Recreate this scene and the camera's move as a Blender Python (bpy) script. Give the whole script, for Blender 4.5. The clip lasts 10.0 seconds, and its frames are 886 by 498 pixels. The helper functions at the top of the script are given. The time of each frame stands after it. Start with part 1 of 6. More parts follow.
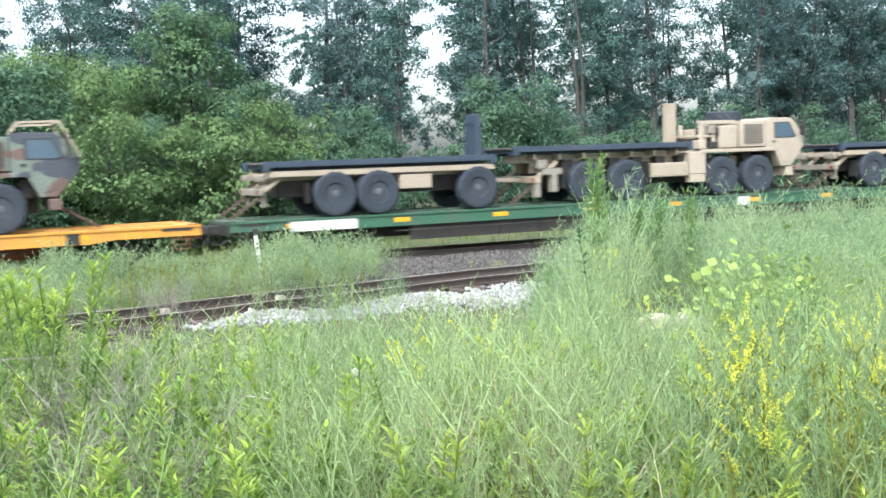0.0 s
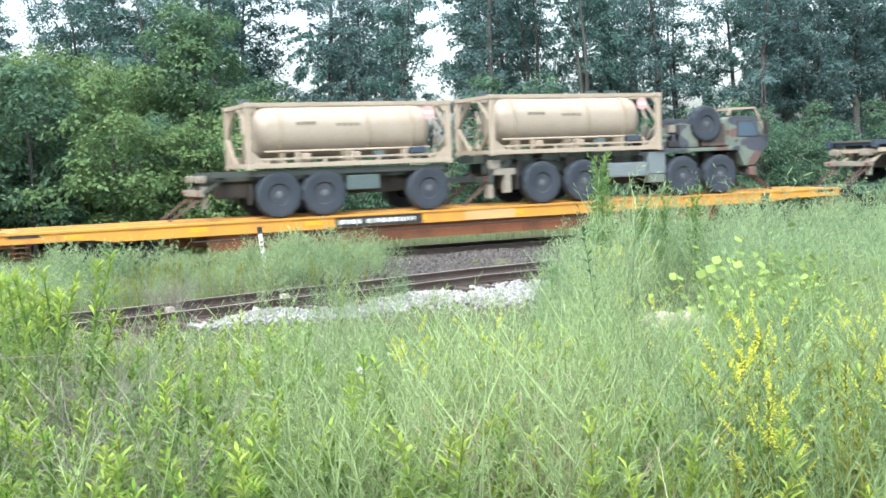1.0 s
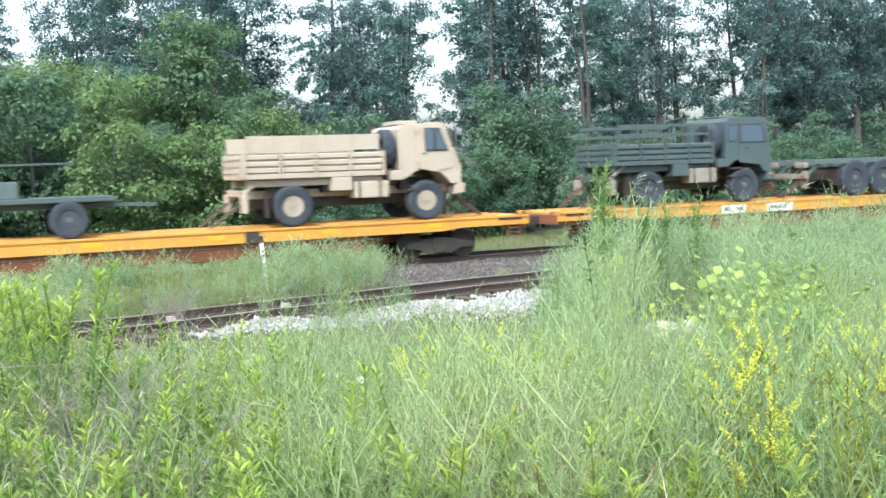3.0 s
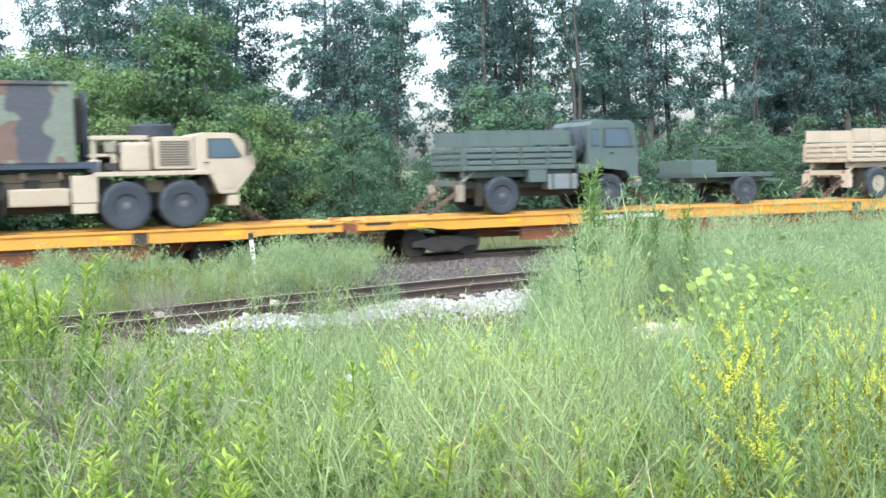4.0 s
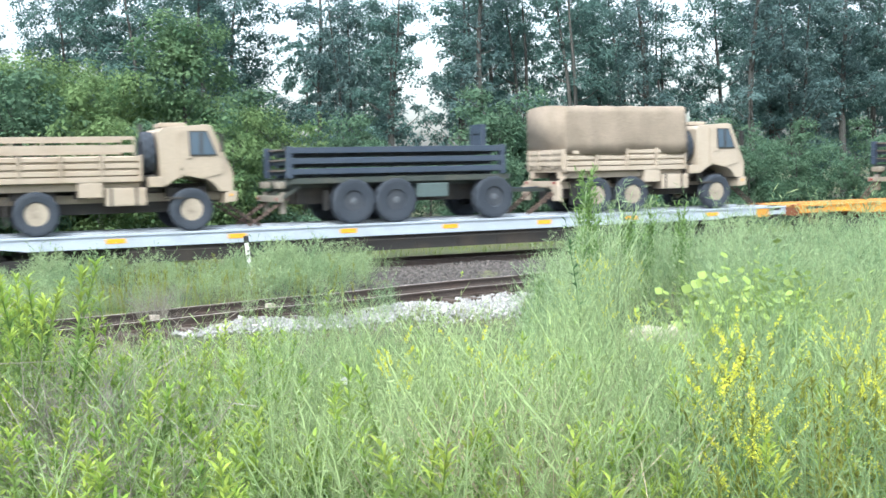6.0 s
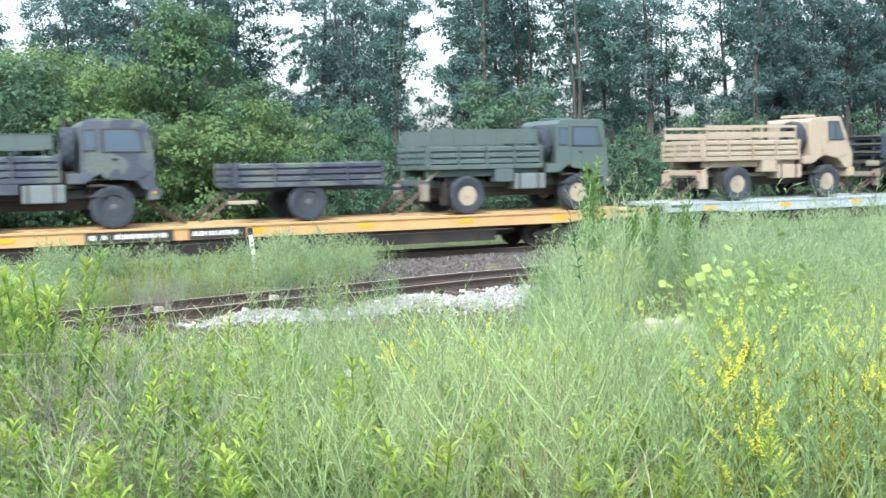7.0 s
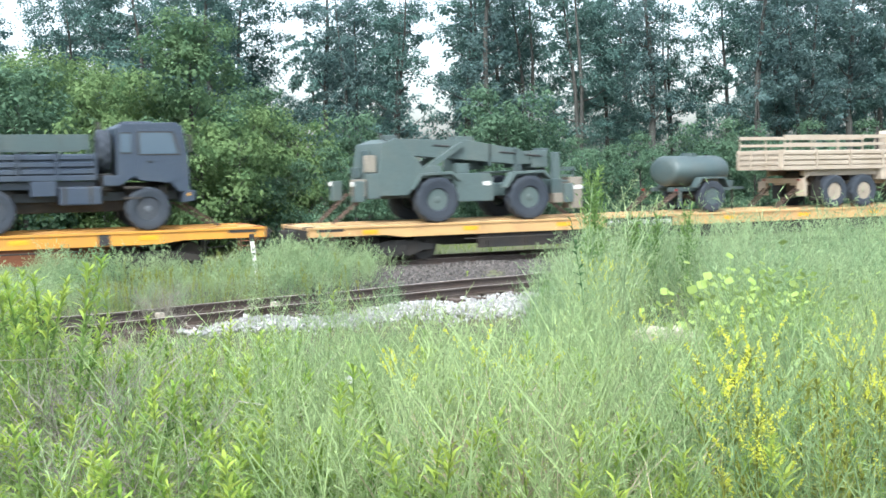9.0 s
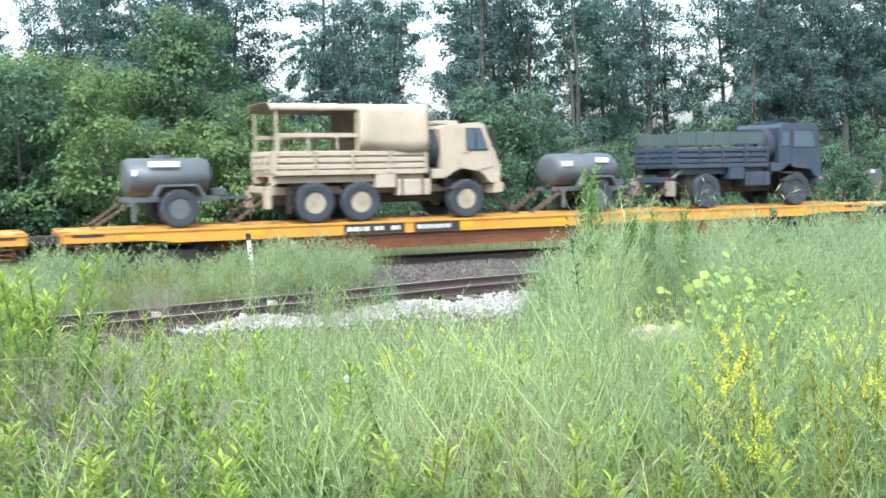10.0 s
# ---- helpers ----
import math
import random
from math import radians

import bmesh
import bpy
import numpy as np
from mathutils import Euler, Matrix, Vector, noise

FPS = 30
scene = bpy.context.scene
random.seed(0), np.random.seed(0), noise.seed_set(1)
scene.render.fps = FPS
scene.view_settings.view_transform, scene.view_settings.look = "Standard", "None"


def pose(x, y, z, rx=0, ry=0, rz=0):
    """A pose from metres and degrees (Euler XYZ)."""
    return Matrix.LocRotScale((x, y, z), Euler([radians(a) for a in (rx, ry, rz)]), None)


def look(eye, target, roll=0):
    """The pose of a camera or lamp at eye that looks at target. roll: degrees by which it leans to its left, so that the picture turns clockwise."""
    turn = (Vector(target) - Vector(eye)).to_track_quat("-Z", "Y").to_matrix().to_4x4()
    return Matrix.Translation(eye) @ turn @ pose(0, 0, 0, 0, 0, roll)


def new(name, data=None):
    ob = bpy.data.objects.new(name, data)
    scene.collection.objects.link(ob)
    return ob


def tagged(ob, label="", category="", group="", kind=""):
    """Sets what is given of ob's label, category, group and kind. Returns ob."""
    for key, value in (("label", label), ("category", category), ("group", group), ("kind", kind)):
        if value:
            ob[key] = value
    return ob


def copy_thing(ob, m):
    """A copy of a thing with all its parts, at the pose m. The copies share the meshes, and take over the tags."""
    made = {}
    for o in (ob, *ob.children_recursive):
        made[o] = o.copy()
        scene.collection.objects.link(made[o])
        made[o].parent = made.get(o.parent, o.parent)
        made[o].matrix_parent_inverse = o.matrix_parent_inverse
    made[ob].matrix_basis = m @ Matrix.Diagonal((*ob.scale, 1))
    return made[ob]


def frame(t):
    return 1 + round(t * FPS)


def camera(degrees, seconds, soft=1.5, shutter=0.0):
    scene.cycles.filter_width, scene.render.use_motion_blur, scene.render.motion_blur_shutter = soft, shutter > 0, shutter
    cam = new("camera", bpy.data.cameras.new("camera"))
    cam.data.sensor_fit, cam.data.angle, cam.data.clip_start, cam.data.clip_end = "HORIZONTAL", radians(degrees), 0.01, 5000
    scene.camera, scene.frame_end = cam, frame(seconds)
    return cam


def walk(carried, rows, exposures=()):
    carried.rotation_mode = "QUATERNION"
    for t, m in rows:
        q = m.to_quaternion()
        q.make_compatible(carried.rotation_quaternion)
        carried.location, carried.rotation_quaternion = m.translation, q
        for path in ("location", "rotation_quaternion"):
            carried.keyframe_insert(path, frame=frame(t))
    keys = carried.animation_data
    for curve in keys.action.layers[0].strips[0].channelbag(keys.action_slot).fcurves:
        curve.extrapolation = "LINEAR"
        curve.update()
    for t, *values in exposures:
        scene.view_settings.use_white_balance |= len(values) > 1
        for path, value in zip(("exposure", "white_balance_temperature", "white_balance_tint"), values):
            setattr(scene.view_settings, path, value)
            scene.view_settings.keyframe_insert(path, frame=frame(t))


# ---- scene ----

EYE = Vector((0, 0, 2.6))
CAM_ROWS = [
    (0.0, 0.000, -4.598, 2.009),
    (0.5, 0.303, -4.442, 2.113),
    (1.0, 0.227, -4.680, 2.071),
    (1.5, 0.514, -4.032, 2.148),
    (2.0, 0.020, -4.042, 2.309),
    (2.5, 0.280, -4.067, 2.249),
    (2.7, 0.340, -4.200, 2.200),
    (3.8, -0.178, -4.130, 1.300),
    (4.0, -0.178, -4.249, 1.273),
    (4.5, -0.094, -4.726, 1.249),
    (5.0, 0.069, -4.440, 1.388),
    (5.5, 0.172, -4.240, 1.278),
    (5.7, -0.418, -4.020, 1.260),
    (6.8, -0.280, -4.480, 1.130),
    (7.0, -0.192, -4.491, 1.122),
    (7.5, -0.103, -4.927, 1.172),
    (8.0, -0.159, -4.537, 0.784),
    (8.5, -0.020, -4.262, 1.018),
    (9.0, -0.108, -4.129, 0.962),
    (9.5, -0.109, -4.226, 1.073),
    (10.0, -0.286, -4.182, 0.984)]
cam = camera(44.0, 10.0, soft=1.6, shutter=0.18)
walk(cam, [(t, pose(*EYE, 90 + p, r, y)) for t, y, p, r in CAM_ROWS], [(0.0, 1.8, 6150, 4.0), (10.0, 1.8, 6150, 4.0)])

# ---- world and light: a bright overcast day ----
world = bpy.data.worlds.new("overcast_sky")
scene.world = world
world.use_nodes = True
wn, wl = world.node_tree.nodes, world.node_tree.links
bg = wn["Background"]
sky = wn.new("ShaderNodeTexSky")
sky.sky_type, sky.sun_disc = "NISHITA", False
sky.sun_elevation, sky.sun_rotation = radians(58), radians(200)
sky.dust_density, sky.air_density = 4.0, 1.0
hsv = wn.new("ShaderNodeHueSaturation")
hsv.inputs["Saturation"].default_value = 0.5
wl.new(sky.outputs[0], hsv.inputs["Color"])
wl.new(hsv.outputs[0], bg.inputs["Color"])
bg.inputs["Strength"].default_value = 0.15
sun = new("sun", bpy.data.lights.new("sun", "SUN"))
sun.data.energy, sun.data.angle, sun.data.color = 1.4, radians(25), (1.0, 0.99, 0.97)
sun.matrix_world = look((-20, -35, 60), (0, 25, 0))

# ---- shaping helpers ----
def part(name, bm, material, parent=None, label=""):
    """Links a bmesh as one mesh object under a thing or a part."""
    me = bpy.data.meshes.new(name)
    bm.normal_update()
    bm.to_mesh(me)
    bm.free()
    me.materials.append(material)
    ob = new(name, me)
    ob.parent = parent
    if label:
        ob["label"] = label
    return ob


def same(name, ob, parent, m):
    """Another object on the mesh of ob."""
    o = new(name, ob.data)
    o.parent = parent
    o.matrix_basis = m
    return o


def thing(name, label, category, group=""):
    e = new(name)
    e.empty_display_size = 0.3
    return tagged(e, label, category, group)


def box(bm, x0, x1, y0, y1, z0, z1, bevel=0.0):
    made = bmesh.ops.create_cube(bm, size=1.0)["verts"]
    m = Matrix.Translation(((x0 + x1) / 2, (y0 + y1) / 2, (z0 + z1) / 2)) @ Matrix.Diagonal((x1 - x0, y1 - y0, z1 - z0, 1))
    bmesh.ops.transform(bm, matrix=m, verts=made)
    if bevel > 0:
        edges = list({e for v in made for e in v.link_edges})
        bmesh.ops.bevel(bm, geom=edges, offset=bevel, segments=2, affect="EDGES", profile=0.7)
    return bm


def boxm(bm, size, m):
    made = bmesh.ops.create_cube(bm, size=1.0)["verts"]
    bmesh.ops.transform(bm, matrix=m @ Matrix.Diagonal((*size, 1)), verts=made)
    return bm


def bar(bm, a, b, w, h=None):
    """A square bar from a to b."""
    a, b = Vector(a), Vector(b)
    d = b - a
    q = d.to_track_quat("X", "Z").to_matrix().to_4x4()
    return boxm(bm, (d.length, w, h or w), Matrix.Translation((a + b) / 2) @ q)


def rod(bm, a, b, r, r2=None, seg=10):
    a, b = Vector(a), Vector(b)
    d = b - a
    q = d.to_track_quat("Z", "Y").to_matrix().to_4x4()
    bmesh.ops.create_cone(bm, cap_ends=True, segments=seg, radius1=r, radius2=r if r2 is None else r2, depth=d.length,
                          matrix=Matrix.Translation((a + b) / 2) @ q)
    return bm


def slab(bm, pts, y0, y1, bevel=0.0):
    """A profile in x and z, pulled out along y."""
    lo = [bm.verts.new((x, y0, z)) for x, z in pts]
    hi = [bm.verts.new((x, y1, z)) for x, z in pts]
    faces = [bm.faces.new(lo), bm.faces.new(hi[::-1])]
    for i in range(len(pts)):
        j = (i + 1) % len(pts)
        faces.append(bm.faces.new((lo[j], lo[i], hi[i], hi[j])))
    bmesh.ops.recalc_face_normals(bm, faces=faces)
    if bevel > 0:
        bmesh.ops.bevel(bm, geom=list({e for f in faces for e in f.edges}), offset=bevel, segments=2, affect="EDGES", profile=0.7)
    return bm


def lathe(bm, prof, m, seg=28):
    """A profile of (radius, height) turned about z, then placed by m; closed at both ends."""
    rings = [[bm.verts.new(m @ Vector((r * math.cos(2 * math.pi * k / seg), r * math.sin(2 * math.pi * k / seg), h))) for k in range(seg)] for r, h in prof]
    for a, b in zip(rings, rings[1:]):
        for k in range(seg):
            bm.faces.new((a[k], a[(k + 1) % seg], b[(k + 1) % seg], b[k]))
    bm.faces.new(rings[0][::-1])
    bm.faces.new(rings[-1])
    return bm


B = bmesh.new


# ---- materials ----
def limb(bm, pts, r0, r1, seg=7):
    rings = []
    for i, p in enumerate(pts):
        r = r0 + (r1 - r0) * i / (len(pts) - 1)
        d = (Vector(pts[min(i + 1, len(pts) - 1)]) - Vector(pts[max(i - 1, 0)])).normalized()
        q = d.to_track_quat("Z", "Y").to_matrix()
        rings.append([bm.verts.new(Vector(p) + q @ Vector((r * math.cos(6.283 * k / seg), r * math.sin(6.283 * k / seg), 0))) for k in range(seg)])
    for a, b in zip(rings, rings[1:]):
        for k in range(seg):
            bm.faces.new((a[k], a[(k + 1) % seg], b[(k + 1) % seg], b[k]))
    bm.faces.new(rings[-1])
    return bm


def paint(name, colour, rough=0.6, metal=0.0, scale=6.0, vary=0.25, dirt=(0.16, 0.13, 0.09), dirty=0.3, bump=0.15, islands=0.0):
    """A painted, weathered or mineral surface: grain, large stains, a fine relief."""
    m = bpy.data.materials.new(name)
    m.use_nodes = True
    n, l = m.node_tree.nodes, m.node_tree.links
    p = n["Principled BSDF"]
    tc = n.new("ShaderNodeTexCoord")
    big, fine = n.new("ShaderNodeTexNoise"), n.new("ShaderNodeTexNoise")
    big.inputs["Scale"].default_value, big.inputs["Detail"].default_value = scale * 0.22, 6
    fine.inputs["Scale"].default_value, fine.inputs["Detail"].default_value = scale * 4, 5
    for k in (big, fine):
        l.new(tc.outputs["Object"], k.inputs["Vector"])
    ramp = n.new("ShaderNodeMapRange")
    ramp.inputs["From Min"].default_value, ramp.inputs["From Max"].default_value = 0.45, 0.75
    ramp.inputs["To Max"].default_value = dirty
    l.new(big.outputs[0], ramp.inputs["Value"])
    a = n.new("ShaderNodeMix")
    a.data_type = "RGBA"
    a.inputs["A"].default_value = (*colour, 1)
    a.inputs["B"].default_value = (*dirt, 1)
    l.new(ramp.outputs[0], a.inputs["Factor"])
    h = n.new("ShaderNodeHueSaturation")
    v = n.new("ShaderNodeMapRange")
    v.inputs["From Min"].default_value, v.inputs["From Max"].default_value = 0.3, 0.7
    v.inputs["To Min"].default_value, v.inputs["To Max"].default_value = 1 - vary, 1 + vary
    l.new(fine.outputs[0], v.inputs["Value"])
    value = v.outputs[0]
    if islands:
        g = n.new("ShaderNodeNewGeometry")
        r = n.new("ShaderNodeMapRange")
        r.inputs["To Min"].default_value, r.inputs["To Max"].default_value = 1 - islands, 1 + islands
        l.new(g.outputs["Random Per Island"], r.inputs["Value"])
        mul = n.new("ShaderNodeMath")
        mul.operation = "MULTIPLY"
        l.new(value, mul.inputs[0])
        l.new(r.outputs[0], mul.inputs[1])
        value = mul.outputs[0]
    l.new(value, h.inputs["Value"])
    l.new(a.outputs["Result"], h.inputs["Color"])
    l.new(h.outputs[0], p.inputs["Base Color"])
    p.inputs["Roughness"].default_value, p.inputs["Metallic"].default_value = rough, metal
    bp = n.new("ShaderNodeBump")
    bp.inputs["Strength"].default_value, bp.inputs["Distance"].default_value = bump, 0.02
    l.new(fine.outputs[0], bp.inputs["Height"])
    l.new(bp.outputs[0], p.inputs["Normal"])
    return m


def foliage(name, colour, other, rough=0.7, through_=0.48, vary=0.35, patch=0.5):
    """Leaves: each island a little different, patches of another green, light passing through."""
    m = bpy.data.materials.new(name)
    m.use_nodes = True
    n, l = m.node_tree.nodes, m.node_tree.links
    p, out = n["Principled BSDF"], n["Material Output"]
    g, tc, nz = n.new("ShaderNodeNewGeometry"), n.new("ShaderNodeTexCoord"), n.new("ShaderNodeTexNoise")
    nz.inputs["Scale"].default_value, nz.inputs["Detail"].default_value = patch, 3
    l.new(tc.outputs["Object"], nz.inputs["Vector"])
    mr = n.new("ShaderNodeMapRange")
    mr.inputs["From Min"].default_value, mr.inputs["From Max"].default_value = 0.38, 0.62
    l.new(nz.outputs[0], mr.inputs["Value"])
    add = n.new("ShaderNodeMath")
    add.operation = "MULTIPLY_ADD"
    add.use_clamp = True
    l.new(g.outputs["Random Per Island"], add.inputs[0])
    add.inputs[1].default_value = 0.5
    l.new(mr.outputs[0], add.inputs[2])
    mx = n.new("ShaderNodeMix")
    mx.data_type = "RGBA"
    mx.inputs["A"].default_value, mx.inputs["B"].default_value = (*colour, 1), (*other, 1)
    l.new(add.outputs[0], mx.inputs["Factor"])
    h, v = n.new("ShaderNodeHueSaturation"), n.new("ShaderNodeMapRange")
    v.inputs["To Min"].default_value, v.inputs["To Max"].default_value = 1 - vary, 1 + vary
    wn_ = n.new("ShaderNodeTexWhiteNoise")
    wn_.noise_dimensions = "1D"
    l.new(g.outputs["Random Per Island"], wn_.inputs["W"])
    l.new(wn_.outputs["Value"], v.inputs["Value"])
    l.new(v.outputs[0], h.inputs["Value"])
    l.new(mx.outputs["Result"], h.inputs["Color"])
    l.new(h.outputs[0], p.inputs["Base Color"])
    p.inputs["Roughness"].default_value = rough
    p.inputs["Specular IOR Level"].default_value = 0.06
    t = n.new("ShaderNodeBsdfTranslucent")
    l.new(h.outputs[0], t.inputs["Color"])
    s = n.new("ShaderNodeMixShader")
    s.inputs[0].default_value = through_
    l.new(p.outputs[0], s.inputs[1])
    l.new(t.outputs[0], s.inputs[2])
    l.new(s.outputs[0], out.inputs["Surface"])
    return m


def blotches(name, colours, scale=1.1, rough=0.65, edge=(0.535, 0.535)):
    """Three-colour camouflage paint in irregular patches."""
    m = paint(name, colours[0], rough, dirty=0.15)
    n, l = m.node_tree.nodes, m.node_tree.links
    h = [k for k in n if k.bl_idname == "ShaderNodeHueSaturation"][0]
    tc = [k for k in n if k.bl_idname == "ShaderNodeTexCoord"][0]
    last = None
    for i, c in enumerate(colours[1:]):
        nz = n.new("ShaderNodeTexNoise")
        nz.inputs["Scale"].default_value, nz.inputs["Detail"].default_value = scale, 1.5
        mp = n.new("ShaderNodeMapping")
        mp.inputs["Location"].default_value = (7.3 * i, 3.1 * i, 1.7 * i)
        l.new(tc.outputs["Object"], mp.inputs["Vector"])
        l.new(mp.outputs[0], nz.inputs["Vector"])
        st = n.new("ShaderNodeMapRange")
        st.inputs["From Min"].default_value, st.inputs["From Max"].default_value = edge[i], edge[i] + 0.015
        l.new(nz.outputs[0], st.inputs["Value"])
        mx = n.new("ShaderNodeMix")
        mx.data_type = "RGBA"
        mx.inputs["B"].default_value = (*c, 1)
        l.new(st.outputs[0], mx.inputs["Factor"])
        if last:
            l.new(last.outputs["Result"], mx.inputs["A"])
        else:
            l.new(h.inputs["Color"].links[0].from_socket, mx.inputs["A"])
        last = mx
    l.new(last.outputs["Result"], h.inputs["Color"])
    return m


def glass(name, sky_tint=(0.06, 0.09, 0.125)):
    m = bpy.data.materials.new(name)
    m.use_nodes = True
    p = m.node_tree.nodes["Principled BSDF"]
    # opaque pane; its blue base colour stands in for reflected sky
    p.inputs["Base Color"].default_value = (*sky_tint, 1)
    p.inputs["Roughness"].default_value = 0.06
    p.inputs["Coat Weight"].default_value = 0.6
    return m


M = {}
M["yellow"] = paint("railcar_yellow", (0.50, 0.232, 0.032), 0.55, dirt=(0.24, 0.12, 0.045), dirty=0.5, vary=0.12)
M["faded"] = paint("faded_railcar_yellow", (0.455, 0.28, 0.12), 0.65, dirt=(0.28, 0.165, 0.085), dirty=0.6, vary=0.12)
M["rcgreen"] = paint("railcar_green", (0.0287, 0.0902, 0.0533), 0.6, dirt=(0.082, 0.082, 0.0656), dirty=0.5)
M["rcwhite"] = paint("railcar_pale_blue", (0.32, 0.365, 0.425), 0.6, dirt=(0.22, 0.23, 0.24), dirty=0.4, vary=0.1)
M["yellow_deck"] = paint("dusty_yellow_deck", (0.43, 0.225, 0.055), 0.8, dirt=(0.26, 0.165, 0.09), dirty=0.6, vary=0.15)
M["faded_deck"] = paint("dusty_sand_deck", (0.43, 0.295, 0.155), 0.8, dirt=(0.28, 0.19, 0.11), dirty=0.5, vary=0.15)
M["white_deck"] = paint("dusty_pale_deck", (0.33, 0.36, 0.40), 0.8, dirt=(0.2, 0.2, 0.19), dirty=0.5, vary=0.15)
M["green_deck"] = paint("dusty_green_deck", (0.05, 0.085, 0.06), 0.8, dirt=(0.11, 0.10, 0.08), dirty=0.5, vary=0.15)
M["rust"] = paint("rusty_sill", (0.17, 0.062, 0.028), 0.85, dirt=(0.0574, 0.0287, 0.0164), dirty=0.8, vary=0.35)
M["dark"] = paint("grimy_black_steel", (0.0205, 0.0189, 0.018), 0.7, dirt=(0.0574, 0.041, 0.0287), dirty=0.7)
M["deck"] = paint("worn_deck_boards", (0.0984, 0.082, 0.0697), 0.9, dirty=0.5)
M["black"] = paint("stencil_black", (0.0164, 0.0164, 0.018), 0.6, dirty=0.2)
M["white"] = paint("stencil_white", (0.59, 0.59, 0.574), 0.6, dirty=0.25)
M["reflect"] = paint("amber_reflector", (0.615, 0.295, 0.0164), 0.35, dirty=0.1)
M["tan"] = paint("desert_tan_paint", (0.30, 0.25, 0.195), 0.6, dirt=(0.22, 0.165, 0.11), dirty=0.45, vary=0.1)
M["tan2"] = paint("pale_sand_paint", (0.335, 0.283, 0.228), 0.6, dirt=(0.24, 0.19, 0.135), dirty=0.45, vary=0.1)
M["tanrim"] = paint("dusty_sand_rim", (0.295, 0.254, 0.201), 0.7, dirt=(0.123, 0.0984, 0.0738), dirty=0.7, vary=0.15)
M["tanvas"] = paint("tan_canvas", (0.213, 0.174, 0.137), 0.95, dirt=(0.139, 0.115, 0.0861), dirty=0.6, vary=0.2, bump=0.5)
# both greens carry extra blue: haze mixed into the paint colour
M["olive"] = paint("drab_green_paint", (0.046, 0.07, 0.074), 0.5, dirt=(0.09, 0.09, 0.08), dirty=0.35, vary=0.15)
M["olive2"] = paint("grey_green_paint", (0.063, 0.09, 0.091), 0.55, dirt=(0.11, 0.115, 0.1), dirty=0.3, vary=0.12)
M["slate"] = paint("slate_blue_paint", (0.0697, 0.082, 0.102), 0.5, dirt=(0.0984, 0.0943, 0.082), dirty=0.35, vary=0.12)
M["slate_pale"] = paint("pale_slate_paint", (0.13, 0.155, 0.165), 0.5, dirt=(0.1, 0.1, 0.09), dirty=0.35, vary=0.12)
M["drab"] = paint("dark_drab_paint", (0.0279, 0.0369, 0.0344), 0.65, dirt=(0.082, 0.0697, 0.0492), dirty=0.4, vary=0.2)
M["navy"] = paint("blue_black_paint", (0.03, 0.043, 0.068), 0.42, dirt=(0.065, 0.073, 0.08), dirty=0.35, vary=0.15)
M["camo"] = blotches("woodland_camouflage", [(0.115, 0.138, 0.118), (0.105, 0.066, 0.057), (0.042, 0.047, 0.062)], 1.0, edge=(0.535, 0.505))
M["camo_dark"] = blotches("dull_camouflage", [(0.054, 0.067, 0.09), (0.08, 0.096, 0.092), (0.036, 0.044, 0.066)], 1.1)
M["rim_dark"] = paint("dark_wheel_rim", (0.022, 0.028, 0.04), 0.6, dirt=(0.06, 0.062, 0.065), dirty=0.5, vary=0.2)
M["tyre"] = paint("tyre_rubber", (0.02, 0.027, 0.039), 0.85, dirt=(0.04, 0.046, 0.055), dirty=0.5, vary=0.2)
M["glass"] = glass("cab_glass")
M["lamp"] = paint("red_lens", (0.18, 0.0164, 0.0164), 0.3, dirty=0.1)
M["chain"] = paint("rust_brown_chain", (0.075, 0.05, 0.038), 0.8, dirt=(0.05, 0.035, 0.03), dirty=0.5)
M["dusty"] = paint("dusty_grey_steel", (0.2, 0.18, 0.15), 0.8, dirt=(0.1, 0.085, 0.065), dirty=0.6)
M["chock"] = paint("rust_red_strap", (0.205, 0.0492, 0.0328), 0.8)
M["hazard"] = paint("placard_pink", (0.574, 0.287, 0.287), 0.5, dirty=0.1)
M["rail"] = paint("rusty_rail", (0.0615, 0.0476, 0.0426), 0.7, metal=0.3, dirt=(0.0492, 0.0287, 0.0205), dirty=0.7)
M["railtop"] = paint("worn_rail_head", (0.33, 0.29, 0.27), 0.5, metal=0.3, dirt=(0.2, 0.13, 0.1), dirty=0.4)
M["tie"] = paint("weathered_tie", (0.0615, 0.0451, 0.0369), 0.95, dirt=(0.123, 0.107, 0.0902), dirty=0.6, vary=0.35)
M["ballast"] = paint("grey_brown_ballast", (0.07, 0.063, 0.06), 0.95, dirt=(0.045, 0.038, 0.035), dirty=0.6, vary=0.3, islands=0.4)
M["limestone"] = paint("white_limestone", (0.31, 0.31, 0.305), 0.95, dirt=(0.21, 0.2, 0.185), dirty=0.5, vary=0.2, islands=0.25)
M["concrete"] = paint("old_concrete", (0.41, 0.369, 0.312), 0.95, dirt=(0.205, 0.172, 0.131), dirty=0.6)
M["soil"] = paint("weedy_soil", (0.0615, 0.0779, 0.0287), 0.95, scale=3, dirt=(0.107, 0.0861, 0.0492), dirty=0.8, vary=0.4)
M["bark"] = paint("grey_bark", (0.058, 0.058, 0.054), 0.95, dirt=(0.035, 0.035, 0.032), dirty=0.6, vary=0.4, bump=0.8)
# distance haze is put into the tree leaf colours: bluer, the third also paler
M["leaf_tree"] = foliage("cottonwood_leaves", (0.062, 0.122, 0.112), (0.11, 0.184, 0.166), vary=0.12, patch=0.8)
M["leaf_haze"] = foliage("haze_tinted_leaves", (0.066, 0.12, 0.122), (0.112, 0.172, 0.17), vary=0.12, patch=0.8)
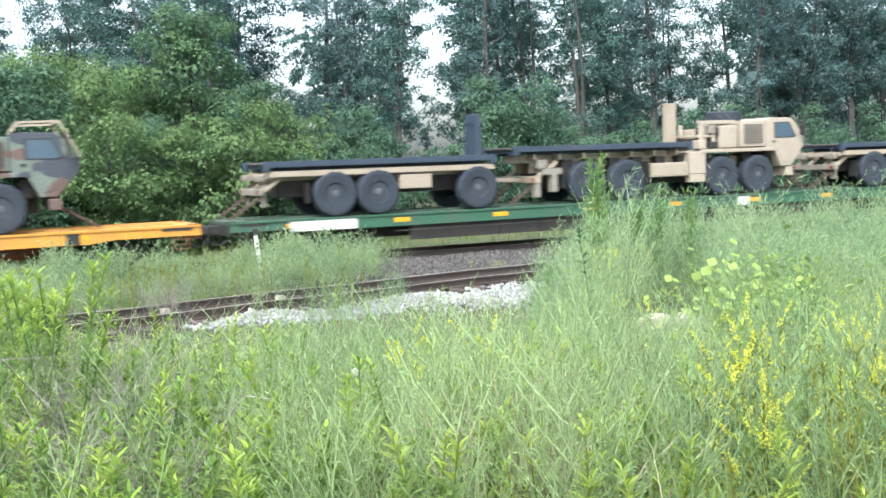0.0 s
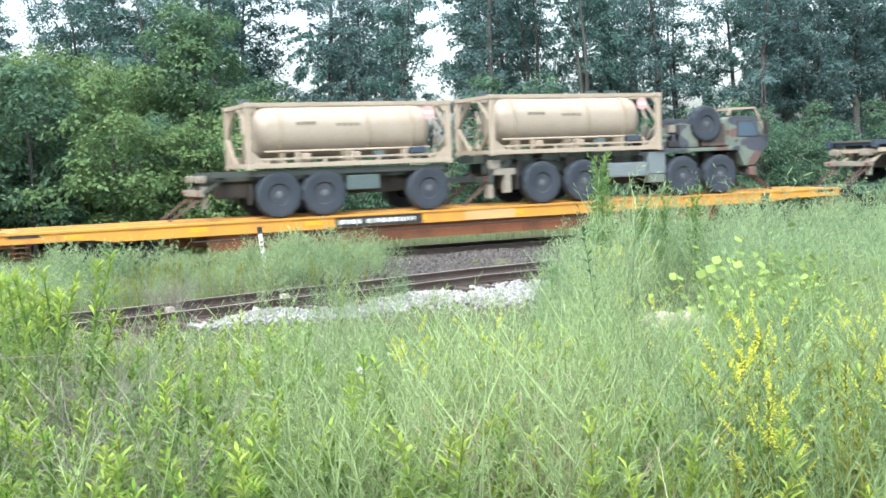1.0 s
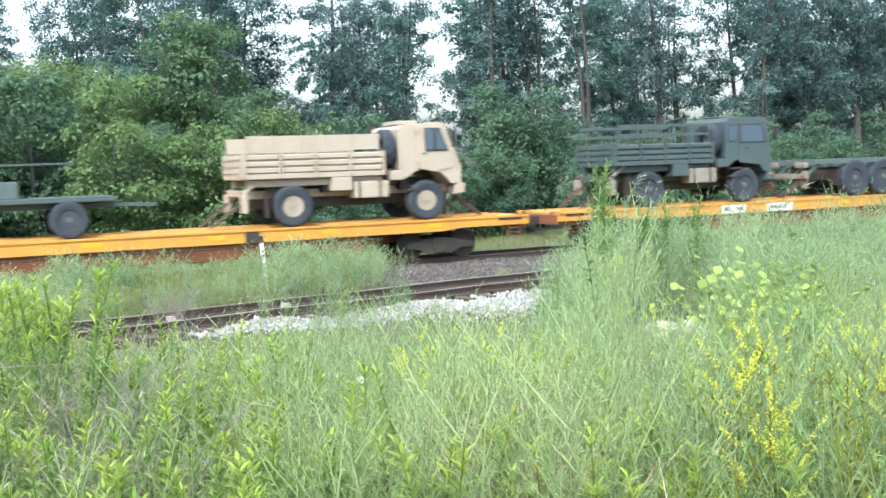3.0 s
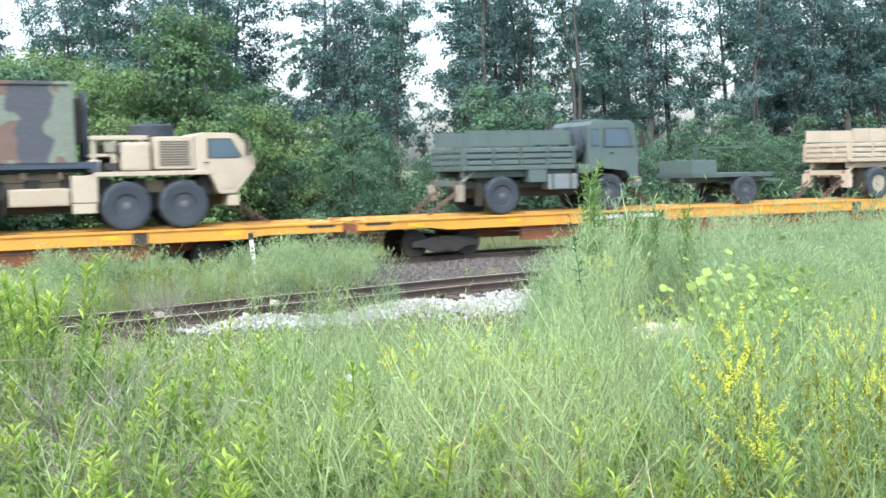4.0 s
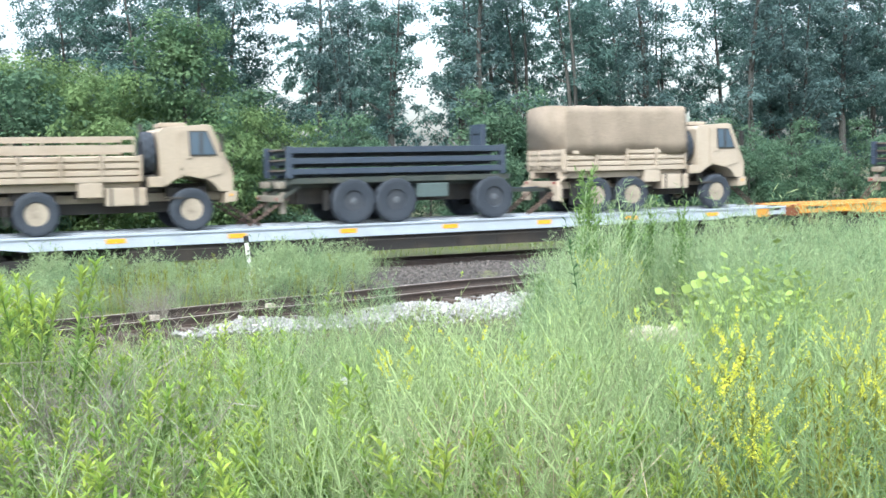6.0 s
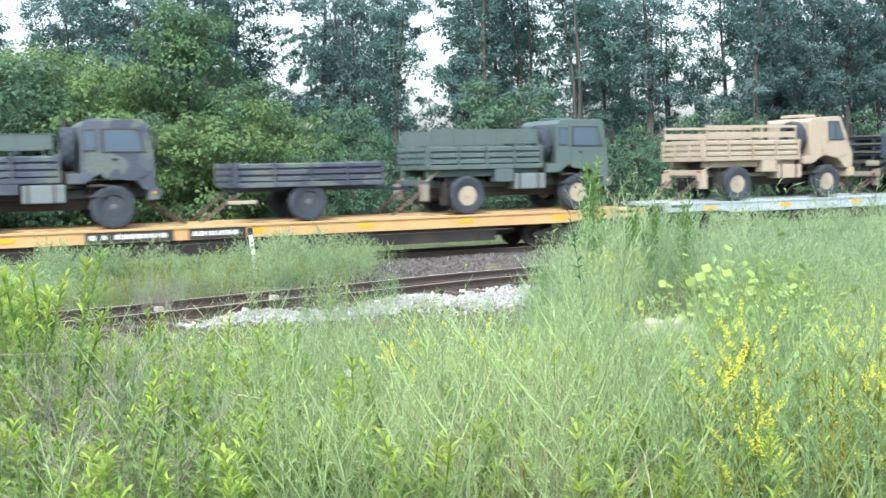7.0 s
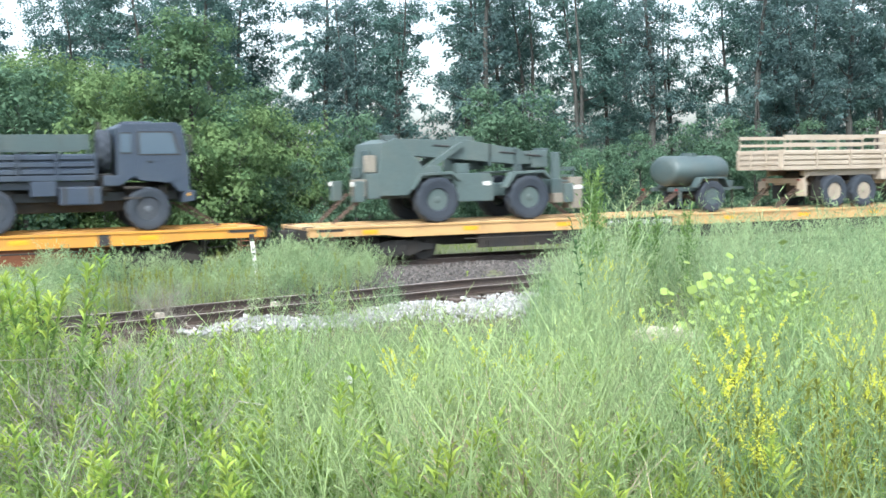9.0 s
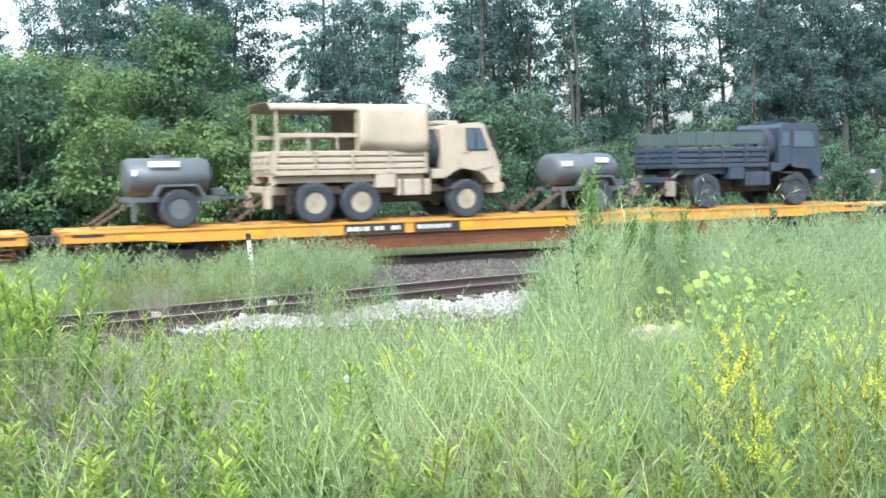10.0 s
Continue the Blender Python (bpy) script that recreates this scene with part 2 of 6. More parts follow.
M["leaf_dark"] = foliage("deep_green_leaves", (0.054, 0.108, 0.104), (0.1, 0.166, 0.155), vary=0.12, patch=0.8)
M["leaf_shrub"] = foliage("green_bush_leaves", (0.058, 0.118, 0.08), (0.11, 0.182, 0.116), vary=0.12, patch=0.8)
M["leaf_bush"] = foliage("shrub_leaves", (0.078, 0.145, 0.07), (0.155, 0.23, 0.1), vary=0.14, patch=0.8)
M["leaf_young"] = foliage("young_tree_leaves", (0.074, 0.142, 0.082), (0.14, 0.22, 0.118), vary=0.12, patch=0.8)
M["weed"] = foliage("grey_green_weed", (0.165, 0.265, 0.145), (0.305, 0.39, 0.212), patch=0.8)
M["weed_near"] = foliage("green_weed", (0.172, 0.268, 0.134), (0.315, 0.4, 0.196), patch=0.8)
M["fresh"] = foliage("bright_green_weed", (0.16, 0.28, 0.055), (0.34, 0.43, 0.095), patch=1.5)
M["grass"] = foliage("long_grass", (0.126, 0.2, 0.0518), (0.222, 0.266, 0.0888), patch=1.0)
M["yellowish"] = foliage("yellowing_weed", (0.192, 0.229, 0.0444), (0.244, 0.266, 0.0666), patch=1.5)
M["mugwort"] = foliage("mugwort_leaves", (0.111, 0.2, 0.0666), (0.185, 0.281, 0.0962), patch=1.5)
M["lower"] = foliage("full_grown_weed_leaves", (0.13, 0.225, 0.07), (0.235, 0.33, 0.105), patch=1.5)
M["pale_stem"] = foliage("pale_green_stems", (0.17, 0.25, 0.13), (0.27, 0.33, 0.19), through_=0.2)
M["dark_stalk"] = foliage("dark_green_stalk", (0.06, 0.13, 0.055), (0.1, 0.18, 0.075), patch=1.5)
M["pale_grass"] = foliage("pale_green_grass", (0.2, 0.29, 0.1), (0.34, 0.39, 0.16), patch=1.2)
M["dead"] = foliage("grey_dead_brush", (0.15, 0.14, 0.115), (0.27, 0.25, 0.215), through_=0.1)
M["dry"] = foliage("dry_stalks", (0.221, 0.189, 0.139), (0.328, 0.279, 0.205), through_=0.1)
M["bloom"] = foliage("yellow_blossom", (0.56, 0.56, 0.045), (0.62, 0.63, 0.11), vary=0.12)
M["vine"] = foliage("pale_vine_leaves", (0.25, 0.35, 0.1), (0.33, 0.43, 0.14), patch=2.0)

# ---- the lie of the land ----
TURN = 24.289
DR = Vector((math.cos(radians(TURN)), math.sin(radians(TURN)), 0))   # the way the train goes
NL = Vector((-DR.y, DR.x, 0))                                        # away from the viewer
BASE = Vector((0, 34.262, 0))
SPEED, DECK, RAIL = 22.499, 1.10, -0.10
DEEP = 1.54   # stretch of the bank in depth


def on_track(u, w, z=0.0):
    return BASE + DR * u + NL * w + Vector((0, 0, z))


def ease(a, b, x):
    t = np.clip((x - a) / (b - a), 0, 1)
    return t * t * (3 - 2 * t)


def land(x, y):
    """Height of the ground: a bank under the viewer that falls to the tracks, with a mound to one side; rail tops are at 0."""
    x, y = np.asarray(x, float), np.asarray(y, float) / DEEP
    bank = 1.0 - 1.32 * ease(2.6, 9.0, y)
    side = ease(0.09, 0.24, x / np.maximum(y, 1.0)) * ease(2.0, 5.0, y)
    mound = 1.0 - 0.42 * ease(3.0, 8.0, y) - 0.9 * ease(11.5, 15.5, y)
    z = bank + (np.maximum(mound, bank) - bank) * side
    return z + 0.04 * np.sin(1.7 * x + 0.6 * y) + 0.03 * np.sin(0.9 * y - 2.3 * x)


def grid_mesh(name, xs, ys, height, material):
    X, Y = np.meshgrid(xs, ys)
    v = np.stack([X, Y, height(X, Y)], -1).reshape(-1, 3)
    nx, ny = len(xs), len(ys)
    i = np.arange(nx * ny).reshape(ny, nx)
    f = np.stack([i[:-1, :-1], i[:-1, 1:], i[1:, 1:], i[1:, :-1]], -1).reshape(-1, 4)
    return quad_mesh(name, v, f, material)


def quad_mesh(name, v, f, material, smooth=False):
    """A mesh from arrays of points and quads."""
    me = bpy.data.meshes.new(name)
    me.vertices.add(len(v))
    me.vertices.foreach_set("co", np.asarray(v, np.float32).ravel())
    me.loops.add(f.size)
    me.loops.foreach_set("vertex_index", f.astype(np.int32).ravel())
    me.polygons.add(len(f))
    me.polygons.foreach_set("loop_start", np.arange(0, f.size, 4, dtype=np.int32))
    me.update(calc_edges=True)
    me.materials.append(material)
    return new(name, me)


def spread(near, far, n):
    return np.concatenate([-np.geomspace(far, near, n), np.linspace(-near, near, 90)[1:-1], np.geomspace(near, far, n)])


ground = grid_mesh("ground", spread(25, 900, 14), np.concatenate([[-900, -200, -50, -15], np.linspace(-4, 72, 120), [95, 160, 400, 1200]]), land, M["soil"])
tagged(ground, "weedy soil bank falling from the viewer to the tracks", "ground", kind="structure")


# ---- tracks ----
def rail_profile():
    return [(-0.065, -0.17), (0.065, -0.17), (0.065, -0.155), (0.012, -0.135), (0.012, -0.045), (0.035, -0.035), (0.035, -0.004), (0.028, 0.0),
            (-0.028, 0.0), (-0.035, -0.004), (-0.035, -0.035), (-0.012, -0.045), (-0.012, -0.135), (-0.065, -0.155)]


def along(bm, pts, prof):
    """A profile drawn along a line of points."""
    rows = []
    for i, p in enumerate(pts):
        d = (pts[min(i + 1, len(pts) - 1)] - pts[max(i - 1, 0)]).normalized()
        n = Vector((-d.y, d.x, 0))
        rows.append([bm.verts.new(p + n * a + Vector((0, 0, b))) for a, b in prof])
    for a, b in zip(rows, rows[1:]):
        for k in range(len(prof)):
            j = (k + 1) % len(prof)
            bm.faces.new((a[k], a[j], b[j], b[k]))
    bm.faces.new(rows[0])
    bm.faces.new(rows[-1][::-1])
    bmesh.ops.recalc_face_normals(bm, faces=bm.faces[:])
    return bm


def head_strip(pts):
    return along(B(), pts, [(-0.026, 0.0005), (0.026, 0.0005), (0.022, 0.004), (-0.022, 0.004)])


track = thing("railway_track", "main railway track with dark steel rails on timber ties", "track")
track["kind"] = "structure"
for w in (-0.7525, 0.7525):
    pts = [on_track(u, w, RAIL) for u in (-160, -60, 60, 400)]
    r = part("rail", along(B(), pts, rail_profile()), M["rail"], track)
    part("rail_head", head_strip(pts), M["railtop"], r, "worn bright running surface")
tb = B()
box(tb, -0.115, 0.115, -1.3, 1.3, -0.36, -0.165, 0.012)
first = part("tie", tb, M["tie"], track)
first.matrix_basis = Matrix.Translation(on_track(-20, 0, RAIL)) @ Matrix.Rotation(radians(TURN), 4, "Z")
for k in range(1, 120):
    same("tie", first, track, Matrix.Translation(on_track(-20 + k * 0.54, 0, RAIL + random.uniform(-0.012, 0.006))) @ Matrix.Rotation(radians(TURN + random.uniform(-1, 1)), 4, "Z"))

# the old spur in front: a running rail with a guard rail close beside it on half-buried ties
SPUR_A, SPUR_B = Vector((-6.92, 19.47, -0.05)), Vector((1.55, 25.78, -0.05))
SD = (SPUR_B - SPUR_A).normalized()
SN = Vector((-SD.y, SD.x, 0))
spur = thing("spur_track", "old rusty spur rails beside white limestone gravel", "track")
spur["kind"] = "structure"
for off, dz, a0, b0 in ((-0.40, 0.0, -6.0, 16.0), (0.95, 0.01, -5.0, 16.5)):
    pts = [SPUR_A + SD * t + SN * off + Vector((0, 0, dz + 0.012 * math.sin(t * 1.3 + off * 9))) for t in np.linspace(a0, b0, 14)]
    r = part("rail", along(B(), pts, rail_profile()), M["rail"], spur)
    part("rail_head", head_strip(pts), M["railtop"], r, "dull scraped running surface")
tb = B()
box(tb, -0.11, 0.11, -0.98, 1.55, -0.36, -0.172, 0.015)
first = part("tie", tb, M["tie"], spur)
first.matrix_basis = Matrix.Translation(SPUR_A - SD * 5) @ Matrix.Rotation(math.atan2(SD.y, SD.x), 4, "Z")
for k in range(1, 38):
    same("tie", first, spur, Matrix.Translation(SPUR_A + SD * (-5 + k * 0.56) + Vector((0, 0, random.uniform(-0.02, 0.01)))) @ Matrix.Rotation(math.atan2(SD.y, SD.x) + random.uniform(-0.04, 0.04), 4, "Z"))
for t, off in ((2.1, 0.4), (4.6, 0.4)):
    jb = B()
    box(jb, -0.07, 0.07, -0.09, 0.09, -0.1, -0.01, 0.012)
    j = part("rail_brace", jb, M["concrete"], spur, "pale weathered spacer block between the rails")
    j.matrix_basis = Matrix.Translation(SPUR_A + SD * t + SN * off) @ Matrix.Rotation(math.atan2(SD.y, SD.x), 4, "Z")


# ---- stones ----
def rubble(name, spots, sizes, material, seed):
    """Broken stones, each its own lump, joined into one heap."""
    rng = np.random.default_rng(seed)
    n = len(spots)
    cube = np.array([[x, y, z] for x in (-1, 1) for y in (-1, 1) for z in (-1, 1)], float)
    f = np.array([[0, 1, 3, 2], [4, 6, 7, 5], [0, 4, 5, 1], [2, 3, 7, 6], [0, 2, 6, 4], [1, 5, 7, 3]])
    v = cube[None] * rng.uniform(0.35, 1.0, (n, 8, 3)) * sizes[:, None, None]
    a = rng.uniform(0, 6.28, (n, 2))
    c, s = np.cos(a[:, 0]), np.sin(a[:, 0])
    x, y, z = v[..., 0], v[..., 1], v[..., 2]
    x, y = c[:, None] * x - s[:, None] * y, s[:, None] * x + c[:, None] * y
    c, s = np.cos(a[:, 1]), np.sin(a[:, 1])
    y, z = c[:, None] * y - s[:, None] * z, s[:, None] * y + c[:, None] * z
    v = np.stack([x, y, z], -1) + spots[:, None, :]
    return quad_mesh(name, v.reshape(-1, 3), (f[None] + 8 * np.arange(n)[:, None, None]).reshape(-1, 4), material)


def strip_bed(name, u0, u1, prof, material):
    bm = B()
    along(bm, [on_track(u, 0, RAIL) for u in np.linspace(u0, u1, 40)], prof)
    return part(name, bm, material)


bed = strip_bed("ballast_bed", -160, 400, [(-6.4, -0.9), (3.4, -0.9), (3.0, -0.42), (1.7, -0.20), (-1.7, -0.20), (-5.2, -0.21), (-5.9, -0.42)], M["ballast"])
tagged(bed, "grey-brown crushed stone ballast bed under the main track", "ballast", kind="structure")
rng = np.random.default_rng(5)
n = 11000
u, w = rng.uniform(-6, 8, n), rng.uniform(-6.2, 1.2, n)
P = np.array(BASE)[None] + u[:, None] * np.array(DR) + w[:, None] * np.array(NL)
P[:, 2] = RAIL - 0.20 + 0.015 * np.sin(2.0 * u) + rng.uniform(-0.02, 0.03, n)
tagged(rubble("ballast_stones", P, rng.uniform(0.035, 0.075, n), M["ballast"], 6), "loose grey-brown crushed stones of the ballast shoulder", "stones", kind="stuff")

n = 10000
t_ = rng.uniform(2.0, 13.5, n)
t, off = t_, -np.abs(rng.normal(0, 1.0, n)) * (0.25 + 0.13 * np.clip(t_, 0, 12)) - 0.60
keep = (off > -5.4)
t, off = t[keep], off[keep]
P = np.array(SPUR_A)[None] + t[:, None] * np.array(SD) + off[:, None] * np.array(SN)
P[:, 2] = np.maximum(land(P[:, 0], P[:, 1]), -0.31) + 0.03 + rng.uniform(-0.03, 0.03, len(t)) + 0.06 * np.sin(2.1 * t) * np.exp(off)
tagged(rubble("limestone_gravel", P, rng.uniform(0.012, 0.032, len(t)) * (1 + 1.6 * (rng.random(len(t)) > 0.985)), M["limestone"], 7), "white broken limestone gravel beside the spur", "gravel", kind="stuff")
bm = B()
for w1 in (-0.58,):
    rows_ = []
    for i in range(28):
        p = SPUR_A + SD * (2.2 + i * 0.42)
        rows_.append([bm.verts.new((*(p + SN * o).xy, -0.30 + 0.03 * math.sin(i * 1.9 + o * 3) - (0.14 if o == w1 or o < -0.85 - 0.13 * i else 0))) for o in np.linspace(-0.9 - 0.13 * i + 0.3 * math.sin(i * 0.8), w1, 8)])
    for a, b in zip(rows_, rows_[1:]):
        for k in range(7):
            bm.faces.new((a[k], a[k + 1], b[k + 1], b[k]))
tagged(part("limestone_bed", bm, M["limestone"]), "packed pale limestone fines under the gravel", "gravel", kind="structure")

# lumps of old concrete at the foot of the mound
for x, y, sx, sy in ((2.37, 8.0, 0.26, 0.14), (2.68, 8.15, 0.13, 0.10), (2.98, 8.1, 0.2, 0.12)):
    bm = B()
    bmesh.ops.create_icosphere(bm, subdivisions=2, radius=1.0)
    for v in bm.verts:
        v.co *= 1 + 0.35 * noise.noise(v.co * 1.7 + Vector((x * 9, y, 0)))
        v.co = Vector((v.co.x * sx, v.co.y * sy, v.co.z * 0.12))
    o = part("concrete_lump", bm, M["concrete"])
    o.location = (x, y * DEEP, float(land(x, y * DEEP)) + 0.05)
    tagged(o, "pale broken lump of old concrete among weeds", "rubble", "concrete lumps in the weeds")

# marker post by the main track
post = thing("marker_post", "leaning white marker post with a black cap beside the track", "post")
bm = B()
box(bm, -0.05, 0.05, -0.04, 0.04, 0, 1.08, 0.008)
part("post_body", bm, M["white"], post)
bm = B()
box(bm, -0.055, 0.055, -0.045, 0.045, 1.08, 1.26, 0.012)
part("post_cap", bm, M["black"], post, "black cap")
for k, (z, hh) in enumerate(((0.86, 0.035), (0.74, 0.05))):
    bm = B()
    box(bm, -0.035, 0.035, -0.044, -0.0405, z, z + hh)
    part("mark", bm, M["black"], post, "small dark mark")
px, py = -4.68, 27.5
post.matrix_basis = pose(px, py, -0.18, 0, -5, TURN)

# ---- flat wagons ----
MOVERS = []   # (thing, metres along the track at the start, height of its origin)


def sag(s):
    """The two sun-faded wagons ride lower on their springs than the rest."""
    return 0.09 if -207.0 < s < -151.0 else 0.0


def rides(ob, s, z=DECK):
    z -= sag(s)
    MOVERS.append((ob, s, z))
    ob.matrix_basis = Matrix.Translation(on_track(s, 0, z)) @ Matrix.Rotation(radians(TURN), 4, "Z")
    return ob


def make_wheelset(parent, x):
    bm = B()
    rod(bm, (x, -0.9, -0.685), (x, 0.9, -0.685), 0.08)
    ax = part("wheelset", bm, M["dark"], parent)
    for y in (-0.76, 0.76):
        bm = B()
        sgn = 1 if y > 0 else -1
        lathe(bm, [(0.44, -0.01), (0.42, 0.03), (0.415, 0.12), (0.36, 0.12), (0.16, 0.09), (0.12, 0.13)], Matrix.Translation((x, y - 0.06 * sgn, -0.685)) @ Matrix.Rotation(radians(-90 * sgn), 4, "X"), 24)
        part("wheel", bm, M["dark"], ax)


def make_bogie(parent, x, lift=0.0):
    bm = B()
    for y in (-1.02, 1.02):
        slab(bm, [(x - 1.08, -0.62), (x - 0.45, -0.48), (x + 0.45, -0.48), (x + 1.08, -0.62), (x + 1.08, -0.78), (x + 0.75, -0.78), (x + 0.32, -0.95), (x - 0.32, -0.95), (x - 0.75, -0.78), (x - 1.08, -0.78)], y - 0.07, y + 0.07, 0.02)
    box(bm, x - 0.22, x + 0.22, -1.15, 1.15, -0.75, -0.45, 0.03)
    t = part("bogie", bm, M["dark"], parent, "grimy two-axle bogie")
    for y in (-1.13, 1.13):
        for dx in (-0.13, 0.0, 0.13):
            bm = B()
            rod(bm, (x + dx, y, -0.88), (x + dx, y, -0.62), 0.05)
            part("spring", bm, M["dark"], t)
    for dx in (-0.88, 0.88):
        make_wheelset(t, x + dx)
    t.location.z = RAIL + lift


def flatcar(s_front, paint_, sill, label, plates=(), amber=True, board=None):
    """A long flat wagon, 27.4 m over its end sills, built about its middle."""
    car = thing("flat_wagon", label, "railcar", "flat wagons of the train")
    L, hw = 13.9, 1.37
    bm = B()
    for y in (-1, 1):
        # channel-shaped side sill with the ends drawn down over the bogies
        slab(bm, [(-L, 0.0), (L, 0.0), (L, -0.28), (L - 2.3, -0.28), (L - 2.9, -0.36), (-L + 2.9, -0.36), (-L + 2.3, -0.28), (-L, -0.28)], *(sorted((y * hw, y * (hw - 0.09)))), 0.008)
        box(bm, -L, L, *(sorted((y * hw, y * (hw + 0.035)))), -0.05, 0.012, 0.006)
    part("side_sill", bm, paint_, car)
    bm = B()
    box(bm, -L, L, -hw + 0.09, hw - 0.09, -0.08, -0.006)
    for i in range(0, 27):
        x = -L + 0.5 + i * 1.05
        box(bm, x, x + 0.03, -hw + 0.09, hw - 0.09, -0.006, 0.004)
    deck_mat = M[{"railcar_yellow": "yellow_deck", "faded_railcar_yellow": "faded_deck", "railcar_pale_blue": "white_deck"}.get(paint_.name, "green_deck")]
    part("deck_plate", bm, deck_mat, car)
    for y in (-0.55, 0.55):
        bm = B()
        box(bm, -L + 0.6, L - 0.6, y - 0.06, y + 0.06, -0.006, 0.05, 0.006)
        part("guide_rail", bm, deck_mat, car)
    bm = B()
    slab(bm, [(-L + 2.2, -0.08), (L - 2.2, -0.08), (L - 3.0, -0.42), (L - 4.6, -0.72), (-L + 4.6, -0.72), (-L + 3.0, -0.42)], -0.38, 0.38, 0.01)
    for x in np.arange(-L + 1.2, L - 1, 1.9):
        slab(bm, [(x, -0.08), (x + 0.06, -0.08), (x + 0.06, -0.3), (x, -0.3)], -hw + 0.1, hw - 0.1)
    part("centre_sill", bm, sill, car, "deep fish-bellied centre sill")
    bm = B()
    box(bm, -8.5, 8.5, -hw + 0.12, -hw + 0.2, -0.80, -0.36, 0.01)
    for x in np.arange(-8.2, 8.4, 1.35):
        box(bm, x, x + 0.08, -hw + 0.09, -hw + 0.12, -0.80, -0.36)
    part("side_girder", bm, sill, car, "grimy lower side girder")
    for x in (-L, L):
        bm = B()
        g = 1 if x > 0 else -1
        box(bm, *sorted((x, x - 0.3 * g)), -hw + 0.1, hw - 0.1, -0.38, -0.082, 0.02)
        for y in (-1.0, 0.9):
            box(bm, *sorted((x - 0.25 * g, x + 0.02 * g)), y - 0.05, y + 0.14, -0.06, 0.016, 0.01)
        e = part("end_sill", bm, sill, car)
        bm = B()
        box(bm, *sorted((x, x + 0.38 * g)), -0.12, 0.12, -0.36, -0.12, 0.03)
        box(bm, *sorted((x + 0.3 * g, x + 0.46 * g)), -0.2, 0.16, -0.38, -0.1, 0.05)
        part("coupler", bm, M["dark"], e, "rusty knuckle coupler")
        for y0 in (-0.35, 0.35):
            bm = limb(B(), [(x - 0.2 * g + 0.1 * k * g, y0, -0.45 - 0.22 * math.sin(k / 6 * math.pi)) for k in range(7)], 0.022, 0.022, 6)
            part("air_hose", bm, M["black"], e, "black sagging brake hose")
        bm = B()
        for dx in (0.35, 0.75):
            bar(bm, (x - dx * g, -hw - 0.03, -0.26), (x - dx * g, -hw - 0.03, -0.62), 0.025)
        for z in (-0.36, -0.5, -0.62):
            bar(bm, (x - 0.35 * g, -hw - 0.03, z), (x - 0.75 * g, -hw - 0.03, z), 0.022)
        part("step", bm, sill, e)
        bm = B()
        box(bm, *sorted((x - 0.25 * g, x - 1.05 * g)), -hw - 0.012, -hw + 0.02, -0.13, -0.055)
        part("stake_slot", bm, M["black"], e, "dark slot in the sill")
    for x in (-L + 2.9, L - 2.9):
        make_bogie(car, x, sag(s_front - 14.3))
    if amber:
        for x in np.arange(-L + 1.6, L - 1, 3.25):
            bm = B()
            box(bm, x, x + 0.5, -hw - 0.01, -hw - 0.002, -0.24, -0.11, 0.003)
            part("reflector", bm, M["reflect"], car, "amber reflective patch")
    for x, w_, m_, bars in plates:
        bm = B()
        box(bm, x, x + w_, -hw - 0.014, -hw - 0.002, -0.345, -0.058, 0.004)
        pl = part("number_panel", bm, M[m_], car, "stencilled panel on the side sill")
        if bars:
            k = x + 0.12
            while k < x + w_ - 0.2:
                d = random.choice((0.12, 0.16, 0.2))
                if random.random() < 0.85:
                    bm = B()
                    box(bm, k, k + d - 0.06, -hw - 0.02, -hw - 0.0145, -0.255, -0.135)
                    part("stencil_bar", bm, M["white" if m_ == "black" else "black"], pl)
                k += d
    bm = B()
    rod(bm, (-9, -hw - 0.0, -0.5), (9, -hw - 0.0, -0.47), 0.018, seg=6)
    part("brake_rod", bm, M["dark"], car)
    rides(car, s_front - 14.3)
    return car


plate3 = ((-2.6, 1.9, "black", True), (-0.3, 1.8, "black", True))
flatcar(49.7, M["rcgreen"], M["dark"], "dark green flat wagon carrying army vehicles")
flatcar(21.1, M["rcgreen"], M["dark"], "dark green flat wagon with grimy underframe and white stencilling", ((-12.2, 2.0, "white", False), (3.5, 0.5, "white", False)))
flatcar(-7.5, M["yellow"], M["rust"], "yellow flat wagon with rusty underframe carrying tank trucks", ((-4.9, 2.7, "black", True), (-0.8, 1.7, "faded", False), (10.4, 0.35, "black", False)))
flatcar(-36.2, M["yellow"], M["rust"], "yellow flat wagon carrying drab green trucks", ((-7.6, 1.0, "white", True), (-5.7, 1.1, "white", True), (3.0, 0.4, "black", False)))
flatcar(-65.05, M["yellow"], M["rust"], "yellow flat wagon carrying a tan and a green truck", ((-6.0, 2.8, "black", True), (5.0, 0.4, "black", False)))
flatcar(-93.3, M["yellow"], M["rust"], "yellow flat wagon carrying a camouflaged shelter truck", ((-5.2, 1.9, "black", True), (-3.0, 1.2, "black", True), (8.0, 0.4, "black", False)))
flatcar(-121.8, M["rcwhite"], M["dark"], "pale blue-white flat wagon with amber reflectors", ((12.6, 0.55, "yellow", False),))
flatcar(-150.4, M["faded"], M["dark"], "sun-faded yellow flat wagon with black underframe", ((-3.6, 2.3, "black", True), (-0.9, 1.6, "black", True)))
flatcar(-179.05, M["faded"], M["dark"], "sun-faded yellow flat wagon carrying a crane", ((10.2, 0.55, "white", False), (-4.0, 2.6, "black", True)))
flatcar(-208.1, M["yellow"], M["rust"], "yellow flat wagon carrying trucks with tank trailers", ((-6.2, 1.9, "black", True), (-4.0, 1.5, "black", True), (9.4, 0.3, "black", False)))
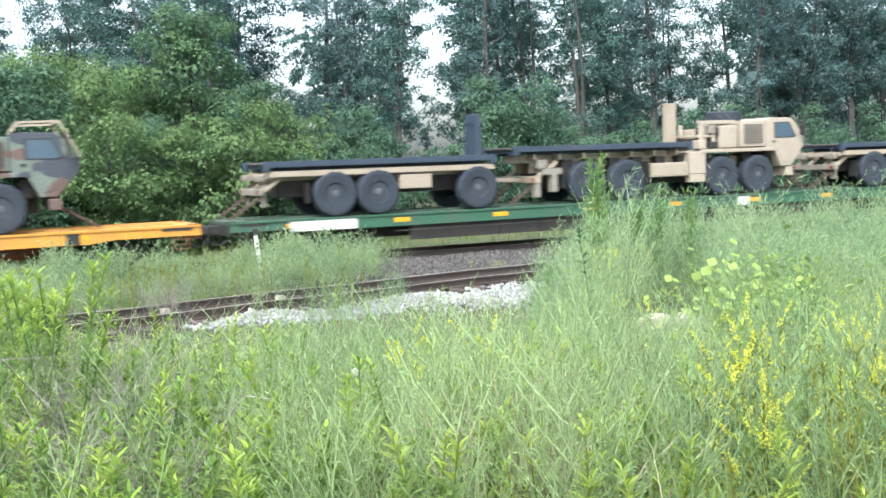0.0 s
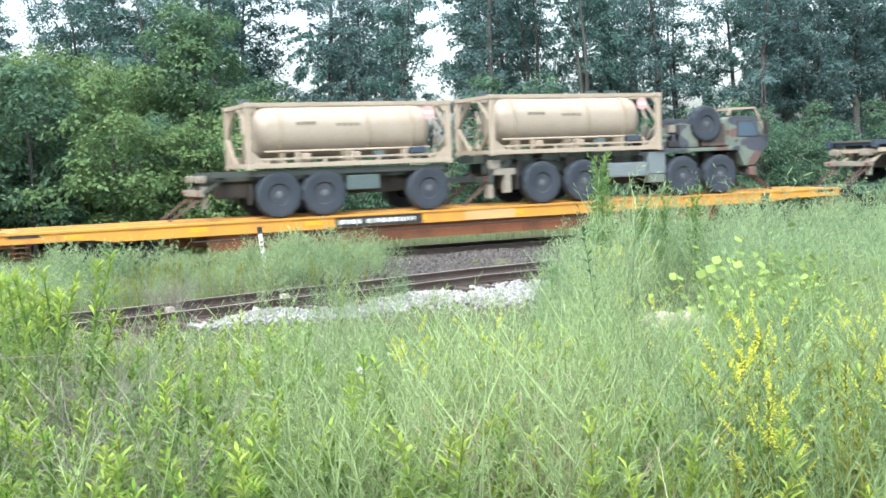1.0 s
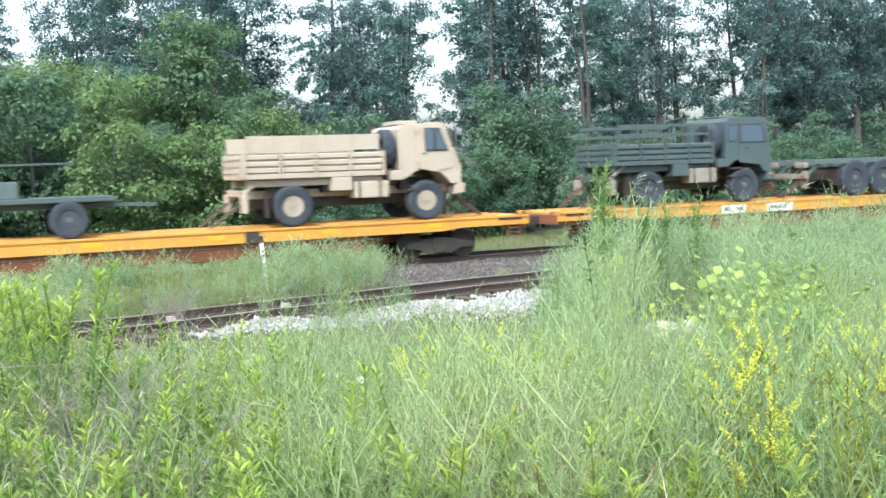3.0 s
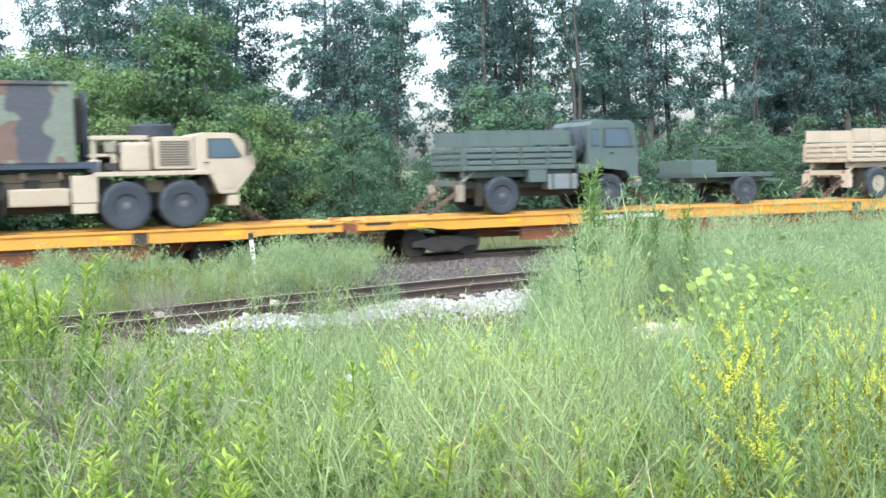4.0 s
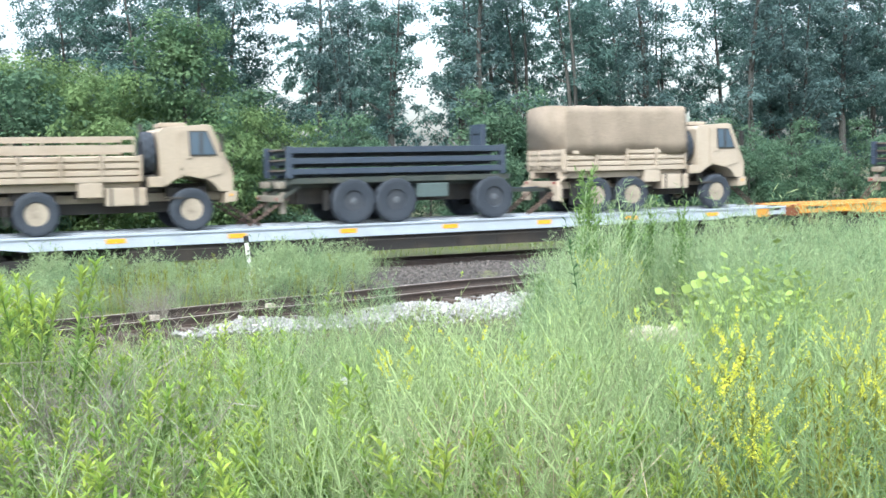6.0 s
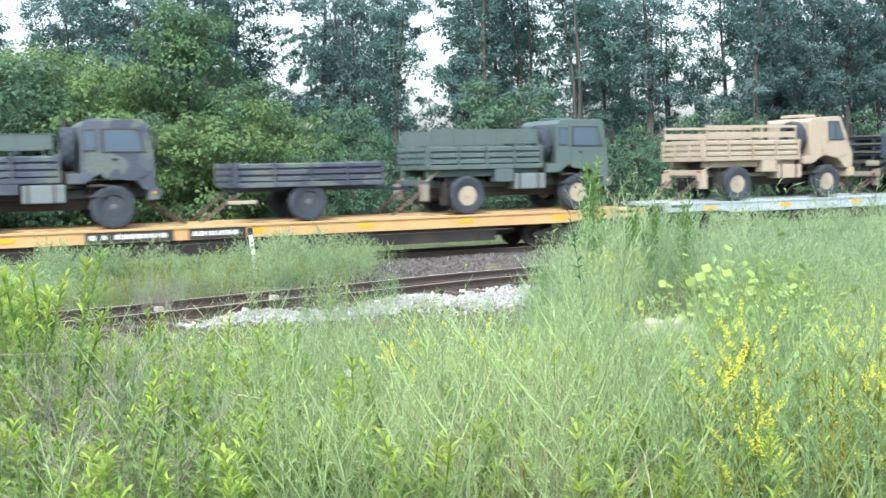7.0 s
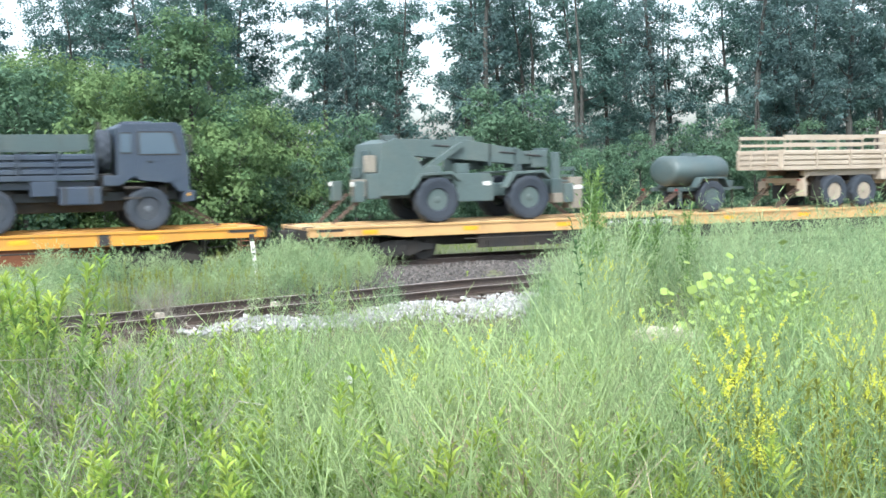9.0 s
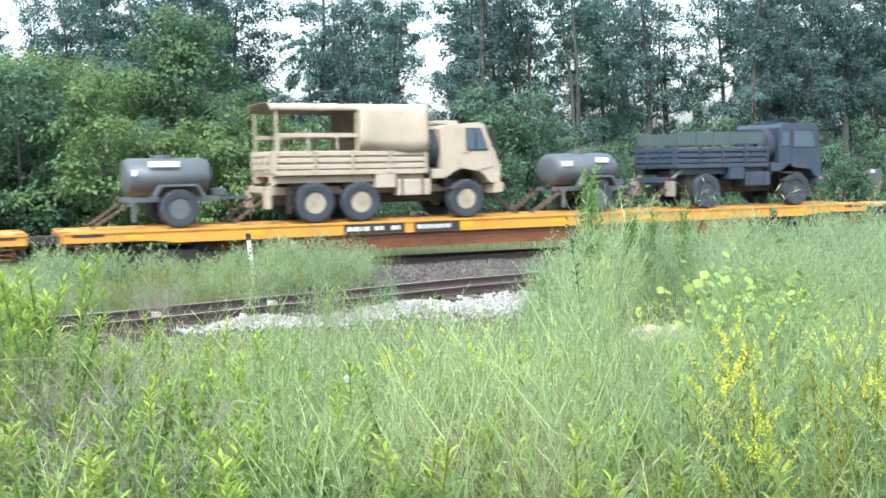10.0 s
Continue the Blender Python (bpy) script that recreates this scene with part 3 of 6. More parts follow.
flatcar(-236.75, M["yellow"], M["rust"], "yellow flat wagon at the end of the row")

# ---- army vehicles; each faces the way the train goes, its front axle at x = 0, the wagon's deck at z = 0 ----
WHEELS = {}


def wheel(parent, x, y, r, width, rim, rim_r=0.5):
    """A lugged tyre with its rim and hub; near side faces -y."""
    key = (r, width, rim, rim_r)
    if key not in WHEELS:
        bm = B()
        h = width / 2
        prof = [(rim_r, -0.55), (rim_r + 0.06, -0.9), (0.8, -1.0), (0.93, -0.95), (1.0, -0.72), (1.0, -0.08), (1.0, 0.08), (1.0, 0.72), (0.93, 0.95), (0.8, 1.0), (rim_r + 0.06, 0.9), (rim_r, 0.55)]
        seg = 56
        rings = []
        for j, (q, w_) in enumerate(prof):
            ring = []
            for k in range(seg):
                lug = (k + (2 if j > 5 else 0)) % 4 < 2
                rr = r * q * (1.0 if lug or q < 0.9 else 0.975)
                ring.append(bm.verts.new((rr * math.cos(6.2832 * k / seg), w_ * h, rr * math.sin(6.2832 * k / seg))))
            rings.append(ring)
        for ra, rb in zip(rings, rings[1:]):
            for k in range(seg):
                bm.faces.new((ra[k], rb[k], rb[(k + 1) % seg], ra[(k + 1) % seg]))
        bmesh.ops.recalc_face_normals(bm, faces=bm.faces[:])
        tyre = part("wheel", bm, M["tyre"])
        bm = B()
        lathe(bm, [(r * rim_r * 1.04, -h * 0.7), (r * rim_r * 0.93, -h * 0.66), (r * rim_r * 0.84, -h * 0.02), (r * 0.3, -h * 0.08), (r * 0.2, -h * 0.4), (r * 0.14, -h * 0.62), (r * 0.08, -h * 0.66), (0.02, -h * 0.66)], Matrix.Rotation(radians(90), 4, "X") @ Matrix.Diagonal((1, 1, -1, 1)), 24)
        bmesh.ops.recalc_face_normals(bm, faces=bm.faces[:])
        for k in range(8):
            a = 6.283 * k / 8
            rod(bm, (r * 0.36 * math.cos(a), -h * 0.2, r * 0.36 * math.sin(a)), (r * 0.36 * math.cos(a), -h * 0.42, r * 0.36 * math.sin(a)), 0.02, seg=6)
        rimo = part("rim", bm, M["rim_dark" if rim == "navy" else rim], tyre)
        bm = B()
        lathe(bm, [(r * 0.17, -h * 0.45), (r * 0.15, -h * 0.74), (r * 0.09, -h * 0.8), (0.02, -h * 0.8)], Matrix.Rotation(radians(90), 4, "X") @ Matrix.Diagonal((1, 1, -1, 1)), 16)
        bmesh.ops.recalc_face_normals(bm, faces=bm.faces[:])
        hub = part("hub", bm, M["slate" if rim == "navy" else rim], tyre)
        WHEELS[key] = (tyre, rimo, hub)
        tyre.parent = parent
        w = tyre
    else:
        t0, r0, h0 = WHEELS[key]
        w = same("wheel", t0, parent, Matrix())
        same("rim", r0, w, Matrix())
        same("hub", h0, w, Matrix())
    w.matrix_basis = Matrix.Translation((x, y, r)) @ Matrix.Rotation(0 if y < 0 else math.pi, 4, "Z") @ Matrix.Rotation(random.uniform(0, 6.28), 4, "Y")
    return w


def axle_set(parent, xs, r, width, rim, rim_r=0.5, track=1.02):
    for x in xs:
        bm = B()
        rod(bm, (x, -track, r), (x, track, r), 0.09)
        bmesh.ops.create_uvsphere(bm, u_segments=12, v_segments=8, radius=0.22, matrix=Matrix.Translation((x, 0, r)))
        part("axle", bm, M["dark"], parent)
        for y in (-track, track):
            wheel(parent, x, y, r, width, rim, rim_r)


def frame_rails(parent, x0, x1, z0, z1, mat_, half=0.42):
    for y in (-half, half):
        bm = B()
        box(bm, x0, x1, y - 0.05, y + 0.05, z0, z1, 0.01)
        part("chassis_rail", bm, M[mat_], parent)


def one(parent, name, mat_, *dims, bevel=0.015, label=""):
    bm = B()
    box(bm, *dims, bevel)
    return part(name, bm, M[mat_], parent, label)


def chains(parent, spots):
    """Tie-down chains from the vehicle to the wagon's deck."""
    for x0, z0, x1 in spots:
        for y in (-0.95, -0.7, 0.7, 0.95):
            bm = B()
            n = max(6, int(math.hypot(x1 - x0, z0) / 0.09))
            for k in range(n):
                a = Vector((x0, y, z0)).lerp(Vector((x1, y * 0.8, 0.05)), k / n)
                b = Vector((x0, y, z0)).lerp(Vector((x1, y * 0.8, 0.05)), (k + 0.85) / n)
                bar(bm, a, b, 0.075 if k % 2 else 0.03, 0.03 if k % 2 else 0.075)
            part("tie_down_chain", bm, M["chain"], parent, "rust-brown tie-down chain")


def window(parent, pts, y, depth=0.012, frame_mat=None):
    """A pane on the side, with a dark rubber surround; pts in x and z."""
    s = 1 if y > 0 else -1
    cx, cz = sum(p[0] for p in pts) / len(pts), sum(p[1] for p in pts) / len(pts)
    bm = B()
    slab(bm, [(cx + (x - cx) * 1.13, cz + (z - cz) * 1.13) for x, z in pts], *sorted((y, y + s * depth)))
    f = part("window_frame", bm, M[frame_mat or "black"], parent)
    bm = B()
    slab(bm, pts, *sorted((y + s * depth, y + s * (depth + 0.006))))
    part("pane", bm, M["glass"], f)


def wheel_arch(cx, r, a0, a1, z=0.59, n=8):
    return [(cx + r * math.cos(a0 + (a1 - a0) * k / n), z + r * math.sin(a0 + (a1 - a0) * k / n)) for k in range(n + 1)]


def cab_plain(truck, mat_):
    """The upright cab with two side windows."""
    bm = B()
    prof = [(-0.78, 1.2), (-0.78, 2.74), (-0.62, 2.88), (0.80, 2.90), (0.97, 2.78), (1.10, 1.95), (1.12, 1.02)] + wheel_arch(0, 0.92, 0.50, 2.36) + [(-0.74, 1.26)]
    slab(bm, prof, -1.19, 1.19, 0.035)
    cab = part("cab", bm, M[mat_], truck)
    for s in (-1, 1):
        y = s * 1.19
        bm = B()
        slab(bm, [(-0.28, 1.42), (-0.28, 2.72), (0.74, 2.72), (0.93, 2.0), (0.93, 1.42), (0.55, 1.28), (-0.2, 1.36)], *sorted((y, y + s * 0.018)), 0.006)
        d = part("door", bm, M[mat_], cab)
        window(d, [(-0.18, 2.06), (-0.18, 2.62), (0.66, 2.62), (0.82, 2.06)], y + s * 0.018)
        bm = B()
        box(bm, 0.0, 0.14, *sorted((y + s * 0.018, y + s * 0.05)), 1.84, 1.88, 0.008)
        part("handle", bm, M["black"], d)
        window(cab, [(-0.68, 2.1), (-0.68, 2.6), (-0.40, 2.6), (-0.40, 2.1)], y)
        bm = B()
        bar(bm, (0.98, y, 2.6), (1.12, y + s * 0.24, 2.5), 0.03)
        box(bm, 1.08, 1.14, *sorted((y + s * 0.14, y + s * 0.34)), 2.08, 2.56, 0.02)
        part("mirror", bm, M["black"], cab, "black door mirror")
        bm = B()
        box(bm, -0.62, -0.15, *sorted((y - s * 0.2, y + s * 0.03)), 0.86, 0.92, 0.01)
        box(bm, -0.62, -0.15, *sorted((y - s * 0.2, y + s * 0.03)), 1.14, 1.2, 0.01)
        part("step", bm, M["dark"], cab)
    bm = B()
    boxm(bm, (0.02, 2.0, 0.72), Matrix.Translation((1.055, 0, 2.36)) @ Matrix.Rotation(-0.155, 4, "Y"))
    part("windscreen", bm, M["glass"], cab)
    one(cab, "roof_hatch", mat_, -0.5, 0.3, -0.4, 0.4, 2.895, 2.96, bevel=0.03)
    nose(truck, cab, mat_)


def cab_armoured(truck, mat_):
    """The slab-sided cab with a raked windscreen and small windows."""
    bm = B()
    prof = [(-0.80, 1.25), (-0.86, 2.70), (-0.70, 2.82), (0.46, 2.90), (0.60, 2.86), (1.10, 1.72), (1.16, 1.55), (1.14, 1.05)] + wheel_arch(0, 0.92, 0.53, 2.34) + [(-0.74, 1.28)]
    slab(bm, prof, -1.2, 1.2, 0.03)
    cab = part("cab", bm, M[mat_], truck)
    for s in (-1, 1):
        y = s * 1.2
        bm = B()
        slab(bm, [(-0.30, 1.55), (-0.34, 2.76), (0.46, 2.78), (0.90, 1.78), (0.86, 1.55), (0.3, 1.42)], *sorted((y, y + s * 0.03)), 0.01)
        d = part("door", bm, M[mat_], cab)
        window(d, [(0.02, 2.08), (0.0, 2.68), (0.44, 2.68), (0.68, 2.08)], y + s * 0.03, 0.025)
        one(d, "window_bar", "black", 0.25, 0.33, *sorted((y + s * 0.03, y + s * 0.066)), 2.09, 2.67, bevel=0.006)
        bm = B()
        box(bm, -0.12, 0.02, *sorted((y + s * 0.03, y + s * 0.07)), 1.98, 2.03, 0.008)
        for z in (1.7, 2.6):
            box(bm, -0.33, -0.22, *sorted((y + s * 0.03, y + s * 0.06)), z, z + 0.1, 0.008)
        part("handle", bm, M[mat_], d)
        bm = B()
        bar(bm, (0.72, y, 2.66), (0.82, y + s * 0.26, 2.6), 0.03)
        box(bm, 0.78, 0.84, *sorted((y + s * 0.16, y + s * 0.36)), 2.14, 2.62, 0.02)
        part("mirror", bm, M["black"], cab, "black door mirror")
        bm = B()
        box(bm, -0.66, -0.2, *sorted((y - s * 0.2, y + s * 0.02)), 0.88, 0.94, 0.01)
        part("step", bm, M["dark"], cab)
    bm = B()
    boxm(bm, (0.02, 2.0, 0.8), Matrix.Translation((0.80, 0, 2.42)) @ Matrix.Rotation(-0.41, 4, "Y"))
    part("windscreen", bm, M["glass"], cab)
    one(cab, "roof_box", mat_, -0.66, 0.05, -0.5, 0.5, 2.86, 2.98, bevel=0.03)
    nose(truck, cab, mat_)


def nose(truck, cab, mat_):
    bm = B()
    slab(bm, [(0.92, 0.74), (1.24, 0.78), (1.26, 1.05), (1.12, 1.08), (0.93, 1.02)], -1.2, 1.2, 0.02)
    b = part("bumper", bm, M[mat_], truck)
    for y in (-0.95, 0.95):
        bm = B()
        rod(bm, (1.20, y, 0.93), (1.275, y, 0.93), 0.085, seg=14)
        part("headlight", bm, M["white"], b, "round headlight")
    one(b, "marker_light", "reflect", 1.05, 1.12, -1.215, -1.2, 0.92, 0.99, bevel=0.004)
    for k in range(5):
        one(cab, "grille_bar", "black", 1.118, 1.135, -0.6, 0.6, 1.2 + k * 0.09, 1.25 + k * 0.09, bevel=0)


def spare(truck, x, z, r, along_x=True, y=0.3):
    w = wheel(truck, 0, -1, r, 0.34, "olive2")
    w.matrix_basis = Matrix.Translation((x, y, z)) @ (Matrix.Rotation(radians(90), 4, "Z") if along_x else Matrix())
    w.name = "spare_wheel"
    return w


def bed_sides(truck, x0, x1, z0, z1, mat_, boards=3, posts=5):
    """A drop-side load bed: floor, ribbed side boards, tailgate, headboard."""
    one(truck, "bed_floor", mat_, x0, x1, -1.2, 1.2, z0 - 0.14, z0)
    for s in (-1, 1):
        h = (z1 - z0) / boards
        one(truck, "side_panel", mat_, x0 + 0.03, x1 - 0.03, *sorted((s * 1.12, s * 1.14)), z0, z1 - 0.02, bevel=0)
        for k in range(boards):
            za, zb = z0 + k * h + 0.03, z0 + (k + 1) * h - 0.03
            bm = B()
            for q in range(posts - 1):
                xa = x0 + 0.1 + (x1 - x0 - 0.1) * q / (posts - 1)
                xb = x0 + (x1 - x0 - 0.1) * (q + 1) / (posts - 1)
                lo = [bm.verts.new((x_, s * 1.14, z_)) for x_, z_ in ((xa, za - 0.02), (xb, za - 0.02), (xb, zb + 0.02), (xa, zb + 0.02))]
                hi = [bm.verts.new((x_, s * 1.205, z_)) for x_, z_ in ((xa + 0.02, za + 0.015), (xb - 0.02, za + 0.015), (xb - 0.02, zb - 0.015), (xa + 0.02, zb - 0.015))]
                bm.faces.new(hi)
                for i_ in range(4):
                    bm.faces.new((lo[i_], lo[(i_ + 1) % 4], hi[(i_ + 1) % 4], hi[i_]))
            bmesh.ops.recalc_face_normals(bm, faces=bm.faces[:])
            part("side_board", bm, M[mat_], truck, "pressed rib of the drop side")
        for k in range(posts):
            x = x0 + 0.05 + (x1 - x0 - 0.1) * k / (posts - 1)
            one(truck, "stake", mat_, x - 0.035, x + 0.035, *sorted((s * 1.12, s * 1.225)), z0 - 0.1, z1 + 0.015, bevel=0.01)
    for k in range(boards):
        h = (z1 - z0) / boards
        one(truck, "tailgate_rib", mat_, x0 - 0.035, x0, -1.06, 1.06, z0 + k * h + 0.045, z0 + (k + 1) * h - 0.045, bevel=0.012)
    for y in (-1.1, -0.4, 0.4, 1.1):
        one(truck, "tailgate_post", mat_, x0 - 0.05, x0 - 0.001, y - 0.035, y + 0.035, z0 - 0.08, z1 + 0.01, bevel=0.01)
    for x in (x0, x1 - 0.05):
        one(truck, "tailgate" if x == x0 else "headboard", mat_, x, x + 0.05, -1.14, 1.14, z0 + 0.01, z1, bevel=0.012)


def bench_rails(truck, x0, x1, levels, mat_, side=-1.16):
    """Troop-seat rails on uprights above the side boards."""
    lo = levels[0]
    for y in (side, -side):
        for z, th in levels[1:]:
            one(truck, "rail_board", mat_, x0, x1, *sorted((y - 0.02, y + 0.02)), z - th / 2, z + th / 2, bevel=0.006)
        for k in range(6):
            x = x0 + 0.04 + (x1 - x0 - 0.08) * k / 5
            one(truck, "upright", mat_, x - 0.025, x + 0.025, *sorted((y - 0.045, y - 0.022) if y < 0 else (y + 0.022, y + 0.045)), lo, levels[-1][0] + levels[-1][1] / 2, bevel=0.004)


def under_gear(truck, mat_, rear, x_box):
    """What hangs under the bed: boxes, tanks, flaps, rear bumper."""
    worn = mat_ if mat_.startswith("tan") else "dusty"
    frame_rails(truck, rear - 1.35, 1.0, 0.82, 1.05, mat_)
    # dark block added to fill the underbody: driveline and deep shade in one solid
    bm = B()
    box(bm, rear - 0.9, 0.6, -0.34, 0.34, 0.52, 1.3, 0.04)
    part("driveline", bm, M["dark"], truck, "grimy dark block standing for the driveline and the shade under the frame")
    for x in np.arange(rear - 0.6, 0.4, 0.8):
        for y in (-0.85, 0.345):
            one(truck, "outrigger", "dark", x, x + 0.3, y, y + 0.505, 0.95, 1.2, bevel=0.02)
    one(truck, "fuel_tank", {"olive": "dusty", "olive2": "slate_pale", "camo_dark": "slate_pale"}.get(mat_, mat_), x_box - 1.05, x_box, -1.2, -0.62, 0.74, 1.22, bevel=0.05)
    one(truck, "battery_box", mat_, x_box + 0.06, x_box + 0.5, -1.2, -0.7, 1.22, 1.5, bevel=0.03)
    one(truck, "tool_box", mat_, x_box - 1.0, x_box - 0.2, 0.62, 1.2, 0.74, 1.2, bevel=0.03)
    bm = B()
    rod(bm, (x_box - 1.6, -0.55, 1.12), (x_box - 1.15, -0.55, 1.12), 0.14)
    part("air_tank", bm, M["dark"], truck)
    for y in (-1.0, 1.0):
        one(truck, "mud_flap", "black", rear - 0.75, rear - 0.73, y - 0.25, y + 0.25, 0.3, 1.0, bevel=0.004)
        one(truck, "bumperette", worn, rear - 1.45, rear - 1.3, y - 0.2, y + 0.2, 0.45, 0.95, bevel=0.02)
    one(truck, "rear_crossmember", mat_, rear - 1.42, rear - 1.3, -1.1, 1.1, 0.9, 1.08, bevel=0.02)
    for y in (-0.98, 0.8):
        one(truck, "side_rail", mat_, rear - 1.25, -1.32, y, y + 0.18, 1.16, 1.36, bevel=0.012)
    one(truck, "stowage_bin", mat_, x_box - 1.75, x_box - 1.12, -1.19, -0.75, 0.98, 1.38, bevel=0.025)
    for x in (x_box - 0.95, x_box - 0.3):
        one(truck, "tank_strap", "dark", x, x + 0.06, -1.212, -0.6, 0.728, 1.232, bevel=0.004)
    for y in (-1.0, 1.0):
        bm = B()
        bar(bm, (rear - 1.36, y, 1.0), (rear - 0.72, y, 1.48), 0.07)
        part("flap_bracket", bm, M[worn], truck)
    for x in np.arange(rear - 1.2, x_box - 0.1, 0.62):
        one(truck, "bed_bearer", mat_, x, x + 0.09, -1.12, 1.12, 1.36, 1.5, bevel=0.008)
    for y in (-0.9, 0.9):
        one(truck, "tail_light", "lamp", rear - 1.45, rear - 1.42, y - 0.06, y + 0.06, 0.98, 1.06, bevel=0.004)
    chains(truck, ((1.0, 0.7, 2.0), (rear - 1.3, 0.8, rear - 2.3)))


def cargo_truck(s, label, axles, bed0, mat_, rim, cab, rails=None, canvas=None, sides=(1.52, 2.08), bed_mat=None, rail_mat=None, group="cargo trucks on the train"):
    t = thing("cargo_truck", label, "truck", group)
    axle_set(t, axles, 0.59, 0.38, rim, 0.5)
    under_gear(t, mat_, axles[-1], -1.2)
    bed_sides(t, bed0, -1.28, *sides, bed_mat or mat_)
    (cab_armoured if cab == "armoured" else cab_plain)(t, mat_)
    spare(t, -1.06, 2.14, 0.59, y=-0.56)
    one(t, "spare_carrier", "dark", -1.24, -0.88, -1.0, 0.8, 1.1, 1.55, bevel=0.02)
    bm = B()
    rod(bm, (-0.95, 0.95, 1.3), (-0.95, 0.95, 3.0), 0.06)
    part("exhaust_pipe", bm, M["dark"], t)
    if rails:
        bench_rails(t, bed0 + 0.1, -1.45, rails, rail_mat or bed_mat or mat_)
    if canvas:
        canvas(t, bed0)
    rides(t, s)
    return t


def cloth(parent, x0, x1, z0, z1, open_from=None):
    """A canvas tilt over bows: sagging between them, with side flaps; open_from leaves the sides off behind that x."""
    bm = B()
    nx, ring = 44, []
    side = [(-1.24, 0.0), (-1.25, 0.25), (-1.24, 0.5), (-1.235, 0.84), (-1.17, 0.965), (-0.95, 1.0), (-0.45, 1.02), (0, 1.03), (0.45, 1.02), (0.95, 1.0), (1.17, 0.965), (1.235, 0.84), (1.24, 0.5), (1.25, 0.25), (1.24, 0.0)]
    for i in range(nx + 1):
        x = x0 + (x1 - x0) * i / nx
        sag = 0.045 * abs(math.sin(5 * math.pi * i / nx)) if 0 < i < nx else 0
        row = []
        for y, f in side:
            z = z0 + (z1 - z0) * f
            k = noise.noise(Vector((x * 1.6, y * 1.4, z * 1.3)))
            k2 = noise.noise(Vector((x * 0.9 + z * 1.1, y * 0.5, z * 0.8 - x * 0.3)))
            row.append(bm.verts.new((x + 0.02 * k, y * (1 - sag * 0.5) + 0.03 * k + 0.1 * k2 * (0.3 if abs(y) < 1 else 1), z - sag * (0.6 if f > 0.9 else 0.15) + 0.02 * k)))
        ring.append(row)
    for i, (a, b) in enumerate(zip(ring, ring[1:])):
        x = x0 + (x1 - x0) * (i + 0.5) / nx
        for k in range(len(side) - 1):
            if open_from is not None and x < open_from and (k < 3 or k > len(side) - 5):
                continue
            bm.faces.new((a[k], a[k + 1], b[k + 1], b[k]))
    bm.faces.new(ring[-1])
    if open_from is None:
        bm.faces.new(ring[0][::-1])
    bmesh.ops.recalc_face_normals(bm, faces=bm.faces[:])
    bmesh.ops.solidify(bm, geom=bm.faces[:], thickness=0.012)
    for f in bm.faces:
        f.smooth = True
    return part("canvas_cover", bm, M["tanvas"] if open_from is None else M["tan2"], parent, "weathered canvas cover stretched over bows")


OLIVE_RAILS = [2.1, (2.36, 0.09), (2.66, 0.09)]
BOARDS = [2.08, (2.34, 0.40), (2.57, 0.05)]
cargo_truck(-39.57, "drab green cargo truck with slatted bed and bow rails", (0, -3.9), -5.2, "olive", "navy", "plain", OLIVE_RAILS)
cargo_truck(-56.96, "drab green cargo truck with open bed and seat rails", (0, -3.9), -5.2, "olive", "navy", "plain", OLIVE_RAILS)
cargo_truck(-68.77, "sand-coloured armoured-cab cargo truck with high boarded bed", (0, -4.1), -5.5, "tan2", "tanrim", "armoured", [2.08, (2.36, 0.44)])
cargo_truck(-84.52, "drab green cargo truck with folded seat boards", (0, -3.9), -5.2, "olive2", "navy", "plain", BOARDS)
cargo_truck(-125.03, "sand-coloured six-wheeled truck with a brown canvas cover", (0, -3.4, -4.8), -6.0, "tan2", "tanrim", "armoured", None, lambda t, b: cloth(t, b + 0.02, -1.3, 1.93, 3.48))
cargo_truck(-142.82, "sand-coloured cargo truck with seat boards raised", (0, -4.0), -5.45, "tan", "tanrim", "armoured", [2.08, (2.26, 0.2), (2.54, 0.09)])
cargo_truck(-153.19, "grey-green cargo truck with dusty rims and seat boards", (0, -3.9), -5.2, "olive2", "tan", "plain", BOARDS)
cargo_truck(-167.51, "dull camouflaged six-wheeled truck with a green side board", (0, -3.4, -4.8), -6.0, "camo_dark", "navy", "plain", [2.0, (2.34, 0.38), (2.52, 0.05)], sides=(1.4, 1.98), rail_mat="olive2")
cargo_truck(-182.39, "sand-coloured long six-wheeled truck with seat rails", (0, -3.75, -5.15), -7.6, "tan2", "tanrim", "armoured", [2.05, (2.28, 0.10), (2.55, 0.12)])
cargo_truck(-211.64, "blue-black and green cargo truck with boarded bed", (0, -3.9), -5.2, "navy", "navy", "plain", [2.05, (2.36, 0.36), (2.56, 0.04)], bed_mat="navy", rail_mat="olive")


def half_cover(t, b):
    cloth(t, b - 0.1, -1.25, 2.05, 3.45, open_from=-3.4)
    for x in (-5.9, -3.5):
        for y in (-1.15, 1.15):
            one(t, "bow_post", "tan2", x - 0.03, x + 0.03, y - 0.03, y + 0.03, 2.05, 3.25, bevel=0.006)


cargo_truck(-224.56, "sand-coloured six-wheeled truck with a half-open tan cover", (0, -3.4, -4.8), -6.0, "tan2", "tanrim", "armoured", [2.05, (2.52, 0.12)], half_cover)


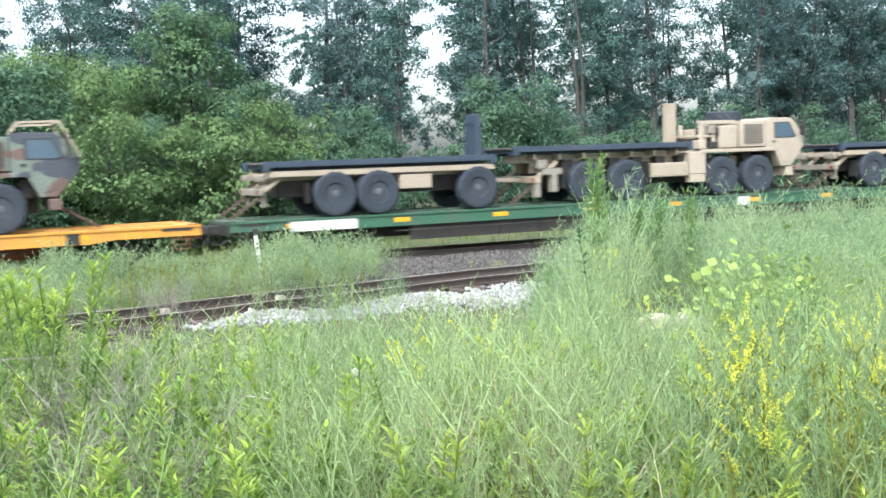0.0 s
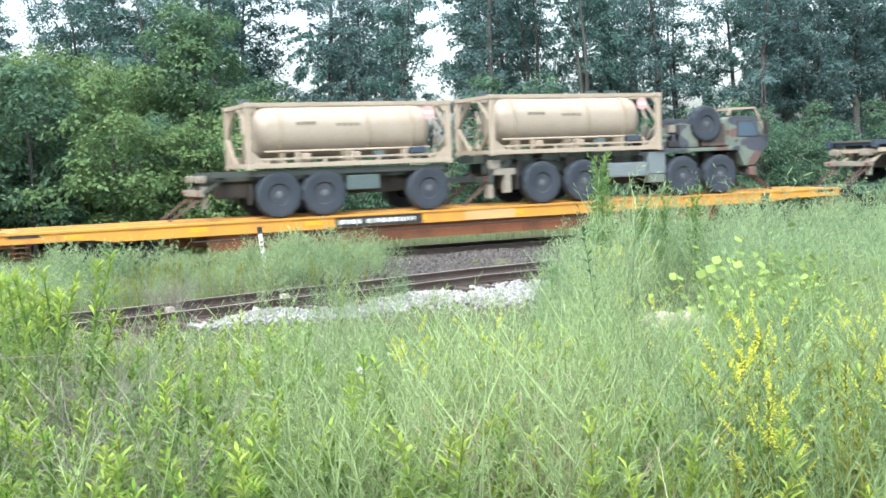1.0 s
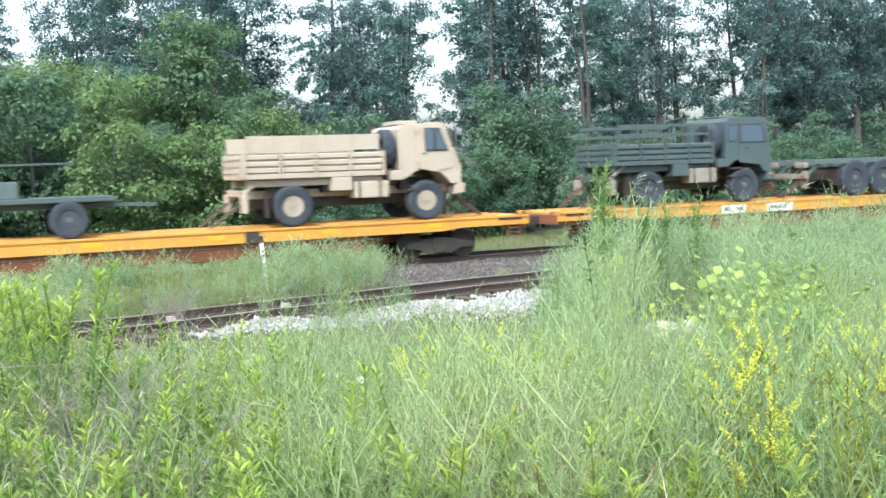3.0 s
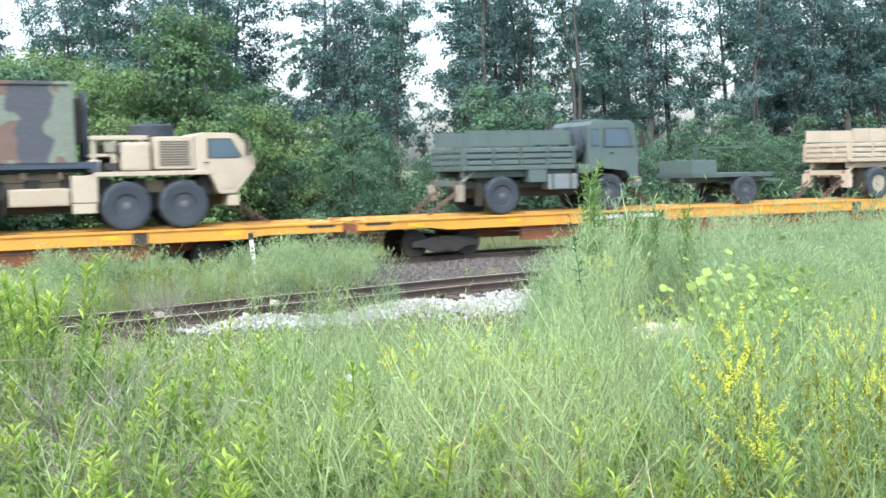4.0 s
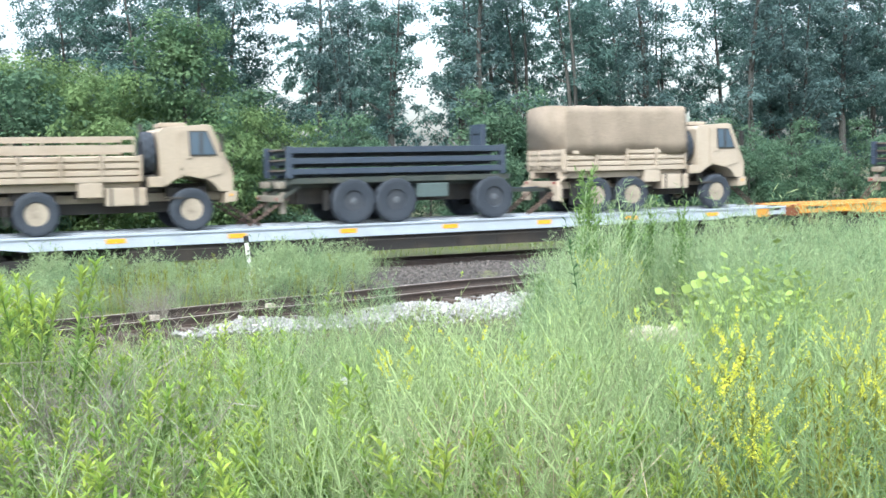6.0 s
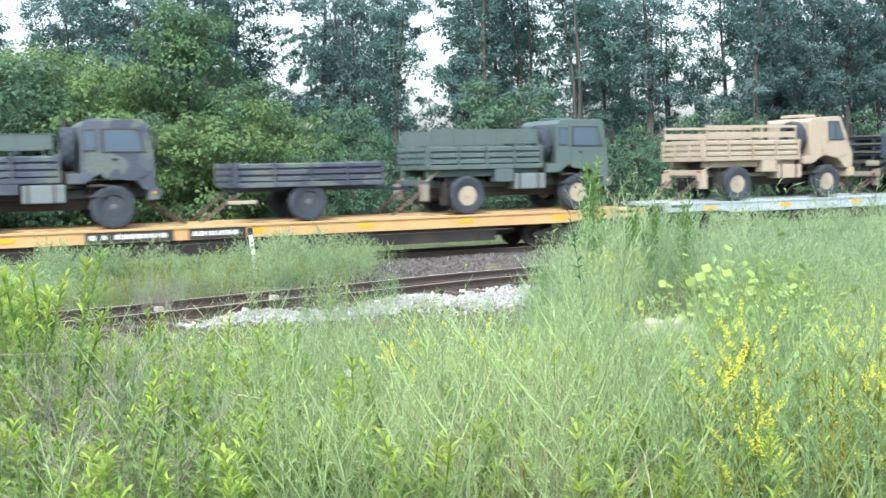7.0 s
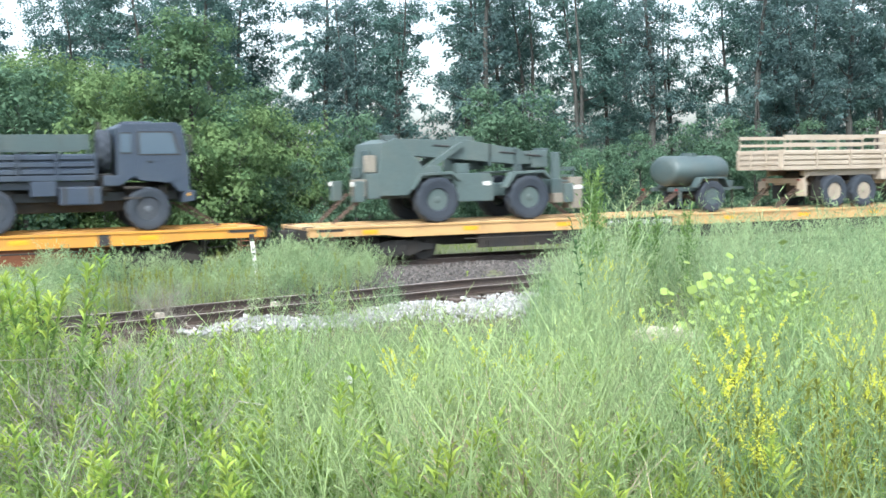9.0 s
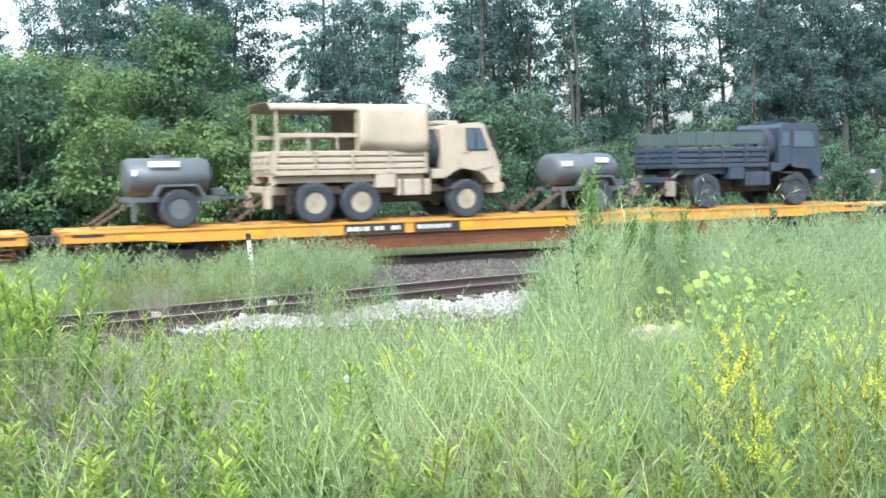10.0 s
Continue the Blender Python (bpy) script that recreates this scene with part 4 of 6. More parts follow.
# ---- heavy eight-wheeled trucks ----
def heavy_truck(s, label, mat_, bed0, flat_spare, chassis, guard=False):
    t = thing("heavy_truck", label, "truck", "heavy trucks on the train")
    axle_set(t, (0, -1.524, -5.334, -6.858), 0.665, 0.42, "navy", 0.42, 1.0)
    frame_rails(t, -8.6, 1.3, 1.0, 1.32, chassis, 0.46)
    bm = B()
    slab(bm, [(0.32, 1.55), (0.32, 2.52), (0.5, 2.6), (1.42, 2.58), (1.62, 2.42), (2.02, 1.86), (1.98, 1.6), (1.42, 0.92), (0.98, 0.92), (0.80, 1.30), (0.66, 1.5)], -1.2, 1.2, 0.03)
    cab = part("cab", bm, M[mat_], t)
    for sg in (-1, 1):
        y = sg * 1.2
        bm = B()
        slab(bm, [(0.48, 1.62), (0.48, 2.48), (1.38, 2.48), (1.72, 2.0), (1.72, 1.55), (1.3, 1.06), (1.05, 1.06), (0.8, 1.5)], *sorted((y, y + sg * 0.02)), 0.008)
        d = part("door", bm, M[mat_], cab)
        window(d, [(0.72, 1.92), (0.72, 2.40), (1.30, 2.40), (1.56, 1.98), (1.5, 1.92)], y + sg * 0.02)
        bm = B()
        box(bm, 0.56, 0.68, *sorted((y + sg * 0.02, y + sg * 0.06)), 1.76, 1.8, 0.006)
        part("handle", bm, M["black"], d)
        bm = B()
        bar(bm, (1.6, y, 2.45), (1.72, y + sg * 0.26, 2.42), 0.03)
        box(bm, 1.68, 1.75, *sorted((y + sg * 0.14, y + sg * 0.36)), 1.95, 2.45, 0.02)
        part("mirror", bm, M["black"], cab, "black door mirror")
    bm = B()
    boxm(bm, (0.02, 2.1, 0.58), Matrix.Translation((1.815, 0, 2.17)) @ Matrix.Rotation(-0.62, 4, "Y"))
    part("windscreen", bm, M["glass"], cab)
    one(t, "bumper", mat_, 1.2, 1.5, -1.2, 1.2, 0.58, 0.88, bevel=0.04)
    for y in (-0.9, 0.9):
        one(cab, "headlight", "white", 1.46, 1.56, y - 0.12, y + 0.12, 1.12, 1.3, bevel=0.03, label="square headlight")
    # engine housing behind the cab, with its grille
    h = one(t, "engine_housing", mat_, -0.76, 0.30, -1.18, 1.18, 1.62, 2.50, bevel=0.04)
    g = one(h, "side_grille", "deck", -0.62, 0.18, -1.2, -1.182, 1.72, 2.38, bevel=0.004)
    for k in range(9):
        one(g, "grille_bar", "dusty" if mat_ == "tan2" else "dark", -0.6, 0.16, -1.212, -1.201, 1.76 + k * 0.068, 1.785 + k * 0.068, bevel=0)
    bm = B()
    slab(bm, [(-2.45, 1.48), (-2.3, 1.58), (0.75, 1.58), (0.9, 1.5), (0.72, 1.46), (-2.3, 1.46)], -1.22, 1.22, 0.012)
    part("front_fender", bm, M[mat_], t)
    one(t, "air_cleaner", mat_, -1.62, -0.85, -1.15, -0.4, 1.6, 2.36, bevel=0.08)
    for x, y, z0, z1, w_, m_ in ((-2.3, -1.0, 1.55, 2.42, 0.07, mat_), (-1.78, -1.0, 1.55, 2.5, 0.07, mat_), (-2.3, 0.8, 1.55, 2.4, 0.07, mat_), (-1.78, 0.8, 1.55, 2.45, 0.07, mat_), (-2.05, -0.55, 1.55, 2.3, 0.1, "dark")):
        bm = B()
        rod(bm, (x, y, z0), (x, y, z1), w_)
        part("gear_post", bm, M[m_], t)
    for x0_, x1_, y0_, y1_, z0_, z1_, m_ in ((-2.4, -0.9, -1.08, -0.92, 2.42, 2.54, mat_), (-2.42, -1.7, -1.02, 0.85, 1.98, 2.06, mat_), (-2.45, -2.15, -1.12, -0.75, 1.6, 1.9, mat_), (-2.05, -1.7, -1.15, -0.8, 1.62, 1.82, "dark"), (-2.4, -1.75, -0.5, 0.6, 1.58, 1.95, "dark"), (-2.0, -1.75, -1.1, -0.85, 2.1, 2.36, "dusty"), (-1.75, -1.62, -1.12, -0.6, 2.05, 2.3, "dark")):
        one(t, "winch_gear", m_, x0_, x1_, y0_, y1_, z0_, z1_, bevel=0.025, label="worn winch and crane gear behind the cab")
    bm = limb(B(), [(-2.35 + 0.3 * k, -0.9, 2.56 + 0.1 * math.sin(k * 0.8)) for k in range(6)], 0.018, 0.018, 6)
    part("hose", bm, M["black"], t, "black hose looped over the gear")
    one(t, "gear_locker", mat_, -1.6, -0.85, 0.3, 1.15, 1.6, 2.3, bevel=0.05)
    w = wheel(t, 0, -1, 0.60, 0.38, "navy", 0.42)
    w.name = "spare_wheel"
    w.matrix_basis = Matrix.Translation((-0.62, -0.1, 2.68)) @ Matrix.Rotation(radians(-90), 4, "X") if flat_spare else Matrix.Translation((-0.62, -1.12, 2.36))
    # dark block closes the view under the frame, shade and driveline together
    one(t, "driveline", "dark", -8.0, 1.0, -0.4, 0.4, 0.5, 1.1, bevel=0.04, label="long grimy dark block standing for the driveline and the underbody shade")
    for x in np.arange(-7.6, 0.6, 0.9):
        for y in (-0.85, 0.41):
            one(t, "spring_block", "dark", x, x + 0.35, y, y + 0.44, 0.9, 1.4, bevel=0.03)
    # dusty towing gear at the tail
    for x0_, x1_, y0_, y1_, z0_, z1_ in ((-8.5, -7.7, -1.1, -0.75, 0.95, 1.15), (-8.62, -8.3, -1.12, -0.85, 1.15, 1.42), (-8.15, -7.95, -1.15, -0.85, 0.4, 0.98), (-8.72, -8.56, -1.12, -0.8, 0.25, 0.7), (-8.3, -7.9, 0.7, 1.1, 0.9, 1.3)):
        one(t, "tail_gear", "dusty", x0_, x1_, y0_, y1_, z0_, z1_, bevel=0.025)
    # lockers and tanks between the axle pairs
    one(t, "fuel_tank", chassis if mat_ == "tan2" else "slate_pale", -4.45, -2.95, -1.18, -0.55, 0.72, 1.18, bevel=0.06)
    one(t, "locker", mat_ if mat_ == "tan2" else "slate_pale", -2.9, -2.25, -1.2, -0.6, 0.78, 1.5, bevel=0.03)
    one(t, "step_box", mat_, -2.9, -2.3, -1.24, -0.9, 0.5, 0.76, bevel=0.02)
    one(t, "tank", chassis, -4.3, -2.4, 0.55, 1.18, 0.72, 1.2, bevel=0.06)
    for x in (-4.55, -7.75):
        for y in (-0.98, 0.98):
            one(t, "mud_flap", "black", x - 0.015, x + 0.015, y - 0.24, y + 0.24, 0.5, 1.25, bevel=0.004)
    bm = B()
    box(bm, bed0, -2.85, -0.55, 0.55, 1.34, 1.56, 0.02)
    sub_ = part("subframe", bm, M[chassis], t)
    for x in np.arange(bed0 + 0.3, -2.9, 0.9):
        for y in (-1.0, 0.553):
            one(sub_, "bearer", chassis, x, x + 0.1, y, y + 0.447, 1.44, 1.6, bevel=0.008)
    one(t, "rear_bumper", chassis, -8.75, -8.55, -1.15, 1.15, 0.7, 0.92, bevel=0.03)
    for y in (-1.0, 1.0):
        bm = B()
        bar(bm, (-8.6, y, 0.9), (-7.9, y, 1.35), 0.1)
        part("bumper_bracket", bm, M[chassis], t)
        one(t, "tail_light", "lamp", -8.78, -8.75, y - 0.07, y + 0.07, 0.78, 0.86, bevel=0.004)
    if guard:
        bm = B()
        for y in (-1.05, 1.05):
            bar(bm, (0.4, y, 2.62), (0.55, y, 2.86), 0.06)
            bar(bm, (0.55, y, 2.86), (1.55, y, 2.88), 0.06)
            bar(bm, (1.55, y, 2.88), (2.05, y, 1.95), 0.06)
        bar(bm, (1.55, -1.05, 2.88), (1.55, 1.05, 2.88), 0.06)
        bar(bm, (0.55, -1.05, 2.86), (0.55, 1.05, 2.86), 0.06)
        part("brush_guard", bm, M["tan"], t, "tan tubular brush guard over the cab")
    chains(t, ((1.4, 0.7, 2.5), (-8.5, 0.8, -9.4)))
    return rides(t, s)


def flatrack(parent_s, x0, x1, z, mat_, label, mast=None, n=1, mast_top=1.3):
    """A load-handling flatrack; it lies on its carrier, so it is a thing of its own."""
    for k in range(n):
        f = thing("flatrack", label, "flatrack", "flatracks on the train")
        bm = B()
        for y in (-0.5, 0.5):
            box(bm, x0 + 0.1, x1 - 0.05, y - 0.06, y + 0.06, 0.0, 0.17, 0.01)
        part("main_beam", bm, M[mat_], f)
        for y in (-1.2, 1.11):
            one(f, "side_rail", mat_, x0, x1, y, y + 0.09, 0.1, 0.27, bevel=0.012)
        one(f, "load_floor", "deck", x0 + 0.02, x1 - 0.02, -1.11, 1.11, 0.2, 0.245, bevel=0)
        for j in range(10):
            x = x0 + 0.15 + (x1 - x0 - 0.3) * j / 9
            one(f, "cross_member", mat_, x - 0.04, x + 0.04, -1.1, 1.1, 0.08, 0.19, bevel=0)
        for x in (x0, x1):
            for y in (-1.13, 1.13):
                one(f, "corner_block", mat_, x - 0.09, x + 0.09, y - 0.09, y + 0.09, 0.0, 0.3 if n > 1 else 0.28, bevel=0.015)
        if mast is not None and k == n - 1:
            bm = B()
            for y in (-0.34, 0.34):
                box(bm, mast - 0.08, mast + 0.08, y - 0.08, y + 0.08, 0.28, mast_top, 0.02)
            box(bm, mast - 0.07, mast + 0.07, -0.3, 0.3, mast_top - 0.3, mast_top, 0.02)
            box(bm, mast - 0.03, mast + 0.03, -0.3, 0.3, 0.28, mast_top - 0.25, 0.01)
            part("hook_bail", bm, M[mat_], f, "upright hook frame at the front")
        rides(f, parent_s, DECK + z + 0.3 * k)


def tank_container(parent_s, x0, z0):
    """A tank in a twenty-foot frame."""
    c = thing("tank_container", "tan tank container in a framed rack with a warning placard", "tank container", "tank containers on the train")
    x1, h, hw = x0 + 6.06, 1.84, 1.22
    for x in (x0, x1):
        for y in (-hw, hw):
            one(c, "corner_post", "tan", x - 0.08, x + 0.08, y - 0.08, y + 0.08, 0, h, bevel=0.015)
            for z in (-0.01, h - 0.12):
                one(c, "corner_casting", "tan", x - 0.1, x + 0.1, y - 0.1, y + 0.1, z, z + 0.13, bevel=0.02)
    for y in (-hw, hw):
        one(c, "top_rail", "tan", x0, x1, y - 0.05, y + 0.05, h - 0.11, h, bevel=0.012)
        one(c, "bottom_rail", "tan", x0, x1, y - 0.05, y + 0.05, 0.02, 0.15, bevel=0.012)
        one(c, "side_strut", "tan", x0, x1, y - 0.03, y + 0.03, 0.24, 0.30, bevel=0.008)
        for xa, sg in ((x0, 1), (x1, -1)):
            bm = B()
            slab(bm, [(xa + 0.08 * sg, 0.15), (xa + 0.5 * sg, 0.15), (xa + 0.08 * sg, 0.5)], y - 0.025, y + 0.025)
            part("gusset", bm, M["tan"], c)
            bm = B()
            slab(bm, [(xa + 0.08 * sg, h - 0.11), (xa + 0.3 * sg, h - 0.11), (xa + 0.08 * sg, h - 0.36)], y - 0.025, y + 0.025)
            part("gusset", bm, M["tan"], c)
        for k in range(7):
            xx = x0 + 0.55 + k * 0.82
            one(c, "lower_strut", "tan", xx - 0.045, xx + 0.045, y - 0.045, y + 0.045, 0.15, 0.25 + 0.2 * (k % 2), bevel=0.008)
    for x in (x0, x1):
        bm = B()
        bar(bm, (x, -hw, 0.1), (x, hw, 0.1), 0.12)
        bar(bm, (x, -hw, h - 0.06), (x, hw, h - 0.06), 0.11)
        bar(bm, (x, -hw, 0.9), (x, -0.3, h - 0.1), 0.08)
        bar(bm, (x, hw, 0.9), (x, 0.3, h - 0.1), 0.08)
        bar(bm, (x, -hw, 0.9), (x, -0.3, 0.12), 0.08)
        bar(bm, (x, hw, 0.9), (x, 0.3, 0.12), 0.08)
        part("end_frame", bm, M["tan"], c)
    bm = B()
    L = 5.4
    lathe(bm, [(0.02, 0), (0.4, 0.03), (0.67, 0.12), (0.745, 0.3), (0.755, 0.4), (0.755, L - 0.4), (0.745, L - 0.3), (0.67, L - 0.12), (0.4, L - 0.03), (0.02, L)], Matrix.Translation((x0 + 0.4, 0, 1.05)) @ Matrix.Rotation(radians(90), 4, "Y"), 40)
    for f in bm.faces:
        f.smooth = True
    tank = part("tank", bm, M["tan2"], c, "smooth cylindrical tank")
    for x in (x0 + 1.1, x0 + 3.75, x1 - 0.9):
        bm = B()
        lathe(bm, [(0.755, -0.06), (0.79, -0.055), (0.79, 0.055), (0.755, 0.06)], Matrix.Translation((x, 0, 1.05)) @ Matrix.Rotation(radians(90), 4, "Y"), 40)
        part("band", bm, M["tan"], tank)
    for x in (x0 + 1.1, x0 + 3.0, x0 + 4.9):
        one(c, "saddle", "tan", x - 0.06, x + 0.06, -0.85, 0.85, 0.1, 0.45, bevel=0.01)
    for k, xx in enumerate(np.arange(x0 + 0.9, x1 - 0.8, 0.75)):
        one(c, "floor_bearer", "tan", xx - 0.05, xx + 0.05, -1.15, 1.15, 0.03, 0.14, bevel=0)
        if k in (1, 3, 4, 6):
            one(c, "valve_box", "tan" if k != 4 else "olive2", xx - 0.14, xx + 0.16, -1.16, -0.92, 0.16, 0.42, bevel=0.02)
    for y in (-0.95, 0.95):
        bm = B()
        rod(bm, (x0 + 0.5, y, 0.48), (x1 - 0.5, y, 0.48), 0.035)
        part("pipe", bm, M["tan"], c, "pipe along the frame's foot")
    for x in (x0 + 0.2, x1 - 0.2):
        for y in (-0.75, 0.15):
            bm = limb(B(), [(x, y + 0.12 * math.sin(k * 1.3), 0.2 + k * 0.2) for k in range(7)], 0.05, 0.04, 8)
            part("end_pipe", bm, M["tan"], c, "bent pipe at the tank's end")
        for k in range(5):
            one(c, "ladder_rung", "tan", x - 0.02, x + 0.02, 0.5, 0.95, 0.3 + k * 0.3, 0.34 + k * 0.3, bevel=0.004)
    one(c, "walkway", "tan", x0 + 0.3, x1 - 0.3, -0.3, 0.3, h - 0.08, h - 0.04, bevel=0.005)
    for x in (x0 + 0.25, x0 + 4.3, x0 + 5.0):
        one(c, "top_fitting", "olive", x - 0.14, x + 0.14, -0.2, 0.1, h - 0.02, h + 0.16, bevel=0.02, label="dull green top fitting")
    bm = B()
    rod(bm, (x0 + 3.6, 0, 1.75), (x0 + 3.6, 0, 1.9), 0.25, seg=18)
    part("manhole", bm, M["tan"], tank)
    bm = B()
    rod(bm, (x1 - 0.62, -hw - 0.03, 1.5), (x1 - 0.62, -hw - 0.015, 1.5), 0.19, seg=24)
    p = part("placard", bm, M["hazard"], c, "round pale pink warning placard")
    one(p, "placard_mark", "white", x1 - 0.74, x1 - 0.5, -hw - 0.036, -hw - 0.031, 1.46, 1.55, bevel=0)
    one(c, "data_box", "navy", x1 - 1.25, x1 - 0.75, -hw - 0.06, -hw + 0.06, 0.32, 0.5, bevel=0.015)
    for x, w_, z in ((x0 + 1.55, 0.62, 1.28), (x0 + 2.75, 0.75, 1.22)):
        for k in range(4):
            xa = x + k * w_ / 4
            bm = B()
            box(bm, xa, xa + w_ / 4 - 0.05, -0.745, -0.62, z - 0.05, z + 0.04)
            part("stencil_bar", bm, M["dusty"], tank)
    rides(c, parent_s, DECK + z0)


def rack_trailer(s, label, mat_, axles=(0, -3.25, -4.58), bed=(-6.5, 0.55), front=3.0, rim="navy"):
    """A three-axle trailer for racks, with a drawbar."""
    t = thing("rack_trailer", label, "trailer", "trailers on the train")
    axle_set(t, axles, 0.665, 0.42, rim, 0.42, 1.0)
    frame_rails(t, bed[0], bed[1], 1.08, 1.34, mat_, 0.5)
    for x in np.arange(bed[0] + 0.3, bed[1], 0.95):
        one(t, "cross_member", mat_, x - 0.05, x + 0.05, -1.1, 1.1, 1.2, 1.32, bevel=0.01)
    for y in (-1.12, 1.12):
        one(t, "outer_rail", mat_, bed[0], bed[1], y - 0.05, y + 0.05, 1.2, 1.36, bevel=0.012)
    bm = B()
    box(bm, bed[0] + 0.4, bed[1] - 0.2, -0.45, 0.45, 0.6, 1.15, 0.04)
    part("suspension", bm, M["dark"], t, "dark springs and axle beams")
    one(t, "locker", "olive2" if mat_ == "drab" else mat_, -2.55, -1.55, -1.15, -0.6, 0.72, 1.14, bevel=0.03)
    bm = B()
    for y in (-0.98, -0.4, 0.4, 0.98):
        bar(bm, (bed[0] + 0.45, y, 1.22), (bed[0] - 0.2, y, 0.8), 0.08, 0.1)
    bar(bm, (bed[0] - 0.02, -1.1, 1.24), (bed[0] - 0.02, 1.1, 1.24), 0.1, 0.14)
    part("tail_frame", bm, M[mat_], t, "open braced tail frame")
    one(t, "rear_bumper", "dusty", bed[0] - 0.34, bed[0] - 0.2, -1.15, 1.15, 0.7, 0.88, bevel=0.02, label="dusty rear bumper beam")
    for y in (-0.85, 0.85):
        one(t, "bumper_leg", "dusty", bed[0] - 0.2, bed[0] - 0.08, y - 0.12, y + 0.12, 0.36, 0.98, bevel=0.02)
    for k in range(2):
        one(t, "rear_roller", "dusty", bed[0] - 0.3, bed[0] - 0.08, -1.0 + 1.5 * k, -0.5 + 1.5 * k, 1.08, 1.28, bevel=0.06, label="dusty pale rear roller")
    for y in (-0.95, 0.95):
        one(t, "mud_flap", "black", axles[-1] - 0.82, axles[-1] - 0.79, y - 0.22, y + 0.22, 0.42, 1.0, bevel=0.004)
        one(t, "tail_light", "lamp", bed[0] - 0.37, bed[0] - 0.34, y - 0.06, y + 0.06, 0.75, 0.82, bevel=0.004)
    bm = B()
    for y in (-0.5, 0.5):
        bar(bm, (0.3, y, 0.85), (front - 0.3, y * 0.12, 0.8), 0.1, 0.12)
    box(bm, front - 0.35, front, -0.08, 0.08, 0.74, 0.86, 0.02)
    rod(bm, (0, 0, 0.75), (0, 0, 1.1), 0.5, seg=20)
    part("drawbar", bm, M[mat_], t, "A-shaped drawbar on a turntable")
    bm = limb(B(), [(0.6 + k * 0.3, 0.15, 1.0 - 0.12 * math.sin(k / 8 * math.pi)) for k in range(9)], 0.02, 0.02, 6)
    part("air_line", bm, M["navy"], t, "blue coiled air line")
    chains(t, ((bed[0], 0.8, bed[0] - 1.1),))
    return rides(t, s)


heavy_truck(11.38, "tan eight-wheeled load-handling truck with sand cab", "tan2", -9.0, True, "tan")
flatrack(11.38, -9.4, -2.87, 1.58, "navy", "empty black flatrack on a tan heavy truck")
b = one(None, "loading_arm", "tan", -3.0, -2.66, -0.15, 0.15, 0, 1.62, bevel=0.03)
tagged(b, "tan upright loading arm behind the heavy truck's cab", "loading arm")
rides(b, 11.38, DECK + 1.56)
rack_trailer(0.64, "tan three-axle rack trailer with dusty frame", "tan")
flatrack(0.64, -6.6, 0.5, 1.37, "navy", "empty black flatrack on a tan trailer", mast=0.42, mast_top=1.55)
rack_trailer(20.2, "tan rack trailer under a dark bed", "tan", (0, -2.2, -3.5), (-5.0, 0.5), 1.0)
flatrack(20.2, -5.0, 0.5, 1.37, "navy", "dark flatrack on a short tan trailer")
heavy_truck(-12.93, "camouflaged eight-wheeled truck with a side spare wheel", "camo", -8.9, False, "drab", guard=True)
tank_container(-12.93, -8.6, 1.56)
rack_trailer(-23.65, "dark drab three-axle trailer under a tank container", "drab")
tank_container(-23.65, -5.42, 1.40)
rack_trailer(-47.41, "drab green three-axle trailer with an empty bed", "olive2")
heavy_truck(-98.15, "sand-coloured eight-wheeled truck carrying a shelter", "tan2", -8.9, True, "tan")
flatrack(-98.15, -8.7, -2.3, 1.58, "navy", "black flatrack under a camouflaged shelter", mast=-2.42, mast_top=2.15)
rack_trailer(-108.95, "drab green trailer under stacked flatracks", "drab")
flatrack(-108.95, -6.5, 0.3, 1.37, "navy", "blue-black flatrack in a stack of three", mast=0.05, n=3, mast_top=0.95)
rack_trailer(-133.54, "drab green trailer with a stack of black flatracks", "drab")
flatrack(-133.54, -6.5, 0.3, 1.37, "navy", "blue-black flatrack in a stack of three", mast=0.05, n=3, mast_top=0.95)

# the camouflaged shelter
sh = thing("equipment_shelter", "woodland camouflage box shelter with ribbed corners", "shelter")
bm = B()
box(bm, -6.65, -2.82, -1.18, 1.18, 0, 2.08, 0.03)
part("shelter_box", bm, M["camo"], sh)
for x in (-6.65, -2.82):
    for y in (-1.18, 1.18):
        one(sh, "corner_trim", "camo", x - 0.05, x + 0.05, y - 0.05, y + 0.05, 0.0, 2.1, bevel=0.012)
for z in (0.03, 2.05):
    for y in (-1.2, 1.2):
        one(sh, "edge_trim", "camo", -6.6, -2.87, y - 0.025, y + 0.025, z - 0.04, z + 0.05, bevel=0.008)
d = one(sh, "rear_door", "camo", -6.69, -6.66, -0.75, 0.75, 0.15, 1.9, bevel=0.01)
for z in (0.5, 1.0, 1.5):
    one(d, "hinge", "black", -6.72, -6.69, -0.8, -0.6, z, z + 0.12, bevel=0.01)
one(sh, "front_unit", "dark", -2.8, -2.5, -0.7, 0.7, 0.5, 1.7, bevel=0.03)
rides(sh, -98.15, DECK + 1.845)


